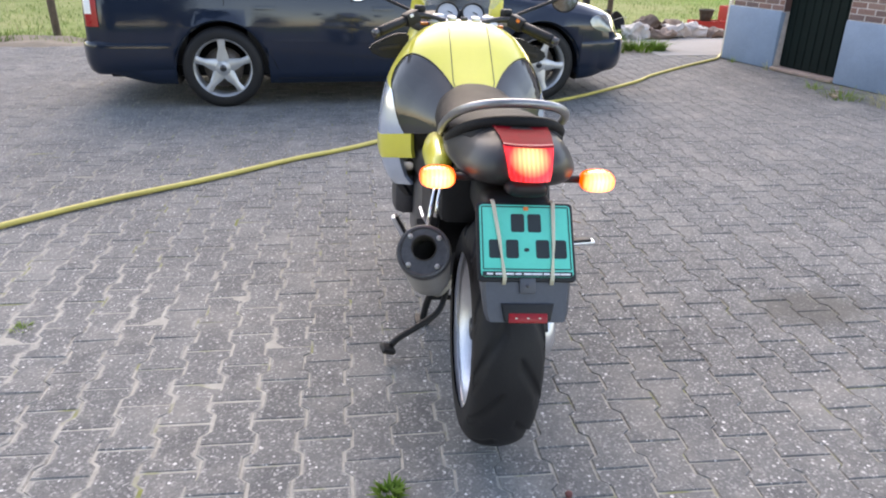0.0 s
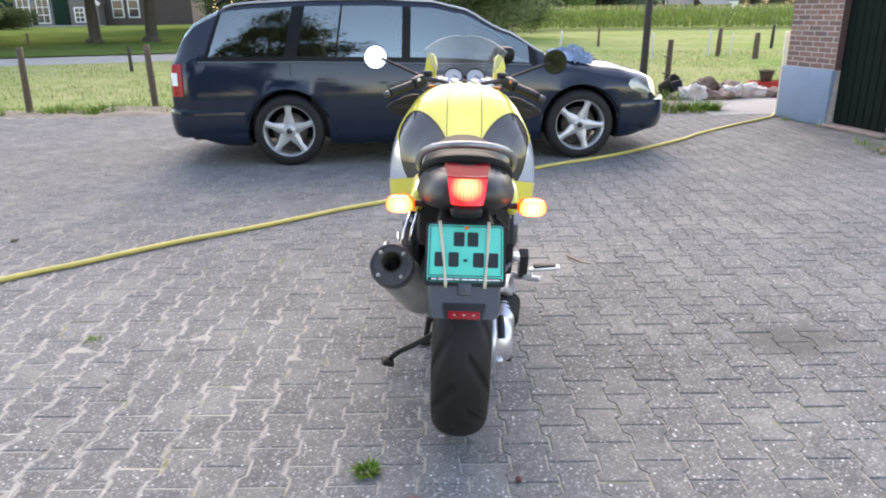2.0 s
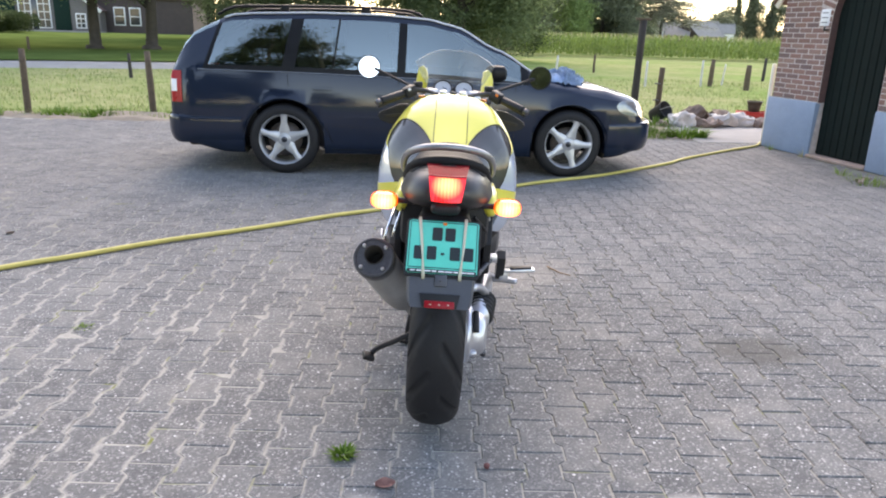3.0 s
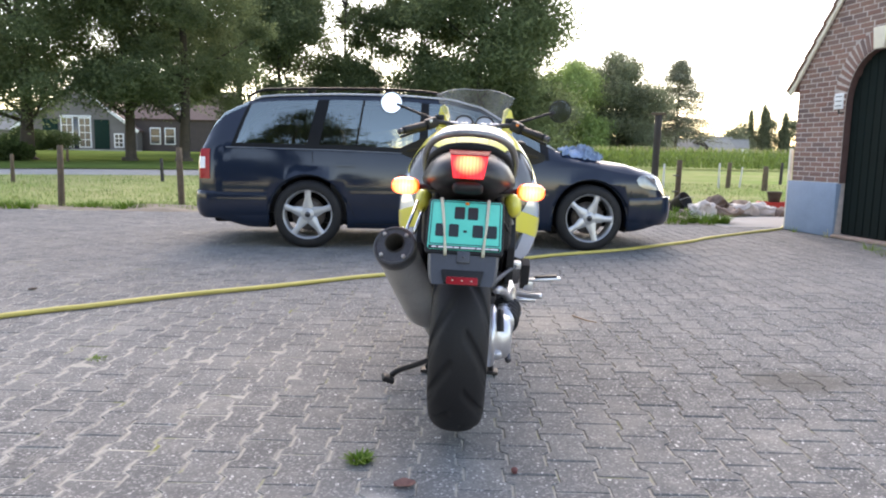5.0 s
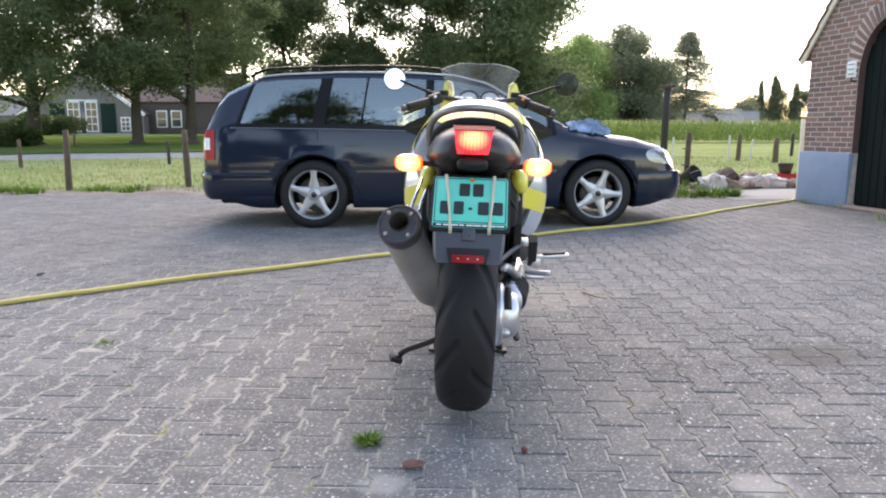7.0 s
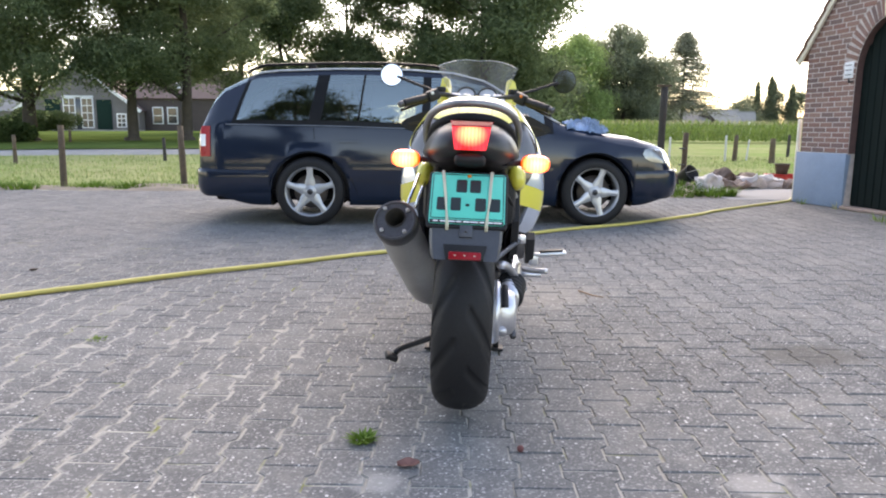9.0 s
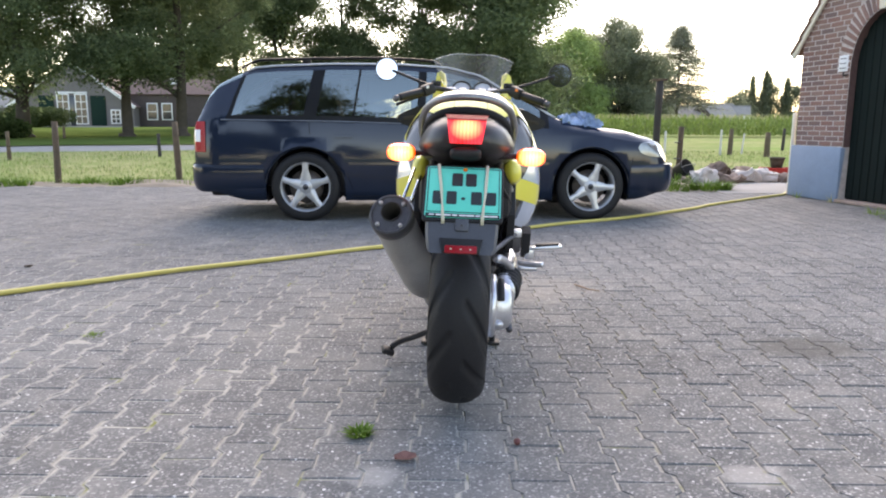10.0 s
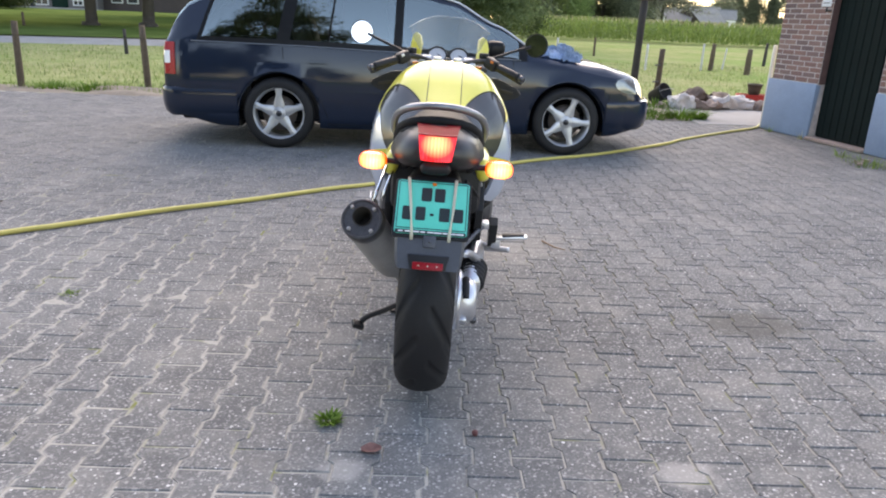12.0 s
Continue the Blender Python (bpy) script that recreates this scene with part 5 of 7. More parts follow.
# bars, grips, mirrors, dials
for s in (-1, 1):
    part("handlebar", rod(smooth_path([(s * 0.07, 0.90, 1.055), (s * 0.15, 0.915, 1.072), (s * 0.21, 0.89, 1.062), (s * 0.32, 0.80, 1.020)], 5), 0.012, 10), M_BLACKGLOSS, bike)
    part("grip", rod([(s * 0.225, 0.879, 1.055), (s * 0.23, 0.875, 1.053), (s * 0.312, 0.806, 1.024), (s * 0.322, 0.798, 1.020)], [0.015, 0.0175, 0.0175, 0.016], 14), M_BLACK, bike, "black rubber grip")
    part("bar_weight", rod([(s * 0.323, 0.797, 1.020), (s * 0.338, 0.785, 1.014)], 0.014, 12), M_DARKSTEEL, bike)
    part("switch_box", boxed((s * 0.20, 0.892, 1.064), (0.06, 0.045, 0.05), 0.010, (0, s * 22, s * -34)), M_BLACK, bike, "black switch housing")
    part("switch_button", boxed((s * 0.20, 0.868, 1.074), (0.016, 0.008, 0.012), 0.003, (0, s * 22, s * -34)), M_AMBERDULL if s > 0 else M_WHITE, bike)
    part("lever", rod(smooth_path([(s * 0.20, 0.93, 1.050), (s * 0.26, 0.895, 1.025), (s * 0.335, 0.835, 0.992)], 5), 0.0065, 8), M_BLACK, bike, "black hand lever")
    part("reservoir", turned([(0.022, 0), (0.023, 0.025), (0.021, 0.032)], (s * 0.165, 0.94, 1.075), (0, 0, 1), 18), M_BLACK, bike)
    part("mirror_stalk", rod(smooth_path([(s * 0.19, 0.92, 1.085), (s * 0.27, 0.965, 1.112), (s * 0.375, 1.005, 1.150)], 5), 0.0065, 8), M_BLACK, bike)
    mir = part("mirror", turned([(0.0, 0.040), (0.030, 0.034), (0.048, 0.020), (0.054, 0.004), (0.054, 0.0), (0.050, -0.003), (0.049, 0.001)], (0, 0, 0), (0, 1, 0), 36, cap=False), M_BLACK, bike, "round black mirror housing", m=pose(s * 0.402, 1.0, 1.156, -8 if s < 0 else -7, 0, s * -4 if s < 0 else -17))
    part("mirror_glass", turned([(0.0495, 0.0005), (0.0, 0.0004)], (0, 0, 0), (0, 1, 0), 36, cap=False), M_MIRROR, mir, "mirror glass")
    part("front_marker", boxed((s * 0.145, 0.955, 1.04), (0.03, 0.015, 0.012), 0.004), M_AMBERDULL, bike)
for x in (-0.050, 0.050):
    dial = part("dial", turned([(0.043, 0.045), (0.047, 0.0), (0.045, -0.006), (0.0395, -0.006), (0.039, -0.001)], (x, 1.03, 1.079), (0, 0.80, -0.6), 30, cap=False), M_BLACK, bike, "round dial in a black bezel")
    part("dial_face", turned([(0.039, 0.0), (0.0, 0.0001)], (x, 1.03, 1.079), (0, 0.80, -0.6), 30, cap=False), M_DIAL, dial, "pale dial face")
    part("needle", boxed((x + 0.008, 1.0275, 1.080), (0.022, 0.002, 0.003), 0, (53 - 90, 20, 0)), M_PLATEBLACK, dial)
part("cockpit_liner", skin([(1.02, 0.135, 1.045, 0.98), (1.12, 0.192, 1.062, 0.98), (1.25, 0.200, 1.066, 1.0), (1.42, 0.150, 1.022, 0.98)], 8, 2.6), M_BLACK, bike, "matt black cockpit liner")
part("dash_panel", boxed((0, 1.075, 1.055), (0.20, 0.05, 0.06), 0.02, (-25, 0, 0)), M_BLACK, bike)
part("top_yoke", boxed((0, 0.925, 1.052), (0.26, 0.06, 0.022), 0.009), M_ALU, bike, "cast aluminium top yoke")
for s in (-1, 1):
    part("fork_cap", turned([(0.024, 0), (0.024, 0.014), (0.018, 0.020)], (s * 0.095, 0.93, 1.06), (0, 0.0, 1), 20), M_ALU, bike)
    part("bar_clamp", boxed((s * 0.045, 0.915, 1.066), (0.035, 0.035, 0.022), 0.007), M_ALU, bike)
    part("fork_tube", rod([(s * 0.095, 0.95, 1.04), (s * 0.095, 1.305, 0.31)], 0.021, 14), M_STEEL, bike)
part("ignition_lock", turned([(0.014, 0), (0.014, 0.012)], (0, 0.90, 1.064), (0, 0, 1), 14), M_DARKSTEEL, bike)
fw = thing("front_wheel", "", "")
fw.parent = bike
part("tyre", tyre_mesh(0.298, 0.060, 0.085, (0, 1.31, 0.2985), 80, 16, False), M_RUBBER, fw)
part("rim", turned([(0.222, -0.045), (0.21, -0.03), (0.20, 0), (0.21, 0.03), (0.222, 0.045)], (0, 1.31, 0.2985), (1, 0, 0), 40, cap=False), M_ALU, fw)
for k in range(5):
    a = 2 * math.pi * k / 5
    part("spoke", rod([(0, 1.31, 0.2985), (0, 1.31 + 0.205 * math.cos(a), 0.2985 + 0.205 * math.sin(a))], 0.02, 8), M_ALU, fw)
part("front_mudguard", bowed([(1.10, 0.07, 0.56, 0.06), (1.20, 0.08, 0.61, 0.07), (1.31, 0.085, 0.635, 0.07), (1.45, 0.08, 0.60, 0.07), (1.55, 0.06, 0.53, 0.06)]), M_YELLOW, bike)

# ---- lane, fences ----
M_BARK = material("oak_bark", (0.055, 0.045, 0.035), 0.9, var=0.35, scale=6, grain=40, relief=0.8)
M_POST = material("weathered_post", (0.105, 0.075, 0.05), 0.9, var=0.4, scale=9, grain=50, relief=0.6)
M_POLE = material("dark_tarred_pole", (0.035, 0.030, 0.026), 0.8, var=0.4, scale=7, relief=0.5)
M_WHITEPOST = material("pale_concrete_post", (0.50, 0.49, 0.46), 0.85, var=0.2, scale=9, relief=0.3)
M_LANE = material("pale_asphalt_lane", (0.30, 0.295, 0.28), 0.95, var=0.15, scale=2, grain=80, relief=0.3, spec=0.08)
LANE = [(-60, 4.0), (-40, 9.2), (-25, 13.6), (-11.4, 17.5), (-6.8, 18.9), (-4.0, 19.8), (-1.0, 21.2), (1.0, 23.5)]


def lane_y(x):
    return spline(LANE, x)


bm = bmesh.new()
rows = []
for x in steps((-60, 1, 1.0)):
    slope = (lane_y(x + 0.5) - lane_y(x - 0.5))
    n = Vector((-slope, 1)).normalized() * 0.75
    rows.append([bm.verts.new((x + n.x * k, lane_y(x) + n.y * k, height(x + n.x * k, lane_y(x) + n.y * k) + (0.06 if abs(k) <= 1 else -0.04))) for k in (1.3, 1, 0, -1, -1.3)])
for a, b in zip(rows, rows[1:]):
    for i in range(4):
        bm.faces.new((a[i], a[i + 1], b[i + 1], b[i])[::-1])
bmesh.ops.recalc_face_normals(bm, faces=bm.faces)
tagged(part("lane", bm, M_LANE), "narrow pale asphalt lane through the grass", "lane", kind="structure")
M_LAWN = bpy.data.materials.new("mown_lawn")
M_LAWN.use_nodes = True
nt = M_LAWN.node_tree
c = ramp(nt, position_noise(nt, 0.6, 5), [(0.3, (0.085, 0.130, 0.035)), (0.7, (0.145, 0.195, 0.060))])
c = blend(nt, 0.5, c, ramp(nt, position_noise(nt, 30, 3), [(0.3, (0.5, 0.5, 0.5)), (0.7, (1, 1, 1))]), "MULTIPLY")
nt.links.new(c, shader(M_LAWN).inputs["Base Color"])
shader(M_LAWN).inputs["Roughness"].default_value = 1.0
shader(M_LAWN).inputs["Specular IOR Level"].default_value = 0.0
bm = bmesh.new()
rows = [[bm.verts.new((x, y, height(x, y) + 0.07)) for y in [lane_y(x) + 1.1 + (58.5 - lane_y(x)) * k / 24 for k in range(25)]] for x in steps((-60, 0, 1.5))]
for a, b in zip(rows, rows[1:]):
    for i in range(24):
        bm.faces.new((a[i], b[i], b[i + 1], a[i + 1]))
tagged(part("lawn", bm, M_LAWN), "green mown lawn in front of the farmhouse", "lawn", kind="structure")


def post(x, y, h, r, mat, label, lean=(0, 0), top=0.8):
    z = height(x, y)
    n = 5
    bm = rod([(lean[0] * t * h, lean[1] * t * h, -0.25 + (h + 0.25) * t) for t in [i / n for i in range(n + 1)]], [r, r * 0.99, r * 0.96, r * 0.93, r * 0.9, r * top], 10)
    wobble(bm, r * 0.14, 9)
    ob = part("fence_post", bm, mat, m=pose(x, y, z))
    return tagged(ob, label, "fence post", "fence posts")


post(-5.41, 8.75, 0.93, 0.051, M_POST, "weathered round timber fence post by the yard", (0.03, -0.02))
post(-3.69, 9.05, 0.93, 0.053, M_POST, "leaning weathered timber fence post by the yard", (-0.04, 0.02))
pole = post(4.0, 9.45, 1.62, 0.064, M_POLE, "tall dark tarred timber pole with a crossbar", (0.02, 0.0), 0.95)
part("crossbar", boxed((0.02, -0.02, 1.635), (0.24, 0.06, 0.035), 0.006), M_POST, pole)
gate_post = post(4.45, 9.55, 0.88, 0.05, M_POST, "dark squared timber post with iron hinges", (0.03, 0.0), 0.95)
for z in (0.35, 0.62):
    part("hinge", rod([(0.0, -0.05, z), (-0.10, -0.06, z)], 0.012, 6), M_DARKSTEEL, gate_post)
post(-8.9, 14.06, 0.62, 0.045, M_POST, "short dark timber post in the grass")
post(-6.0, 15.2, 0.55, 0.042, M_POLE, "short dark timber post in the grass", (-0.04, 0))
post(-12.2, 24.0, 0.5, 0.05, M_POST, "small grey post on the grass verge")
for x, y, h, r, mt, ln in ((7.39, 18.24, 0.72, 0.035, M_WHITEPOST, 0.0), (9.45, 19.15, 0.78, 0.035, M_WHITEPOST, 0.0), (9.80, 19.3, 0.80, 0.075, M_POST, 0.05), (10.55, 20.11, 0.66, 0.028, M_WHITEPOST, 0.12), (10.13, 17.63, 0.70, 0.085, M_POST, 0.0), (13.45, 23.0, 0.8, 0.06, M_POLE, 0.04), (5.5, 21.5, 0.7, 0.04, M_WHITEPOST, 0.08), (3.4, 22.6, 0.7, 0.04, M_WHITEPOST, 0.1), (2.6, 22.8, 0.7, 0.035, M_WHITEPOST, -0.1), (8.1, 26.0, 0.7, 0.05, M_POST, 0)):
    post(x, y, h, r, mt, "pale fence post in the meadow" if mt is M_WHITEPOST else "dark timber fence post in the meadow", (ln, 0))

# ---- farms ----
M_RENDER = material("grey_brick_wall", (0.17, 0.155, 0.145), 0.9, var=0.15, scale=2, grain=12, relief=0.3)
M_DARKWALL = material("dark_brown_brick", (0.085, 0.065, 0.06), 0.9, var=0.2, scale=2, grain=12, relief=0.3)
M_FARROOF = material("brown_pantile_roof", (0.13, 0.085, 0.075), 0.8, var=0.2, scale=3, grain=10, relief=0.4)
M_SLATE = material("pale_slate_roof", (0.25, 0.245, 0.235), 0.95, var=0.15, scale=1, grain=6, relief=0.3, spec=0.08)
M_WHITEWOOD = material("white_painted_wood", (0.78, 0.78, 0.76), 0.5, var=0.06, relief=0.05)
M_SHUTTER = material("dark_green_shutter", (0.010, 0.03, 0.022), 0.7, var=0.2, relief=0.1, spec=0.1)
M_DARKPANE = material("dark_window_pane", (0.03, 0.035, 0.04), 0.08, var=0.1, relief=0.0)


def gabled(name, label, w, d, eave, peak, wall_mat, roof_mat, m, along=False):
    """A house with its gable to the front; along: the ridge runs across instead."""
    ob = thing(name, label, "farmhouse", m)
    bm = bmesh.new()
    if along:
        prof = [(0, 0), (d, 0), (d, eave), (d / 2, peak), (0, eave)]
        slab(bm, prof, w, Matrix(((0, 0, 1, -w / 2), (1, 0, 0, 0), (0, 1, 0, 0), (0, 0, 0, 1))))
    else:
        slab(bm, [(-w / 2, 0), (w / 2, 0), (w / 2, eave), (0, peak), (-w / 2, eave)], d, pose(0, d, 0, 90, 0, 0))
    bmesh.ops.recalc_face_normals(bm, faces=bm.faces)
    part("wall", bm, wall_mat, ob, smooth=False)
    half = (d if along else w) / 2
    run = math.hypot(half, peak - eave)
    ang = math.degrees(math.atan2(peak - eave, half))
    for s in (-1, 1):
        if along:
            bm = boxed((0, d / 2 + s * half / 2, (eave + peak) / 2 + 0.08), (w + 0.4, run + 0.35, 0.12), 0.02, (-s * ang, 0, 0))
        else:
            bm = boxed((s * half / 2, d / 2, (eave + peak) / 2 + 0.08), (run + 0.35, d + 0.3, 0.12), 0.02, (0, s * ang, 0))
        part("roof", bm, roof_mat, ob, smooth=False)
    return ob


def window(ob, x, y, z, w, h, bars=(1, 1), arch=False):
    f = part("window", boxed((x, y - 0.03, z + h / 2), (w, 0.08, h), 0.01), M_WHITEWOOD, ob, "white framed window")
    nx, nz = bars[0] + 1, bars[1] + 1
    for i in range(nx):
        for k in range(nz):
            pw, ph = (w - 0.12) / nx, (h - 0.12) / nz
            part("pane", boxed((x - w / 2 + 0.06 + pw * (i + 0.5), y - 0.075, z + 0.06 + ph * (k + 0.5)), (pw - 0.06, 0.01, ph - 0.06)), M_DARKPANE, f)
    return f


hz = height(-26.8, 55.7) - 0.02
farm = gabled("farmhouse", "grey farmhouse gable with white windows and green shutters", 9.2, 10, 1.6, 5.0, M_RENDER, M_FARROOF, pose(-25.8, 55.7, hz))
for wx in (-0.68, 0.68):
    window(farm, wx, 0, 0.25, 0.95, 2.35, (1, 3))
part("door", boxed((0, -0.03, 1.3), (0.36, 0.06, 2.3), 0.01), M_DARKPANE, farm, "dark blue glazed door")
part("lintel", boxed((0, -0.05, 2.68), (2.4, 0.08, 0.12), 0.02), M_WHITEWOOD, farm)
part("terrace", boxed((0.8, -1.2, 0.06), (8.5, 2.0, 0.16), 0.02), M_CONCRETE, farm, "pale paved terrace")
for s in (-1, 1):
    part("shutter", boxed((s * 1.95, -0.04, 1.3), (1.15, 0.06, 2.3), 0.02), M_SHUTTER, farm, "dark green shutter")
    run = math.hypot(4.6, 3.4)
    part("bargeboard", boxed((s * 2.35, -0.22, 3.36), (run + 0.4, 0.08, 0.24), 0.01, (0, s * math.degrees(math.atan2(3.4, 4.6)), 0)), M_WHITEWOOD, farm)
window(farm, 3.25, 0, 0.3, 0.75, 1.1, (1, 2))
wing = gabled("farmhouse_wing", "dark brick farmhouse wing with a brown tiled roof", 8.0, 7, 2.6, 4.9, M_DARKWALL, M_FARROOF, pose(-18.7, 56.9, hz), along=True)
window(wing, -1.45, 0, 0.6, 0.85, 1.35, (0, 1))
window(wing, -0.3, 0, 0.6, 0.85, 1.35, (0, 1))
part("skylight", boxed((0.0, 1.45, 3.75), (0.8, 1.0, 0.1), 0.02, (33, 0, 0)), M_WHITEWOOD, wing, "white framed skylight")
shed = gabled("garden_shed", "low shed with a pale grey roof", 6, 5, 1.5, 3.0, M_RENDER, M_SLATE, pose(-33.9, 56, hz), along=True)
f1 = gabled("far_farmhouse", "distant white gabled farmhouse with a slate roof", 4.2, 14, 2.6, 5.4, M_WHITEWOOD, M_SLATE, pose(46.2, 125.6, 0.2, 0, 0, -28))
window(f1, 0.3, 0, 0.3, 1.8, 2.0, (0, 0))
gabled("far_barn", "distant low barn with a pale slate roof", 6.0, 10, 2.0, 4.3, M_DARKWALL, M_SLATE, pose(51.4, 128.0, 0, 0, 0, -24), along=True)
gabled("far_barn", "distant long barn with a pale slate roof and a dark gable", 6.5, 9, 2.0, 4.6, M_DARKWALL, M_SLATE, pose(54.2, 129.0, 0, 0, 0, -62))

gabled("far_shed", "distant small pale shed with a slate roof", 3.4, 4, 2.6, 4.2, M_WHITEWOOD, M_SLATE, pose(62.2, 130.0, 0, 0, 0, -20), along=True)

# ---- trees ----
def leaf_material(name, dark, light, trans=0.25):
    m = bpy.data.materials.new(name)
    m.use_nodes = True
    nt = m.node_tree
    p = nt.nodes["Principled BSDF"]
    rnd = nt.nodes.new("ShaderNodeNewGeometry").outputs["Random Per Island"]
    c = ramp(nt, rnd, [(0.0, tuple(0.65 * a + 0.35 * b for a, b in zip(dark, light))), (1.0, light)])
    c = blend(nt, 0.7, c, ramp(nt, position_noise(nt, 1.1, 4), [(0.32, (0.40, 0.42, 0.42)), (0.68, (1.1, 1.1, 1.05))]), "MULTIPLY")
    nt.links.new(c, p.inputs["Base Color"])
    p.inputs["Roughness"].default_value = 0.65
    p.inputs["Specular IOR Level"].default_value = 0.12
    tr = nt.nodes.new("ShaderNodeBsdfTranslucent")
    nt.links.new(c, tr.inputs["Color"])
    mx = nt.nodes.new("ShaderNodeMixShader")
    mx.inputs[0].default_value = trans
    nt.links.new(p.outputs[0], mx.inputs[1])
    nt.links.new(tr.outputs[0], mx.inputs[2])
    nt.links.new(mx.outputs[0], nt.nodes["Material Output"].inputs["Surface"])
    return m


M_OAK = leaf_material("oak_leaves", (0.10, 0.14, 0.072), (0.215, 0.27, 0.14), 0.62)
# oak leaf colours paled and greyed to put distance haze into far trees
M_HAZYLEAF = leaf_material("haze_paled_leaves", (0.15, 0.175, 0.125), (0.30, 0.33, 0.22), 0.65)
M_LIGHTLEAF = leaf_material("light_green_leaves", (0.20, 0.29, 0.10), (0.38, 0.50, 0.20), 0.5)
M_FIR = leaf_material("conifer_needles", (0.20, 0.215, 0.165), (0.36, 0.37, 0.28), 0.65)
M_SHRUB = leaf_material("shrub_leaves", (0.035, 0.060, 0.022), (0.095, 0.135, 0.05), 0.3)
# crown shade put into the leaf colour, for the reflected trees
M_SHADELEAF = leaf_material("shade_dark_leaves", (0.014, 0.024, 0.012), (0.042, 0.058, 0.026), 0.2)
M_CORN = leaf_material("maize_leaves", (0.11, 0.18, 0.045), (0.23, 0.32, 0.09), 0.4)
M_BLADE = leaf_material("grass_blades", (0.13, 0.21, 0.05), (0.26, 0.35, 0.11), 0.35)
M_DRYBLADE = leaf_material("dry_grass_stalks", (0.32, 0.31, 0.15), (0.52, 0.49, 0.29), 0.35)
M_WEED = leaf_material("weed_leaves", (0.05, 0.11, 0.015), (0.14, 0.25, 0.04), 0.3)


def leaf_mesh(name, centres, sizes, mat, parent, rng, aspect=0.55, droop=0.0, label=""):
    """Many small bent leaves as one mesh."""
    n = len(centres)
    d = rng.normal(size=(n, 3))
    d[:, 2] = d[:, 2] * 0.6 - droop
    d /= np.linalg.norm(d, axis=1)[:, None]
    r = rng.normal(size=(n, 3))
    s = np.cross(d, r)
    s /= np.linalg.norm(s, axis=1)[:, None]
    up = np.cross(s, d)
    a = sizes[:, None]
    v = np.empty((n, 4, 3))
    v[:, 0] = centres - d * a * 0.5
    v[:, 1] = centres + s * a * aspect * 0.5 + up * a * 0.10
    v[:, 2] = centres + d * a * 0.5
    v[:, 3] = centres - s * a * aspect * 0.5 + up * a * 0.10
    idx = np.arange(n)[:, None] * 4
    faces = np.concatenate([idx + np.array([0, 1, 2]), idx + np.array([0, 2, 3])]).astype(np.int32)
    me = bpy.data.meshes.new(name)
    me.vertices.add(4 * n)
    me.vertices.foreach_set("co", v.astype(np.float32).ravel())
    me.loops.add(6 * n)
    me.loops.foreach_set("vertex_index", faces.ravel())
    me.polygons.add(2 * n)
    me.polygons.foreach_set("loop_start", np.arange(0, 6 * n, 3, dtype=np.int32))
    me.update(calc_edges=True)
    me.materials.append(mat)
    ob = new(name, me)
    ob.parent = parent
    if label:
        ob["label"] = label
    return ob


def tree(x, y, h, r, base, trunk_r, n, leaf, mat, label, seed, clumps=34, squash=1.0, lean=(0, 0), limbs=9, category="tree", wide_low=0.8, fill=0.42, lump=(0.24, 0.42)):
    rng = np.random.default_rng(seed)
    z0 = height(x, y)
    ob = thing("tree", label, category, pose(x, y, z0), "trees")
    bm = bmesh.new()
    top = Vector((lean[0], lean[1], h * 0.86))
    pts = [Vector((0, 0, -0.3)), Vector((0, 0, 0.1)), Vector((0.02, 0.02, 0.5)), top * 0.3 + Vector((0.1 * rng.normal(), 0.1 * rng.normal(), 0)), top * 0.6 + Vector((0.2 * rng.normal(), 0.2 * rng.normal(), 0)), top]
    tube(bm, smooth_path(pts, 3), [trunk_r * (1.45 if i < 3 else 1.12 if i < 5 else 1.0 - 0.055 * i) if i < 16 else trunk_r * 0.12 for i in range(16)], 10)
    cl = []
    for k in range(clumps):
        t = rng.uniform(0.0, 1.0)
        zc = base + (h - base) * t
        rad = r * (wide_low + (1 - wide_low) * math.sin(math.pi * min(1, t + 0.25))) * math.sqrt(max(0.05, 1 - max(0, (t - 0.45) / 0.56) ** 2))
        a, q = rng.uniform(0, 2 * math.pi), rad * rng.uniform(0.25, 1.0) ** 0.6
        cl.append(Vector((lean[0] * t + q * math.cos(a), lean[1] * t + q * math.sin(a), zc)))
    for c in cl[:limbs * 2]:
        f = min(0.88, max(0.8 * base / h, (c.z - 0.10 * h) / h))
        s = top * f
        mid = s.lerp(c, 0.5) + Vector((0, 0, -0.04 * (c - s).length))
        tube(bm, [s, mid, c], [trunk_r * 0.24, trunk_r * 0.14, trunk_r * 0.04], 6)
    part("trunk", wobble(bm, trunk_r * 0.12, 1.6), M_BARK, ob, "rough grey-brown trunk")
    cen, siz = [], []
    per = n // clumps
    k_seed = 0.0
    for c in cl:
        cr = r * rng.uniform(*lump)
        g = rng.normal(size=(per, 3))
        g /= np.linalg.norm(g, axis=1)[:, None]
        far = rng.uniform(0.02, 1, size=(per, 1)) ** fill * (1 + 0.35 * np.sin(g[:, :1] * 4 + k_seed) * np.cos(g[:, 1:2] * 5 - k_seed) + 0.22 * rng.normal(size=(per, 1)))
        k_seed += 1.7
        g *= far * cr * np.array([rng.uniform(0.8, 1.25), rng.uniform(0.8, 1.25), rng.uniform(0.6, 0.95) * squash])
        cen.append(g + np.array(c))
        siz.append(rng.uniform(0.6, 1.3, per) * leaf)
    leaf_mesh("crown", np.concatenate(cen), np.concatenate(siz), mat, ob, rng, droop=0.25, label="leafy crown with gaps")
    return ob


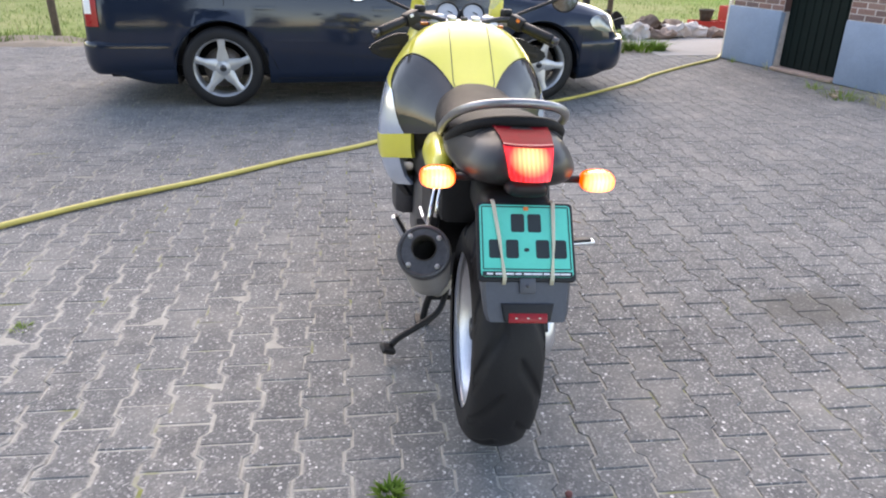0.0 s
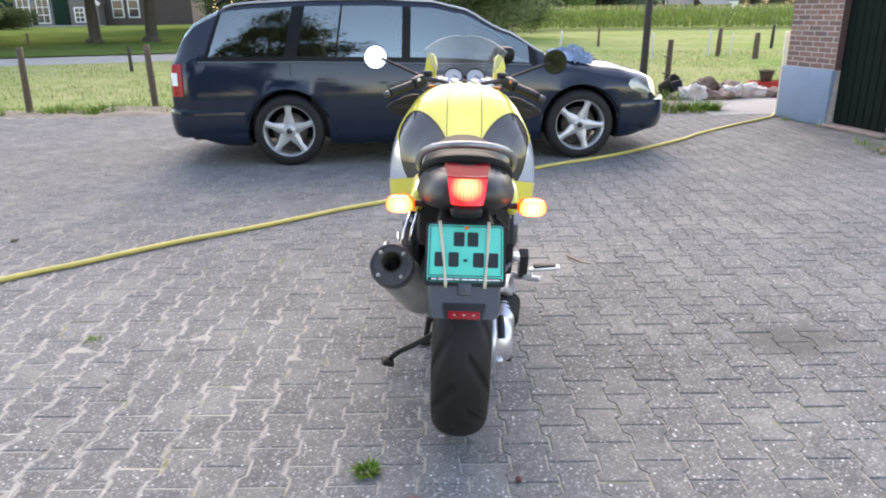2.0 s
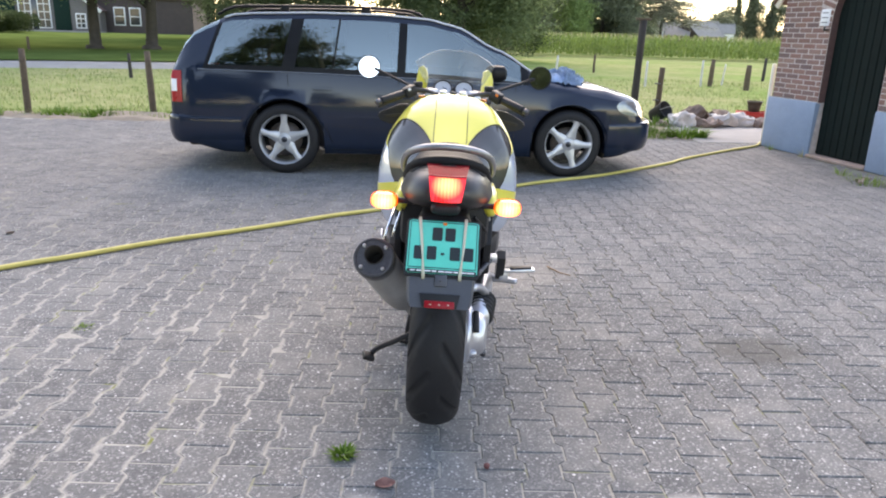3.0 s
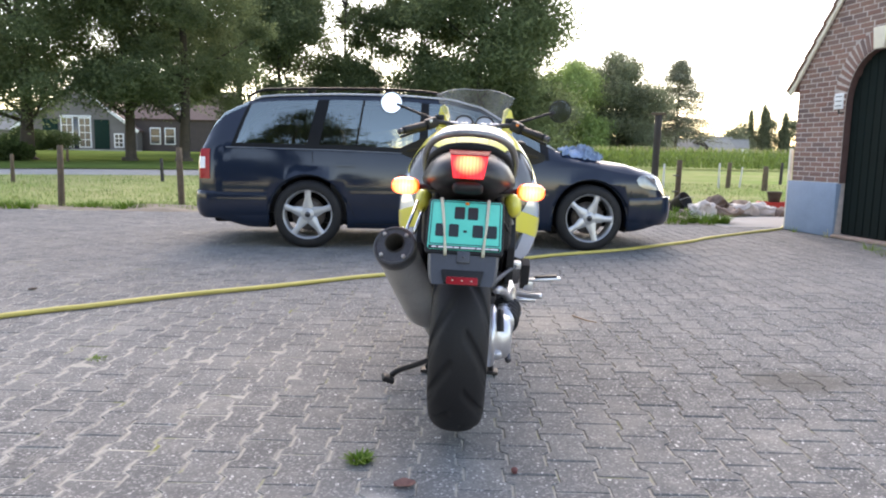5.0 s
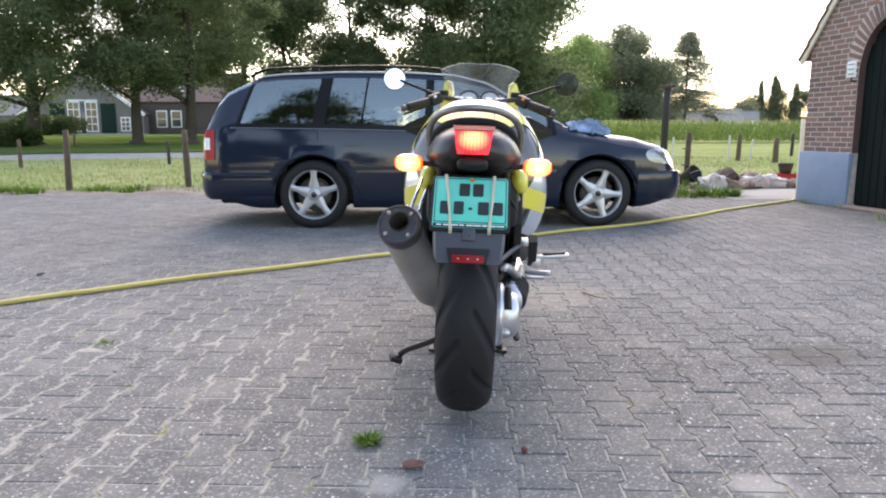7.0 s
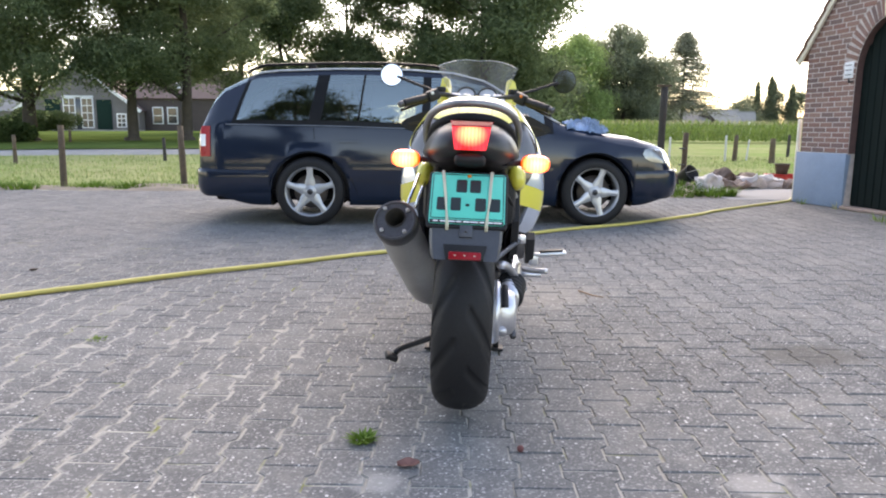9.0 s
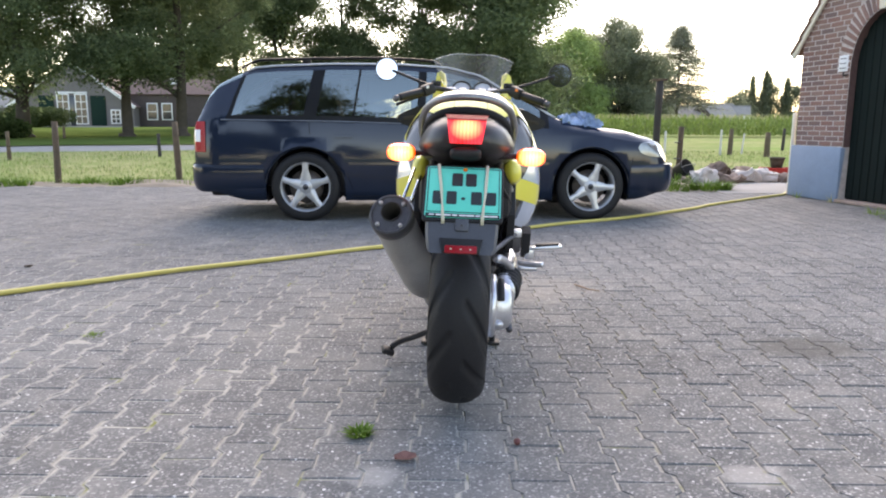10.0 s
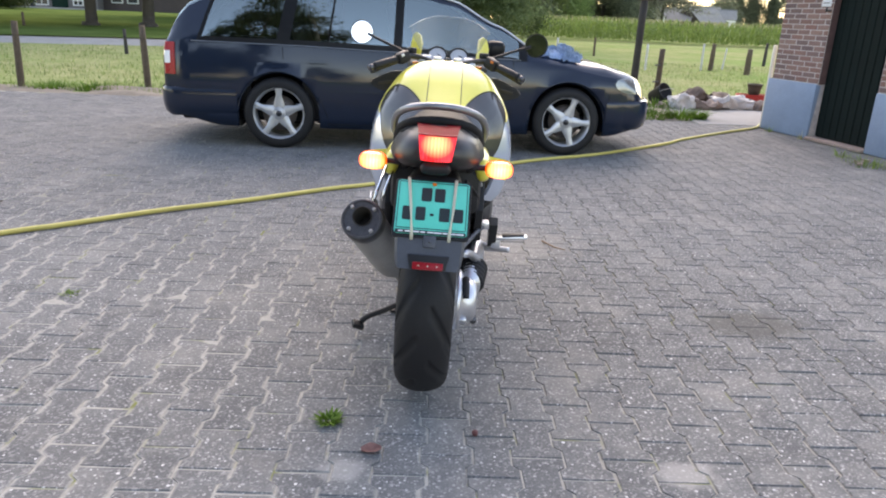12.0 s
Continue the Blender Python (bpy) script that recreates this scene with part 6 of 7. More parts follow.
OAK = "tall dark green oak with a broad leafy crown"
tree(-14.2, 25.2, 11.5, 3.9, 1.7, 0.36, 80000, 0.125, M_OAK, OAK, 1, 60, lump=(0.18, 0.34))
tree(-10.74, 26.0, 12.0, 3.4, 2.5, 0.29, 86000, 0.125, M_OAK, OAK, 2, 70, lump=(0.20, 0.36))
tree(-8.86, 26.5, 12.0, 3.0, 2.2, 0.31, 86000, 0.125, M_OAK, OAK, 3, 74, lump=(0.20, 0.36))
tree(-18.8, 28.4, 11.0, 4.2, 1.5, 0.34, 50000, 0.15, M_OAK, OAK, 4, 50)
tree(-9.6, 40.0, 11.5, 4.2, 3.6, 0.34, 56000, 0.18, M_OAK, OAK, 5, 56, lump=(0.2, 0.36))
tree(-6.4, 36.8, 8.8, 3.3, 0.8, 0.26, 70000, 0.16, M_OAK, OAK, 6, 60)
tree(-3.3, 37.2, 5.0, 2.6, 0.6, 0.2, 30000, 0.16, M_OAK, "low dark green oak with a rounded crown", 28, 36)
tree(-3.6, 40.0, 11.5, 2.6, 6.4, 0.24, 16000, 0.18, M_OAK, OAK, 7, 26)
tree(3.9, 35.6, 12.5, 4.2, 1.6, 0.36, 130000, 0.18, M_OAK, OAK, 8, 96, lump=(0.26, 0.44))
tree(1.0, 39.5, 12.0, 3.2, 2.6, 0.32, 50000, 0.18, M_OAK, OAK, 9, 46)
tree(24.8, 108.5, 13.8, 6.0, 0.6, 0.34, 50000, 0.32, M_LIGHTLEAF, "broad tree with fresh light green leaves", 10, 60)
tree(34.6, 114.2, 16.4, 7.6, 0.8, 0.5, 60000, 0.36, M_HAZYLEAF, OAK, 11, 60)
tree(37.6, 119.0, 12.0, 4.4, 0.4, 0.45, 34000, 0.38, M_HAZYLEAF, OAK, 12, 46)
tree(30.5, 121.2, 16.5, 6.0, 0.6, 0.45, 30000, 0.38, M_HAZYLEAF, OAK, 22, 46)
tree(20.5, 103.0, 9.0, 5.0, 0.4, 0.4, 24000, 0.4, M_HAZYLEAF, OAK, 24, 40)
tree(15.2, 98.0, 12.0, 6.0, 0.4, 0.4, 26000, 0.4, M_HAZYLEAF, OAK, 25, 40)
# three unseen trees behind the camera, added for mirror and car-window reflections
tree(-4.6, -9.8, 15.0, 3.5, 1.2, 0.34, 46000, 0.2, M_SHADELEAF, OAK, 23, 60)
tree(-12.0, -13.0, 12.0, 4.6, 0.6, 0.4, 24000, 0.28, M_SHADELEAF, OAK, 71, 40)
tree(-16.0, -26.0, 12.0, 5.2, 0.6, 0.4, 14000, 0.32, M_OAK, OAK, 72, 40)


def larch(x, y, h, r, seed):
    """A tall tree with tiers of feathery boughs that thin out upwards."""
    rng = np.random.default_rng(seed)
    ob = thing("tree", "tall feathery larch with sparse upward tiers of boughs", "tree", pose(x, y, height(x, y)), "trees")
    bm = rod([(0, 0, -0.3), (0, 0, h * 0.5), (0.1, 0, h)], [0.3, 0.18, 0.03], 8)
    cen, siz = [], []
    for k in range(300):
        t = 0.27 + 0.73 * rng.uniform() ** 1.2
        L = r * max(0.0, (1.0 - t) / 0.73) ** 0.72 * rng.uniform(0.5, 1.08) + 0.25
        a = rng.uniform(0, 2 * math.pi)
        z = h * t
        tip = Vector((L * math.cos(a), L * math.sin(a), z - 0.12 * L + rng.uniform(-0.4, 0.5)))
        tube(bm, [Vector((0, 0, z - 0.2)), tip], [0.07, 0.02], 5)
        m = 90
        u = rng.uniform(0.05, 1.0, size=(m, 1)) ** 0.5
        cen.append(np.array([[0, 0, z - 0.2]]) * (1 - u) + np.array([list(tip)]) * u + rng.normal(size=(m, 3)) * np.array([0.6, 0.6, 0.36]) * (0.5 + u * 0.5) - np.array([[0, 0, 0.2]]) * u)
        siz.append(rng.uniform(0.18, 0.38, m))
    part("trunk", bm, M_BARK, ob)
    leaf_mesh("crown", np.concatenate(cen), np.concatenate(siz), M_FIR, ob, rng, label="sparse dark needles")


larch(46.6, 120.6, 17.0, 9.0, 13)
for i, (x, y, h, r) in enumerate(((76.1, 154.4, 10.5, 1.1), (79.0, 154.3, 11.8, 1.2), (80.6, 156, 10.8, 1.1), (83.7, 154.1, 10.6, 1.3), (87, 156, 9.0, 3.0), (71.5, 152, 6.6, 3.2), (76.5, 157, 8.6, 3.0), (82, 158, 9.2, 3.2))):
    tree(x, y, h, r * (0.8 if r < 2 else 1.35), 0.3, 0.2, 9000, 0.36, M_HAZYLEAF, "slim dark poplar in the distance" if r < 2 else "round dark tree in the distance", 40 + i, 60, 3.2 if r < 2 else 1.2, wide_low=0.6, lump=(0.35, 0.6) if r < 2 else (0.24, 0.42))


def bush(x, y, r, h, n, leaf, mat, label, seed):
    rng = np.random.default_rng(seed)
    ob = thing("bush", label, "bush", pose(x, y, height(x, y)), "bushes")
    part("stem", rod([(0, 0, -0.1), (0.02, 0.01, h * 0.5)], [0.04, 0.02], 6), M_BARK, ob)
    g = rng.normal(size=(n, 3))
    g /= np.linalg.norm(g, axis=1)[:, None]
    g *= rng.uniform(0.3, 1, size=(n, 1)) ** 0.5
    lump = 1 + 0.3 * np.sin(g[:, :1] * 5 + seed) * np.cos(g[:, 1:2] * 4)
    leaf_mesh("foliage", g * lump * np.array([r, r, h / 2]) + np.array([0, 0, h / 2]), rng.uniform(0.6, 1.3, n) * leaf, mat, ob, rng)
    return ob


for i, (x, y, r, h) in enumerate(((-22.3, 42.5, 2.0, 1.35), (-25.5, 44, 1.5, 1.0), (3.5, 43.5, 3.4, 2.4), (8.0, 47, 3.4, 2.6), (-4.0, 44, 3.2, 2.4), (-8.5, 46, 3, 2.8), (-14.6, 24.3, 0.9, 0.8))):
    bush(x, y, r, h, 12000, 0.13, M_SHRUB, "dense dark green garden shrub", 60 + i)

# ---- maize field ----
rng = np.random.default_rng(5)
va, fa = [], []
fieldA, fieldB = Vector((44.0, 44.6)), Vector((9.5, 47.5))
along = (fieldB - fieldA).normalized()
inward = Vector((-along.y, along.x))
if inward.y < 0:
    inward = -inward
length = (fieldB - fieldA).length


def blades(rows_v, rows_f, base, h, width, direction, bend, k=3):
    """One arching strip."""
    b = len(rows_v)
    side = np.array([-direction[1], direction[0], 0])
    for i in range(k + 1):
        t = i / k
        w = width * (1 - t) ** 0.7 + 0.002
        c = base + np.array([direction[0] * bend * t * t, direction[1] * bend * t * t, h * (t - 0.35 * t * t * min(1, bend / max(h, 0.01)))])
        rows_v.append(c - side * w / 2)
        rows_v.append(c + side * w / 2)
    for i in range(k):
        rows_f.append((b + 2 * i, b + 2 * i + 1, b + 2 * i + 3, b + 2 * i + 2))


for row in range(12):
    s = 0.0
    while s < length:
        s += rng.uniform(0.14, 0.32)
        q = fieldA + along * s + inward * (row * 0.75 + rng.normal() * 0.06)
        H = rng.uniform(1.15, 1.6)
        stem = np.array([q.x, q.y, 0.0])
        for L in range(6):
            a = rng.uniform(0, 2 * math.pi)
            z = H * (0.12 + 0.15 * L)
            blades(va, fa, stem + np.array([0, 0, z]), H * 0.30, 0.10, (math.cos(a), math.sin(a)), rng.uniform(0.25, 0.5), 2)
tv, tf = [], []
for row in range(12):
    s = 0.0
    while s < length:
        s += rng.uniform(0.2, 0.5)
        q = fieldA + along * s + inward * (row * 0.75 + rng.normal() * 0.06)
        for _ in range(3):
            a = rng.uniform(0, 2 * math.pi)
            blades(tv, tf, np.array([q.x, q.y, rng.uniform(1.25, 1.5)]), 0.24, 0.025, (math.cos(a), math.sin(a)), 0.08, 1)
me = bpy.data.meshes.new("maize_tassels")
me.from_pydata([tuple(v) for v in tv], [], tf)
me.materials.append(M_DRYBLADE)
tagged(new("maize_tassels", me), "pale straw-coloured tassels on the maize plants", "maize", kind="stuff")
me = bpy.data.meshes.new("maize")
me.from_pydata([tuple(v) for v in va], [], fa)
me.materials.append(M_CORN)
maize = tagged(new("maize_field", me), "field of tall green maize plants", "maize", kind="stuff")

# ---- grass ----
def grass(name, count, place, hlo, hhi, width, mat, label, seed, kind="stuff"):
    rng = np.random.default_rng(seed)
    v, f = [], []
    for _ in range(count):
        x, y = place(rng)
        if x is None:
            continue
        a = rng.uniform(0, 2 * math.pi)
        h = rng.uniform(hlo, hhi)
        blades(v, f, np.array([x, y, max(0, height(x, y)) - 0.01]), h, width * rng.uniform(0.6, 1.3), (math.cos(a), math.sin(a)), h * rng.uniform(0.1, 0.6), 2)
    me = bpy.data.meshes.new(name)
    me.from_pydata([tuple(p) for p in v], [], f)
    me.materials.append(mat)
    return tagged(new(name, me), label, "grass", kind=kind)


def meadow(y0, y1, x0, x1, clump, thick=0.5):
    def place(rng):
        for _ in range(8):
            y = y0 + (y1 - y0) * rng.uniform() ** 1.6
            x = rng.uniform(x0, x1)
            if noise.noise(Vector((x * clump, y * clump, 1.5))) + rng.uniform(-0.5, 0.5) > -0.15 and not (3.9 < x < 9.6 and y < 9.75) and not abs(y - lane_y(x)) < 1.3 and not (x < 0 and y > lane_y(x)):
                return x, y
        return None, None
    return place


grass("meadow_grass", 22000, meadow(9.0, 24, -14, 13, 0.7), 0.03, 0.095, 0.012, M_BLADE, "rough green meadow grass", 21)
grass("dry_grass", 9000, meadow(9.4, 24, -14, 13, 0.35), 0.04, 0.13, 0.007, M_DRYBLADE, "tall dry yellow grass stalks", 22)
grass("verge_grass", 2600, meadow(8.5, 9.4, -9, 4.2, 1.6), 0.03, 0.12, 0.010, M_BLADE, "short grass along the bare verge", 23)


def tuft(name, x, y, r, n, hlo, hhi, width, mat, label, seed, z=0.0):
    rng = np.random.default_rng(seed)
    v, f = [], []
    for _ in range(n):
        a, q = rng.uniform(0, 2 * math.pi), r * math.sqrt(rng.uniform())
        h = rng.uniform(hlo, hhi)
        blades(v, f, np.array([q * math.cos(a), q * math.sin(a), -0.004]), h, width * rng.uniform(0.6, 1.3), (math.cos(a), math.sin(a)), h * rng.uniform(0.3, 1.3), 2)
    me = bpy.data.meshes.new(name)
    me.from_pydata([tuple(p) for p in v], [], f)
    me.materials.append(mat)
    ob = new(name, me)
    ob.matrix_basis = pose(x, y, z)
    return tagged(ob, label, "weed", "weeds")


tuft("weed_tuft", -0.316, -0.388, 0.030, 110, 0.012, 0.036, 0.011, M_WEED, "bright green weed growing in a paving joint", 31)
tuft("weed_tuft", -1.54, 0.68, 0.035, 40, 0.01, 0.025, 0.005, M_BLADE, "tiny moss tuft in a paving joint", 32)
for i, (x, y, r, n) in enumerate(((4.70, 4.30, 0.22, 140), (4.95, 3.9, 0.25, 160), (4.72, 4.75, 0.10, 40), (4.95, 5.9, 0.06, 25), (4.85, 6.5, 0.05, 20))):
    tuft("weed_tuft", x, y, r, n, 0.03, 0.13, 0.007, M_DRYBLADE if i % 2 else M_BLADE, "dry weeds along the foot of the wall", 33 + i)
for i, (x, y, r) in enumerate(((3.2, 7.75, 0.35), (3.65, 7.65, 0.35), (4.1, 7.6, 0.28), (2.9, 8.0, 0.4), (4.35, 7.55, 0.12), (3.5, 8.1, 0.45), (2.55, 7.6, 0.3), (4.2, 8.9, 0.3), (3.3, 8.7, 0.5), (2.6, 8.5, 0.5))):
    tuft("weed_patch", x, y, r, 260, 0.05, 0.2, 0.014, M_WEED, "patch of low green weeds beside the concrete", 50 + i)
for i, (x, y) in enumerate(((-6.3, 8.55), (-5.9, 8.5), (-5.0, 8.7), (-4.4, 8.75))):
    tuft("weed_patch", x, y, 0.28, 160, 0.04, 0.16, 0.02, M_WEED, "low weeds at the edge of the paving", 70 + i)

# ---- loose things by the path ----
M_SACKWHITE = material("white_plastic_sack", (0.50, 0.47, 0.45), 0.5, var=0.18, scale=7, grain=40, relief=0.4)
M_SACKBROWN = material("brown_sack", (0.11, 0.075, 0.06), 0.7, var=0.35, scale=8, grain=40, relief=0.4)
M_SACKGREY = material("grey_sack", (0.24, 0.18, 0.15), 0.7, var=0.3, scale=8, grain=40, relief=0.4)
M_RED = material("red_plastic_crate", (0.50, 0.03, 0.025), 0.45, var=0.15, scale=8, relief=0.1)
M_POT = material("dark_plant_pot", (0.075, 0.06, 0.045), 0.7, var=0.3, scale=12, relief=0.3)
M_CLOTH = material("pale_blue_cloth", (0.30, 0.43, 0.62), 0.9, var=0.65, scale=5, grain=90, relief=0.4)


def sack(x, y, z, sx, sy, sz, rot, mat, label, seed):
    bm = bmesh.new()
    bmesh.ops.create_icosphere(bm, subdivisions=4, radius=1.0)
    for v in bm.verts:
        c = v.co
        for i in range(3):
            c[i] = math.copysign(abs(c[i]) ** 0.72, c[i])
        c.x *= sx
        c.y *= sy
        c.z *= sz
        c += noise.noise_vector(c * 6 + Vector((seed, 0, 0))) * 0.085 + noise.noise_vector(c * 15 + Vector((seed, 3, 0))) * 0.04 + c.normalized() * (0.045 * (1 - abs(noise.noise(c * 9 + Vector((seed, 7, 0))))) ** 3 - 0.02)
        if c.z < -sz * 0.55:
            c.z = -sz * 0.55
    ob = part("sack", bm, mat, m=pose(x, y, z + sz * 0.55, 0, 0, rot), angle=60)
    return tagged(ob, label, "sack", "sacks beside the path")


sack(4.60, 8.78, 0.004, 0.18, 0.15, 0.13, 20, M_SACKWHITE, "crumpled white plastic sack on the path", 1)
sack(4.95, 8.80, 0.004, 0.30, 0.15, 0.09, -15, M_SACKGREY, "slumped grey sack on the path", 2)
sack(4.92, 9.10, 0.004, 0.26, 0.16, 0.17, 10, M_SACKBROWN, "brown sack lying behind the others", 3)
sack(5.36, 8.95, 0.004, 0.20, 0.15, 0.12, 35, M_SACKWHITE, "white sack with a folded top", 4)
sack(5.66, 9.05, 0.004, 0.25, 0.16, 0.12, -10, M_SACKWHITE, "bulging white sack on the path", 5)
sack(5.98, 8.95, 0.004, 0.22, 0.14, 0.08, -5, M_SACKGREY, "flat grey-white sack on the path", 6)
sack(5.42, 9.25, 0.004, 0.22, 0.15, 0.14, 60, M_SACKBROWN, "brown sack lying behind the others", 7)
sack(4.28, 8.75, -0.03, 0.12, 0.08, 0.07, 40, M_SACKGREY, "small pale bag half in the weeds", 8)


def crate(x, y, w, d, h, rot, label):
    ob = thing("crate", label, "crate", pose(x, y, 0.004, 0, 0, rot), "red crates")
    part("crate_base", boxed((0, 0, 0.01), (w, d, 0.02), 0.004), M_RED, ob)
    for sx, sy, ww, dd in ((0, -d / 2, w, 0.015), (0, d / 2, w, 0.015), (-w / 2, 0, 0.015, d), (w / 2, 0, 0.015, d)):
        part("crate_side", boxed((sx, sy, h / 2), (ww, dd, h), 0.004), M_RED, ob)
    part("crate_rim", boxed((0, -d / 2 - 0.008, h - 0.015), (w + 0.02, 0.012, 0.03), 0.004), M_RED, ob)
    part("soil", boxed((0, 0, h * 0.45), (w - 0.03, d - 0.03, h * 0.8)), M_SACKBROWN, ob)
    return ob


crate(6.14, 9.42, 0.55, 0.3, 0.20, -8, "red plastic planter crate filled with soil")
crate(6.66, 9.5, 0.35, 0.35, 0.42, 12, "taller red plastic planter crate")
pot = thing("plant_pot", "dark brown plant pot standing on a red crate", "plant pot", pose(6.10, 9.42, 0.20))
part("pot_body", turned([(0.085, 0.0), (0.105, 0.10), (0.118, 0.15), (0.122, 0.15), (0.122, 0.18), (0.108, 0.18), (0.10, 0.13), (0.0, 0.12)], (0, 0, 0), (0, 0, 1), 24), M_POT, pot)
bucket = thing("bucket", "black plastic bucket lying by the gate post", "bucket", pose(4.42, 9.32, 0.16, 62, 0, 30))
part("bucket_body", turned([(0.0, -0.14), (0.11, -0.14), (0.14, 0.12), (0.148, 0.12), (0.148, 0.145), (0.135, 0.145), (0.105, -0.12), (0.0, -0.12)], (0, 0, 0), (0, 0, 1), 24, cap=False), M_BLACK, bucket)
part("bucket_handle", rod([(0.145 * math.cos(t), 0.05 * 0, 0.14 + 0.12 * math.sin(t)) for t in [math.pi * i / 12 for i in range(13)]], 0.004, 6), M_STEEL, bucket)

# crumpled cloth on the bonnet
bm = bmesh.new()
rows = []
for j in range(37):
    row = []
    for i in range(31):
        u, w = i / 30 - 0.5, j / 36 - 0.5
        q = Vector((u * 2.2, w * 2.2, 4))
        warp = noise.noise_vector(q) * 0.10
        x = 1.60 + 0.40 * u + 0.16 * w + warp.x * 1.1
        yl = -0.58 + 0.46 * w + warp.y * 0.9
        yl = max(yl, -0.86)
        r = car_ring(x)
        zs = max((b[2] + (a[2] - b[2]) * ((abs(yl) - abs(b[1])) / (abs(a[1]) - abs(b[1]))) for a, b in zip(r, r[1:]) if abs(b[1]) <= abs(yl) <= abs(a[1]) and abs(a[1]) > abs(b[1])), default=r[-1][2])
        p = Vector((u * 3, w * 3, 0)) + noise.noise_vector(Vector((u * 3, w * 3, 9))) * 0.7
        ridge = (1 - abs(noise.noise(p * 1.1))) ** 5 * 0.075 + (1 - abs(noise.noise(p * 3.4 + Vector((5, 1, 0))))) ** 4 * 0.05 + 0.015 * noise.noise(p * 7)
        rim = max(abs(u), abs(w)) * 2
        row.append(bm.verts.new((x, yl, zs + 0.010 + max(0.0, ridge) * (1 - 0.7 * rim ** 3) + 0.015 * (1 - rim))))
    rows.append(row)
for a, b in zip(rows, rows[1:]):
    for i in range(30):
        bm.faces.new((a[i], a[i + 1], b[i + 1], b[i]))
bmesh.ops.solidify(bm, geom=list(bm.faces), thickness=0.005)
cloth = part("cloth", bm, M_CLOTH, m=pose(0, CARY, 0), angle=45)
tagged(cloth, "crumpled pale blue cloth lying on the car bonnet", "cloth")

# leaf, twig, pebble, rusty scraps on the paving
M_DEADLEAF = material("dead_leaf", (0.36, 0.19, 0.165), 0.8, var=0.3, scale=40, relief=0.3)
M_TWIG = material("dry_twig", (0.26, 0.17, 0.11), 0.85, var=0.3, scale=30, relief=0.3)
M_PEBBLE = material("dark_red_pebble", (0.12, 0.035, 0.035), 0.6, var=0.3, scale=40, relief=0.2)


def dead_leaf(x, y, s, rot, label, mat):
    bm = bmesh.new()
    rows = []
    for i in range(7):
        t = i / 6
        w = 0.42 * s * math.sin(math.pi * (0.06 + 0.9 * t)) ** 0.8
        rows.append([bm.verts.new((-s / 2 + s * t, w * u, 0.004 + 0.16 * s * abs(u) ** 1.5 + 0.10 * s * (t - 0.5) ** 2 + 0.03 * s * math.sin(9 * t + 3 * u))) for u in (-1, -0.5, 0, 0.5, 1)])
    for a, b in zip(rows, rows[1:]):
        for i in range(4):
            bm.faces.new((a[i], a[i + 1], b[i + 1], b[i]))
    bmesh.ops.solidify(bm, geom=list(bm.faces), thickness=0.0012)
    return tagged(part("dead_leaf", bm, mat, m=pose(x, y, 0.001, 0, 0, rot)), label, "leaf", "fallen leaves")


dead_leaf(-0.18, -0.564, 0.062, 10, "curled reddish-brown dead leaf on the paving", M_DEADLEAF)
dead_leaf(-2.59, 2.23, 0.05, 40, "small dark dead leaf on the paving", M_SACKBROWN)
bm = bmesh.new()
bmesh.ops.create_icosphere(bm, subdivisions=2, radius=0.011)
wobble(bm, 0.003, 60)
tagged(part("pebble", bm, M_PEBBLE, m=pose(0.144, -0.481, 0.010)), "small dark red pebble on the paving", "pebble")
tagged(part("twig", rod([(0.80, 1.58, 0.006), (0.815, 1.52, 0.009), (0.85, 1.45, 0.007), (0.90, 1.41, 0.006)], [0.0035, 0.0045, 0.004, 0.0025], 6), M_TWIG), "short dry twig lying on the paving", "twig")
for i, (x, y, r) in enumerate(((4.70, 4.42, 10), (4.62, 4.30, 60), (4.83, 4.52, -30))):
    tagged(part("brick_scrap", wobble(boxed((0, 0, 0.012), (0.10, 0.05, 0.022), 0.006), 0.006, 25), M_SILL, m=pose(x, y, 0.002, 0, 0, r)), "broken reddish brick scrap beside the wall", "rubble", "brick scraps")

# ---- garden hose ----
M_HOSE = material("yellow_hose", (0.52, 0.44, 0.12), 0.5, var=0.12, scale=6, grain=80, relief=0.1)
hp = [(-6.0, -1.75), (-4.1, -0.05), (-2.38, 1.42), (-1.99, 1.71), (-1.55, 2.05), (-1.08, 2.35), (-0.55, 2.74), (-0.15, 2.98), (0.6, 3.55), (1.25, 4.05), (2.0, 4.47), (2.92, 5.17), (3.32, 5.57), (4.1, 6.2), (4.70, 6.64), (4.88, 6.86), (5.02, 7.02), (5.35, 7.12), (6.2, 7.2)]
hose = part("garden_hose", rod([(p.x, p.y, 0.0160 + 0.0015 * math.sin(3 * p.x)) for p in smooth_path([(x, y, 0) for x, y in hp], 10)], 0.0150, 10), M_HOSE)
tagged(hose, "yellow garden hose lying across the paved yard", "hose")

# ---- bricks of the outbuilding's gable ----
BRICKS = [(0.28, 0.15, 0.125), (0.33, 0.19, 0.155), (0.30, 0.18, 0.155), (0.19, 0.125, 0.12), (0.37, 0.23, 0.19), (0.32, 0.165, 0.135), (0.22, 0.145, 0.135), (0.35, 0.20, 0.165)]
M_BRICK = varied("red_brick", BRICKS, 0.88, 70, 0.5)
M_BRICKFAR = varied("red_brick_joined", BRICKS, 0.88, 70, 0.5, island=True)


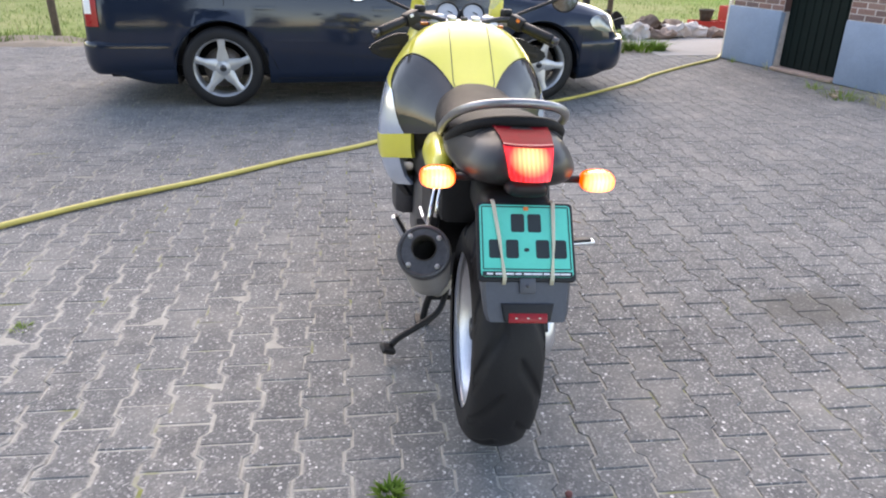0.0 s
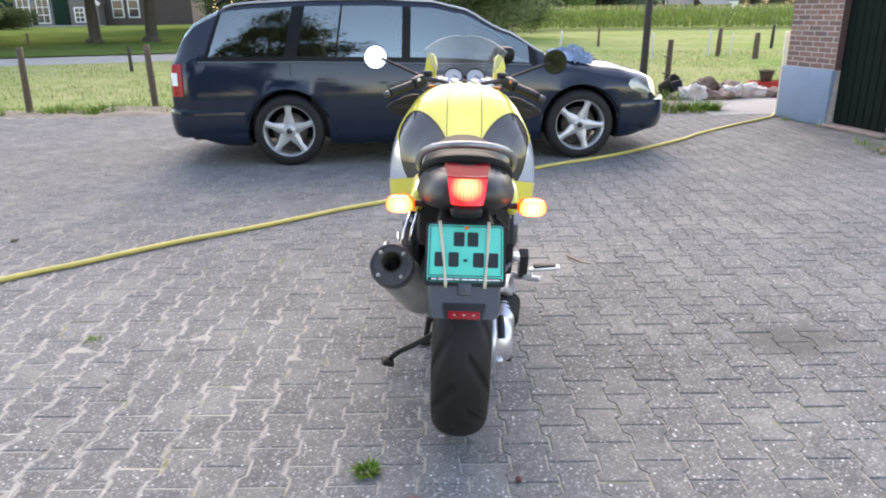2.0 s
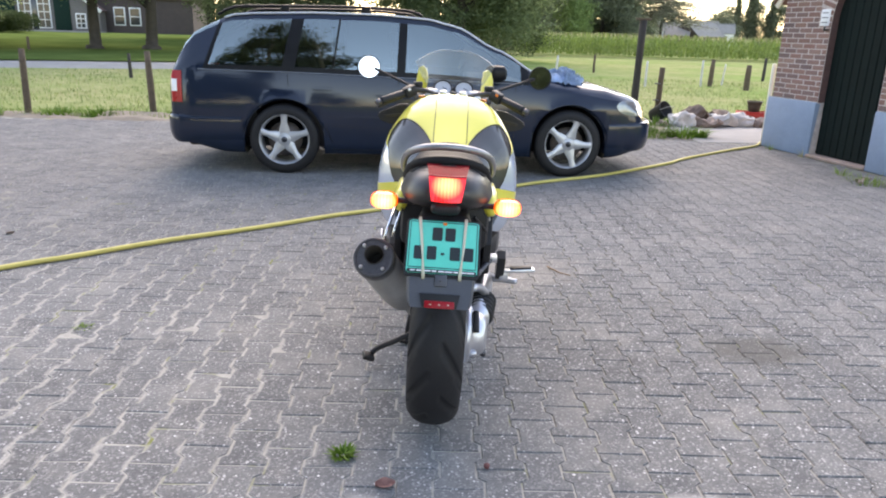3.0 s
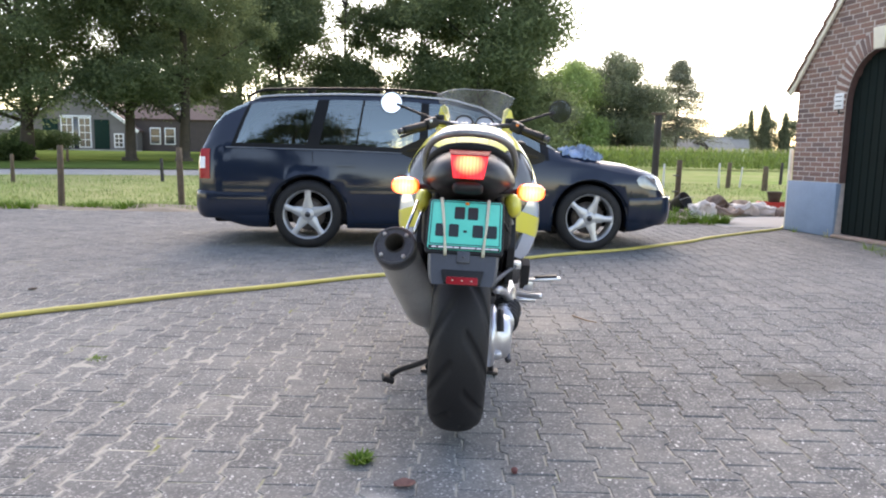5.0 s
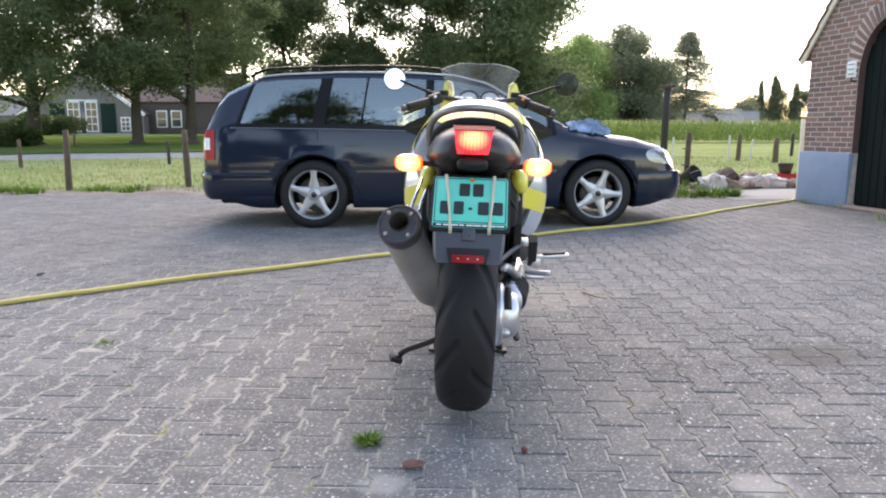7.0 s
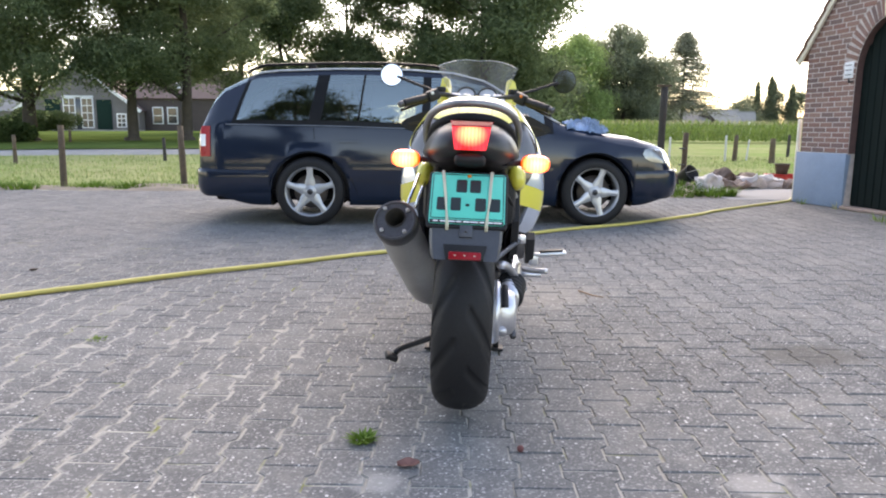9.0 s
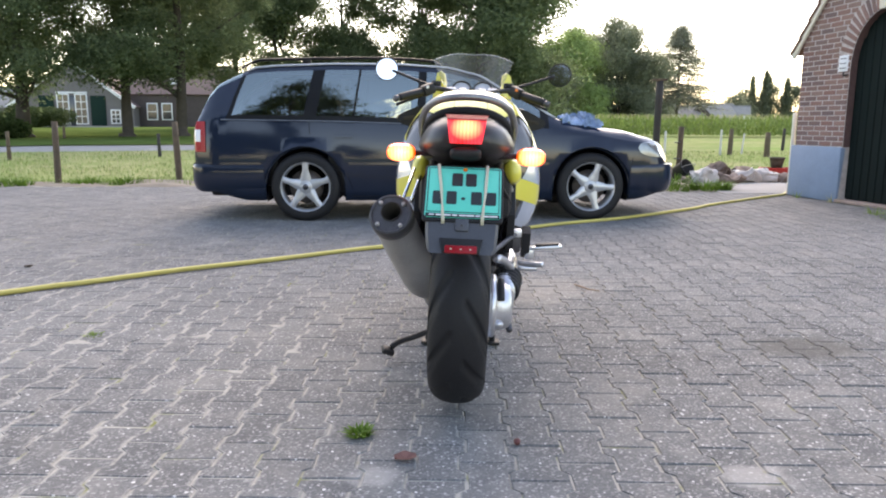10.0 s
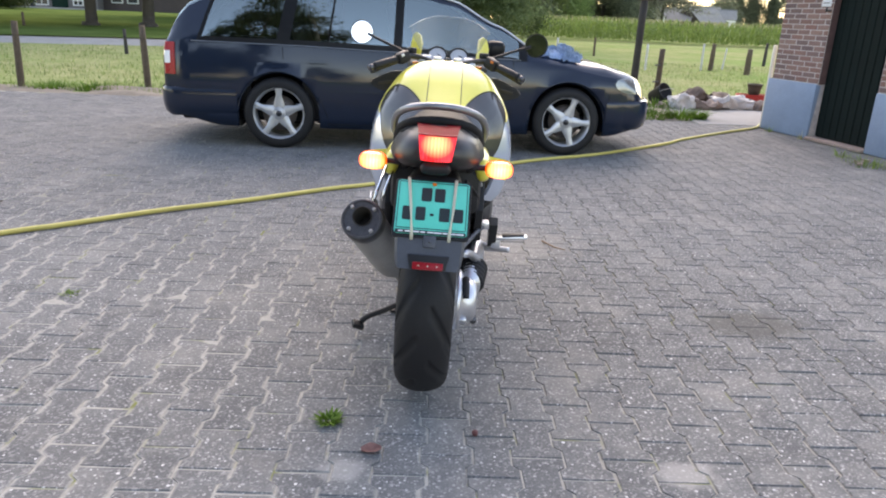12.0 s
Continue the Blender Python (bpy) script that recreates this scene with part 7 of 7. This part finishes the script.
def block_mesh(name, sx, sy, sz, mat, b=0.004):
    bm = bmesh.new()
    x, y, z = sx / 2, sy / 2, sz / 2
    front = [bm.verts.new(p) for p in ((-x + b, -y, -z + b), (x - b, -y, -z + b), (x - b, -y, z - b), (-x + b, -y, z - b))]
    mid = [bm.verts.new(p) for p in ((-x, -y + b, -z), (x, -y + b, -z), (x, -y + b, z), (-x, -y + b, z))]
    back = [bm.verts.new(p) for p in ((-x, y, -z), (x, y, -z), (x, y, z), (-x, y, z))]
    bm.faces.new(front)
    for a, c in ((front, mid), (mid, back)):
        for i in range(4):
            bm.faces.new((a[i], c[i], c[(i + 1) % 4], a[(i + 1) % 4]))
    bmesh.ops.recalc_face_normals(bm, faces=bm.faces)
    me = bpy.data.meshes.new(name)
    bm.to_mesh(me)
    bm.free()
    me.materials.append(mat)
    return me


rng = random.Random(7)
COURSE, JOINT = 0.0615, 0.011
cache = {}
count = 0
spare = []
z = PLINTH + COURSE / 2 + 0.004
row = 0
RING = 0.215      # depth of the arch ring
cxd, hwd = (DOOR0 + DOOR1) / 2, (DOOR1 - DOOR0) / 2
while z < PEAK - 0.1:
    x0 = 0.0 if row % 2 else 0.055
    half = GW / 2 * (PEAK - z - COURSE / 2) / (PEAK - EAVE) if z > EAVE else GW / 2
    lo, hi = max(CORNER, GW / 2 - half), GW / 2 + half
    x = lo + (0.0 if row % 2 == 0 else -0.11)
    while x < hi:
        a, b = max(x, lo), min(x + 0.21, hi)
        x += 0.221
        # leave out the doorway and the arch ring
        spans = [(a, b)]
        if z < SPRING:
            spans = [(a, min(b, DOOR0)), (max(a, DOOR1), b)]
        else:
            t = (z - SPRING) / (ARCH - SPRING + RING)
            if t < 1:
                e = (hwd + RING) * math.sqrt(1 - t * t)
                spans = [(a, min(b, cxd - e)), (max(a, cxd + e), b)]
        for a, b in spans:
            if b - a < 0.03:
                continue
            L = round((b - a - JOINT) / 0.01) * 0.01
            if L < 0.025:
                continue
            key = L
            if key not in cache:
                cache[key] = block_mesh("brick", L, 0.03, COURSE - JOINT, M_BRICK)
            m = pose((a + b) / 2, rng.uniform(-0.0015, 0.0015) + 0.004, z, 0, rng.uniform(-0.4, 0.4), rng.uniform(-0.5, 0.5))
            if count < 296 and z < 2.55 and a < 2.4:
                ob = new("brick", cache[key])
                ob.parent, ob.matrix_basis = front, m
                count += 1
            else:
                spare.append((cache[key], m))
    z += COURSE
    row += 1
# arch ring of bricks on edge
for k in range(-13, 14):
    t = k / 13.5 * math.pi / 2
    if abs(k) < 1:
        continue
    px = cxd + (hwd + RING / 2) * math.sin(t)
    pz = SPRING + (ARCH - SPRING + RING / 2) * math.cos(t)
    key = "v"
    if key not in cache:
        cache[key] = block_mesh("arch_brick", 0.050, 0.03, RING - 0.012, M_BRICK)
    ob = new("arch_brick", cache[key])
    ob.parent, ob.matrix_basis = front, pose(px, 0.002, pz, 0, math.degrees(t), 0)
vs, fs = [], []
for me, m in spare:
    b = len(vs)
    vs += [tuple(m @ v.co) for v in me.vertices]
    fs += [tuple(b + i for i in p.vertices) for p in me.polygons]
me = bpy.data.meshes.new("upper_bricks")
me.from_pydata(vs, [], fs)
me.materials.append(M_BRICKFAR)
ub = new("upper_bricks", me)
ub.parent = front
tagged(ub, kind="stuff")

# ---- interlocking concrete pavers ----
def calc(nt, op, a, b=0.0, clamp=False):
    n = nt.nodes.new("ShaderNodeMath")
    n.operation, n.use_clamp = op, clamp
    for k, v in enumerate((a, b)):
        if isinstance(v, (int, float)):
            n.inputs[k].default_value = v
        else:
            nt.links.new(v, n.inputs[k])
    return n.outputs[0]


def paver_material(name, island):
    m = bpy.data.materials.new(name)
    m.use_nodes = True
    nt = m.node_tree
    p = nt.nodes["Principled BSDF"]
    rnd = nt.nodes.new("ShaderNodeNewGeometry").outputs["Random Per Island"] if island else nt.nodes.new("ShaderNodeObjectInfo").outputs["Random"]
    base = ramp(nt, rnd, [(0.0, (0.152, 0.156, 0.156)), (0.5, (0.176, 0.179, 0.178)), (1.0, (0.200, 0.203, 0.199))])
    fine = position_noise(nt, 160, 4, 0.7)
    mid = position_noise(nt, 9, 5, 0.65)
    big = position_noise(nt, 0.55, 4, 0.6)
    base = blend(nt, 0.75, base, ramp(nt, fine, [(0.25, (0.45, 0.45, 0.46)), (0.7, (1.1, 1.1, 1.1))]), "MULTIPLY")
    base = blend(nt, 0.6, base, ramp(nt, mid, [(0.3, (0.66, 0.65, 0.66)), (0.7, (1.1, 1.1, 1.08))]), "MULTIPLY")
    base = blend(nt, 0.5, base, ramp(nt, big, [(0.3, (0.70, 0.68, 0.68)), (0.7, (1.1, 1.1, 1.1))]), "MULTIPLY")
    # pale grit of the worn top
    vor = node(nt, "ShaderNodeTexVoronoi", Scale=52.0)
    g = nt.nodes.new("ShaderNodeNewGeometry")
    nt.links.new(g.outputs["Position"], vor.inputs["Vector"])
    size = ramp(nt, position_noise(nt, 30, 2), [(0.40, (0.10, 0.10, 0.10)), (0.72, (0.36, 0.36, 0.36))])
    less = nt.nodes.new("ShaderNodeMath")
    less.operation = "LESS_THAN"
    nt.links.new(vor.outputs["Distance"], less.inputs[0])
    nt.links.new(size, less.inputs[1])
    some = nt.nodes.new("ShaderNodeMath")
    some.operation = "GREATER_THAN"
    sep = nt.nodes.new("ShaderNodeSeparateColor")
    nt.links.new(vor.outputs["Color"], sep.inputs[0])
    nt.links.new(sep.outputs[0], some.inputs[0])
    some.inputs[1].default_value = 0.60
    both_ = nt.nodes.new("ShaderNodeMath")
    both_.operation = "MULTIPLY"
    nt.links.new(less.outputs[0], both_.inputs[0])
    nt.links.new(some.outputs[0], both_.inputs[1])
    grit = ramp(nt, sep.outputs[1], [(0.0, (0.32, 0.31, 0.30)), (1.0, (0.66, 0.65, 0.63))])
    base = blend(nt, both_.outputs[0], base, grit)
    vor2 = node(nt, "ShaderNodeTexVoronoi", Scale=150.0)
    nt.links.new(g.outputs["Position"], vor2.inputs["Vector"])
    sep2 = nt.nodes.new("ShaderNodeSeparateColor")
    nt.links.new(vor2.outputs["Color"], sep2.inputs[0])
    chip = ramp(nt, sep2.outputs[0], [(0.50, (0, 0, 0)), (0.92, (0.55, 0.55, 0.55))])
    base = blend(nt, chip, base, ramp(nt, sep2.outputs[1], [(0.0, (0.10, 0.10, 0.105)), (0.6, (0.30, 0.29, 0.28)), (1.0, (0.55, 0.54, 0.52))]))
    # dust swept over the surface, and stains with a shape of their own
    dust = ramp(nt, position_noise(nt, 2.6, 6, 0.7), [(0.50, (0, 0, 0)), (0.74, (0.55, 0.55, 0.55))])
    base = blend(nt, dust, base, (0.31, 0.295, 0.27))
    # sand worn into the edges, thickest where it was swept to
    uvm = nt.nodes.new("ShaderNodeUVMap")
    uvm.uv_map = "local"
    loc = nt.nodes.new("ShaderNodeSeparateXYZ")
    nt.links.new(uvm.outputs[0], loc.inputs[0])
    au, av = calc(nt, "ABSOLUTE", loc.outputs[0]), calc(nt, "ABSOLUTE", loc.outputs[1])
    lim = calc(nt, "ADD", calc(nt, "MULTIPLY", calc(nt, "MULTIPLY", calc(nt, "SUBTRACT", av, 0.041), 50.0, True), 0.023), 0.0555)
    gap = calc(nt, "MINIMUM", calc(nt, "SUBTRACT", lim, au), calc(nt, "MULTIPLY", calc(nt, "SUBTRACT", 0.1035, av), 4.0))
    px = nt.nodes.new("ShaderNodeSeparateXYZ")
    nt.links.new(g.outputs["Position"], px.inputs[0])
    swept = node(nt, "ShaderNodeMapRange", From_Min=0.6, From_Max=-1.7, To_Min=0.003, To_Max=0.016)
    nt.links.new(px.outputs[0], swept.inputs["Value"])
    reach = calc(nt, "MULTIPLY", swept.outputs[0], ramp(nt, position_noise(nt, 7, 5, 0.7), [(0.33, (0, 0, 0)), (0.66, (1.7, 1.7, 1.7))]))
    faint = node(nt, "ShaderNodeMapRange", From_Min=0.8, From_Max=3.4, To_Min=1.0, To_Max=0.25)
    nt.links.new(px.outputs[1], faint.inputs["Value"])
    reach = calc(nt, "MULTIPLY", reach, faint.outputs[0])
    spill = calc(nt, "MULTIPLY", calc(nt, "SUBTRACT", reach, gap), 130.0, True)
    spill = calc(nt, "MULTIPLY", spill, ramp(nt, position_noise(nt, 60, 3, 0.6), [(0.3, (0.35, 0.35, 0.35)), (0.65, (0.9, 0.9, 0.9))]))
    base = blend(nt, spill, base, (0.345, 0.333, 0.303))
    for (cx, cy, sx, sy), col, soft in (((1.50, 0.38, 0.26, 0.17), (0.096, 0.092, 0.083), 0.7), ((0.74, -0.70, 0.11, 0.07), (0.36, 0.345, 0.325), 0.65), ((-0.265, -0.655, 0.075, 0.06), (0.34, 0.33, 0.31), 0.7), ((0.55, 1.55, 0.5, 0.35), (0.32, 0.29, 0.25), 0.35)):
        mp = nt.nodes.new("ShaderNodeMapping")
        mp.vector_type = "POINT"
        mp.inputs["Location"].default_value = (-cx / sx, -cy / sy, 0)
        mp.inputs["Scale"].default_value = (1 / sx, 1 / sy, 0)
        nt.links.new(g.outputs["Position"], mp.inputs["Vector"])
        ln = nt.nodes.new("ShaderNodeVectorMath")
        ln.operation = "LENGTH"
        nt.links.new(mp.outputs["Vector"], ln.inputs[0])
        add = nt.nodes.new("ShaderNodeMath")
        add.operation = "MULTIPLY_ADD"
        nt.links.new(position_noise(nt, 14, 4), add.inputs[0])
        add.inputs[1].default_value = 1.1
        nt.links.new(ln.outputs["Value"], add.inputs[2])
        mask = ramp(nt, add.outputs[0], [(0.0, (0, 0, 0)), (1.0, (1, 1, 1))])
        mr = node(nt, "ShaderNodeMapRange", From_Min=1.65, From_Max=1.15, To_Min=0.0, To_Max=soft)
        nt.links.new(add.outputs[0], mr.inputs["Value"])
        base = blend(nt, mr.outputs["Result"], base, col)
    nt.links.new(base, p.inputs["Base Color"])
    p.inputs["Roughness"].default_value = 0.92
    p.inputs["Specular IOR Level"].default_value = 0.16
    nt.links.new(bump(nt, fine, 0.45, 0.004), p.inputs["Normal"])
    return m


M_PAVER = paver_material("concrete_paver", False)
M_PAVERFAR = paver_material("concrete_paver_joined", True)
COL, ROW = 0.138, 0.208
hl, hw, wa = 0.1022, 0.0785, 0.0555
outline = [(-hw, hl), (-hw, 0.061), (-wa, 0.041), (-wa, -0.041), (-hw, -0.061), (-hw, -hl), (hw, -hl), (hw, -0.061), (wa, -0.041), (wa, 0.041), (hw, 0.061), (hw, hl)]
b = 0.004
inner = [(x - math.copysign(b, x), y - (math.copysign(b, y) if abs(y) > 0.09 else 0)) for x, y in outline]
pv = [(x, y, 0.0) for x, y in inner] + [(x, y, -0.0045) for x, y in outline] + [(x, y, -0.03) for x, y in outline]
pf = [tuple(range(12))] + [(k * 12 + i, (k + 1) * 12 + i, (k + 1) * 12 + (i + 1) % 12, k * 12 + (i + 1) % 12) for k in (0, 1) for i in range(12)]
one = bpy.data.meshes.new("paver")
one.from_pydata(pv, [], pf)
one.materials.append(M_PAVER)


def local_uv(me, table):
    """Each piece's own plan coordinates, kept for the wear along its edges."""
    uv = me.uv_layers.new(name="local")
    idx = np.empty(len(me.loops), dtype=np.int32)
    me.loops.foreach_get("vertex_index", idx)
    uv.data.foreach_set("uv", table[idx % len(table)][:, :2].astype(np.float32).ravel())


local_uv(one, np.array(pv))
rng = random.Random(11)
pa = radians(-4.0)
ca, sa = math.cos(pa), math.sin(pa)
near, rest_v, rest_f = 0, [], []
arr = np.array(pv)
for i in range(-100, 42):
    for j in range(-46, 46):
        p0 = 0.223 + COL * i
        q0 = (-0.476 if i % 2 == 0 else -0.372) + ROW * (j + 0.5)
        x, y = p0 * ca - q0 * sa, p0 * sa + q0 * ca
        if y < -8.8 or y > YARD_Y - 0.1 + 0.08 * noise.noise(Vector((x, 0, 0))) or x < -12:
            continue
        if x > 2.3 and y > 7.25 and x < 4.15 or x >= 4.15 and y > 7.02:
            continue
        if (Vector((x, y)) - Vector((4.93, 6.87))).dot(Vector((0.9914, 0.1305))) > -0.10 and y < 7.0:
            continue
        dz = rng.uniform(-0.0016, 0.0016) + 0.0022 * noise.noise(Vector((x * 1.2, y * 1.2, 0)))
        tilt = (rng.uniform(-0.35, 0.35), rng.uniform(-0.35, 0.35), -4.0 + rng.uniform(-1.1, 1.1))
        m = pose(x + rng.uniform(-0.0018, 0.0018), y + rng.uniform(-0.0018, 0.0018), dz, *tilt)
        if near < 300 and -1.45 < x < 1.5 and -0.95 < y < 1.9:
            ob = new("paver", one)
            ob.parent, ob.matrix_basis = bed, m
            near += 1
        else:
            M = np.array(m)
            k = len(rest_v) * 36
            rest_v.append(arr @ M[:3, :3].T + M[:3, 3])
            rest_f += [tuple(k + q for q in f) for f in pf]
me = bpy.data.meshes.new("pavers")
me.from_pydata(np.concatenate(rest_v).tolist(), [], rest_f)
me.materials.append(M_PAVERFAR)
local_uv(me, arr)
rest = new("pavers", me)
rest.parent = bed
tagged(rest, kind="stuff")
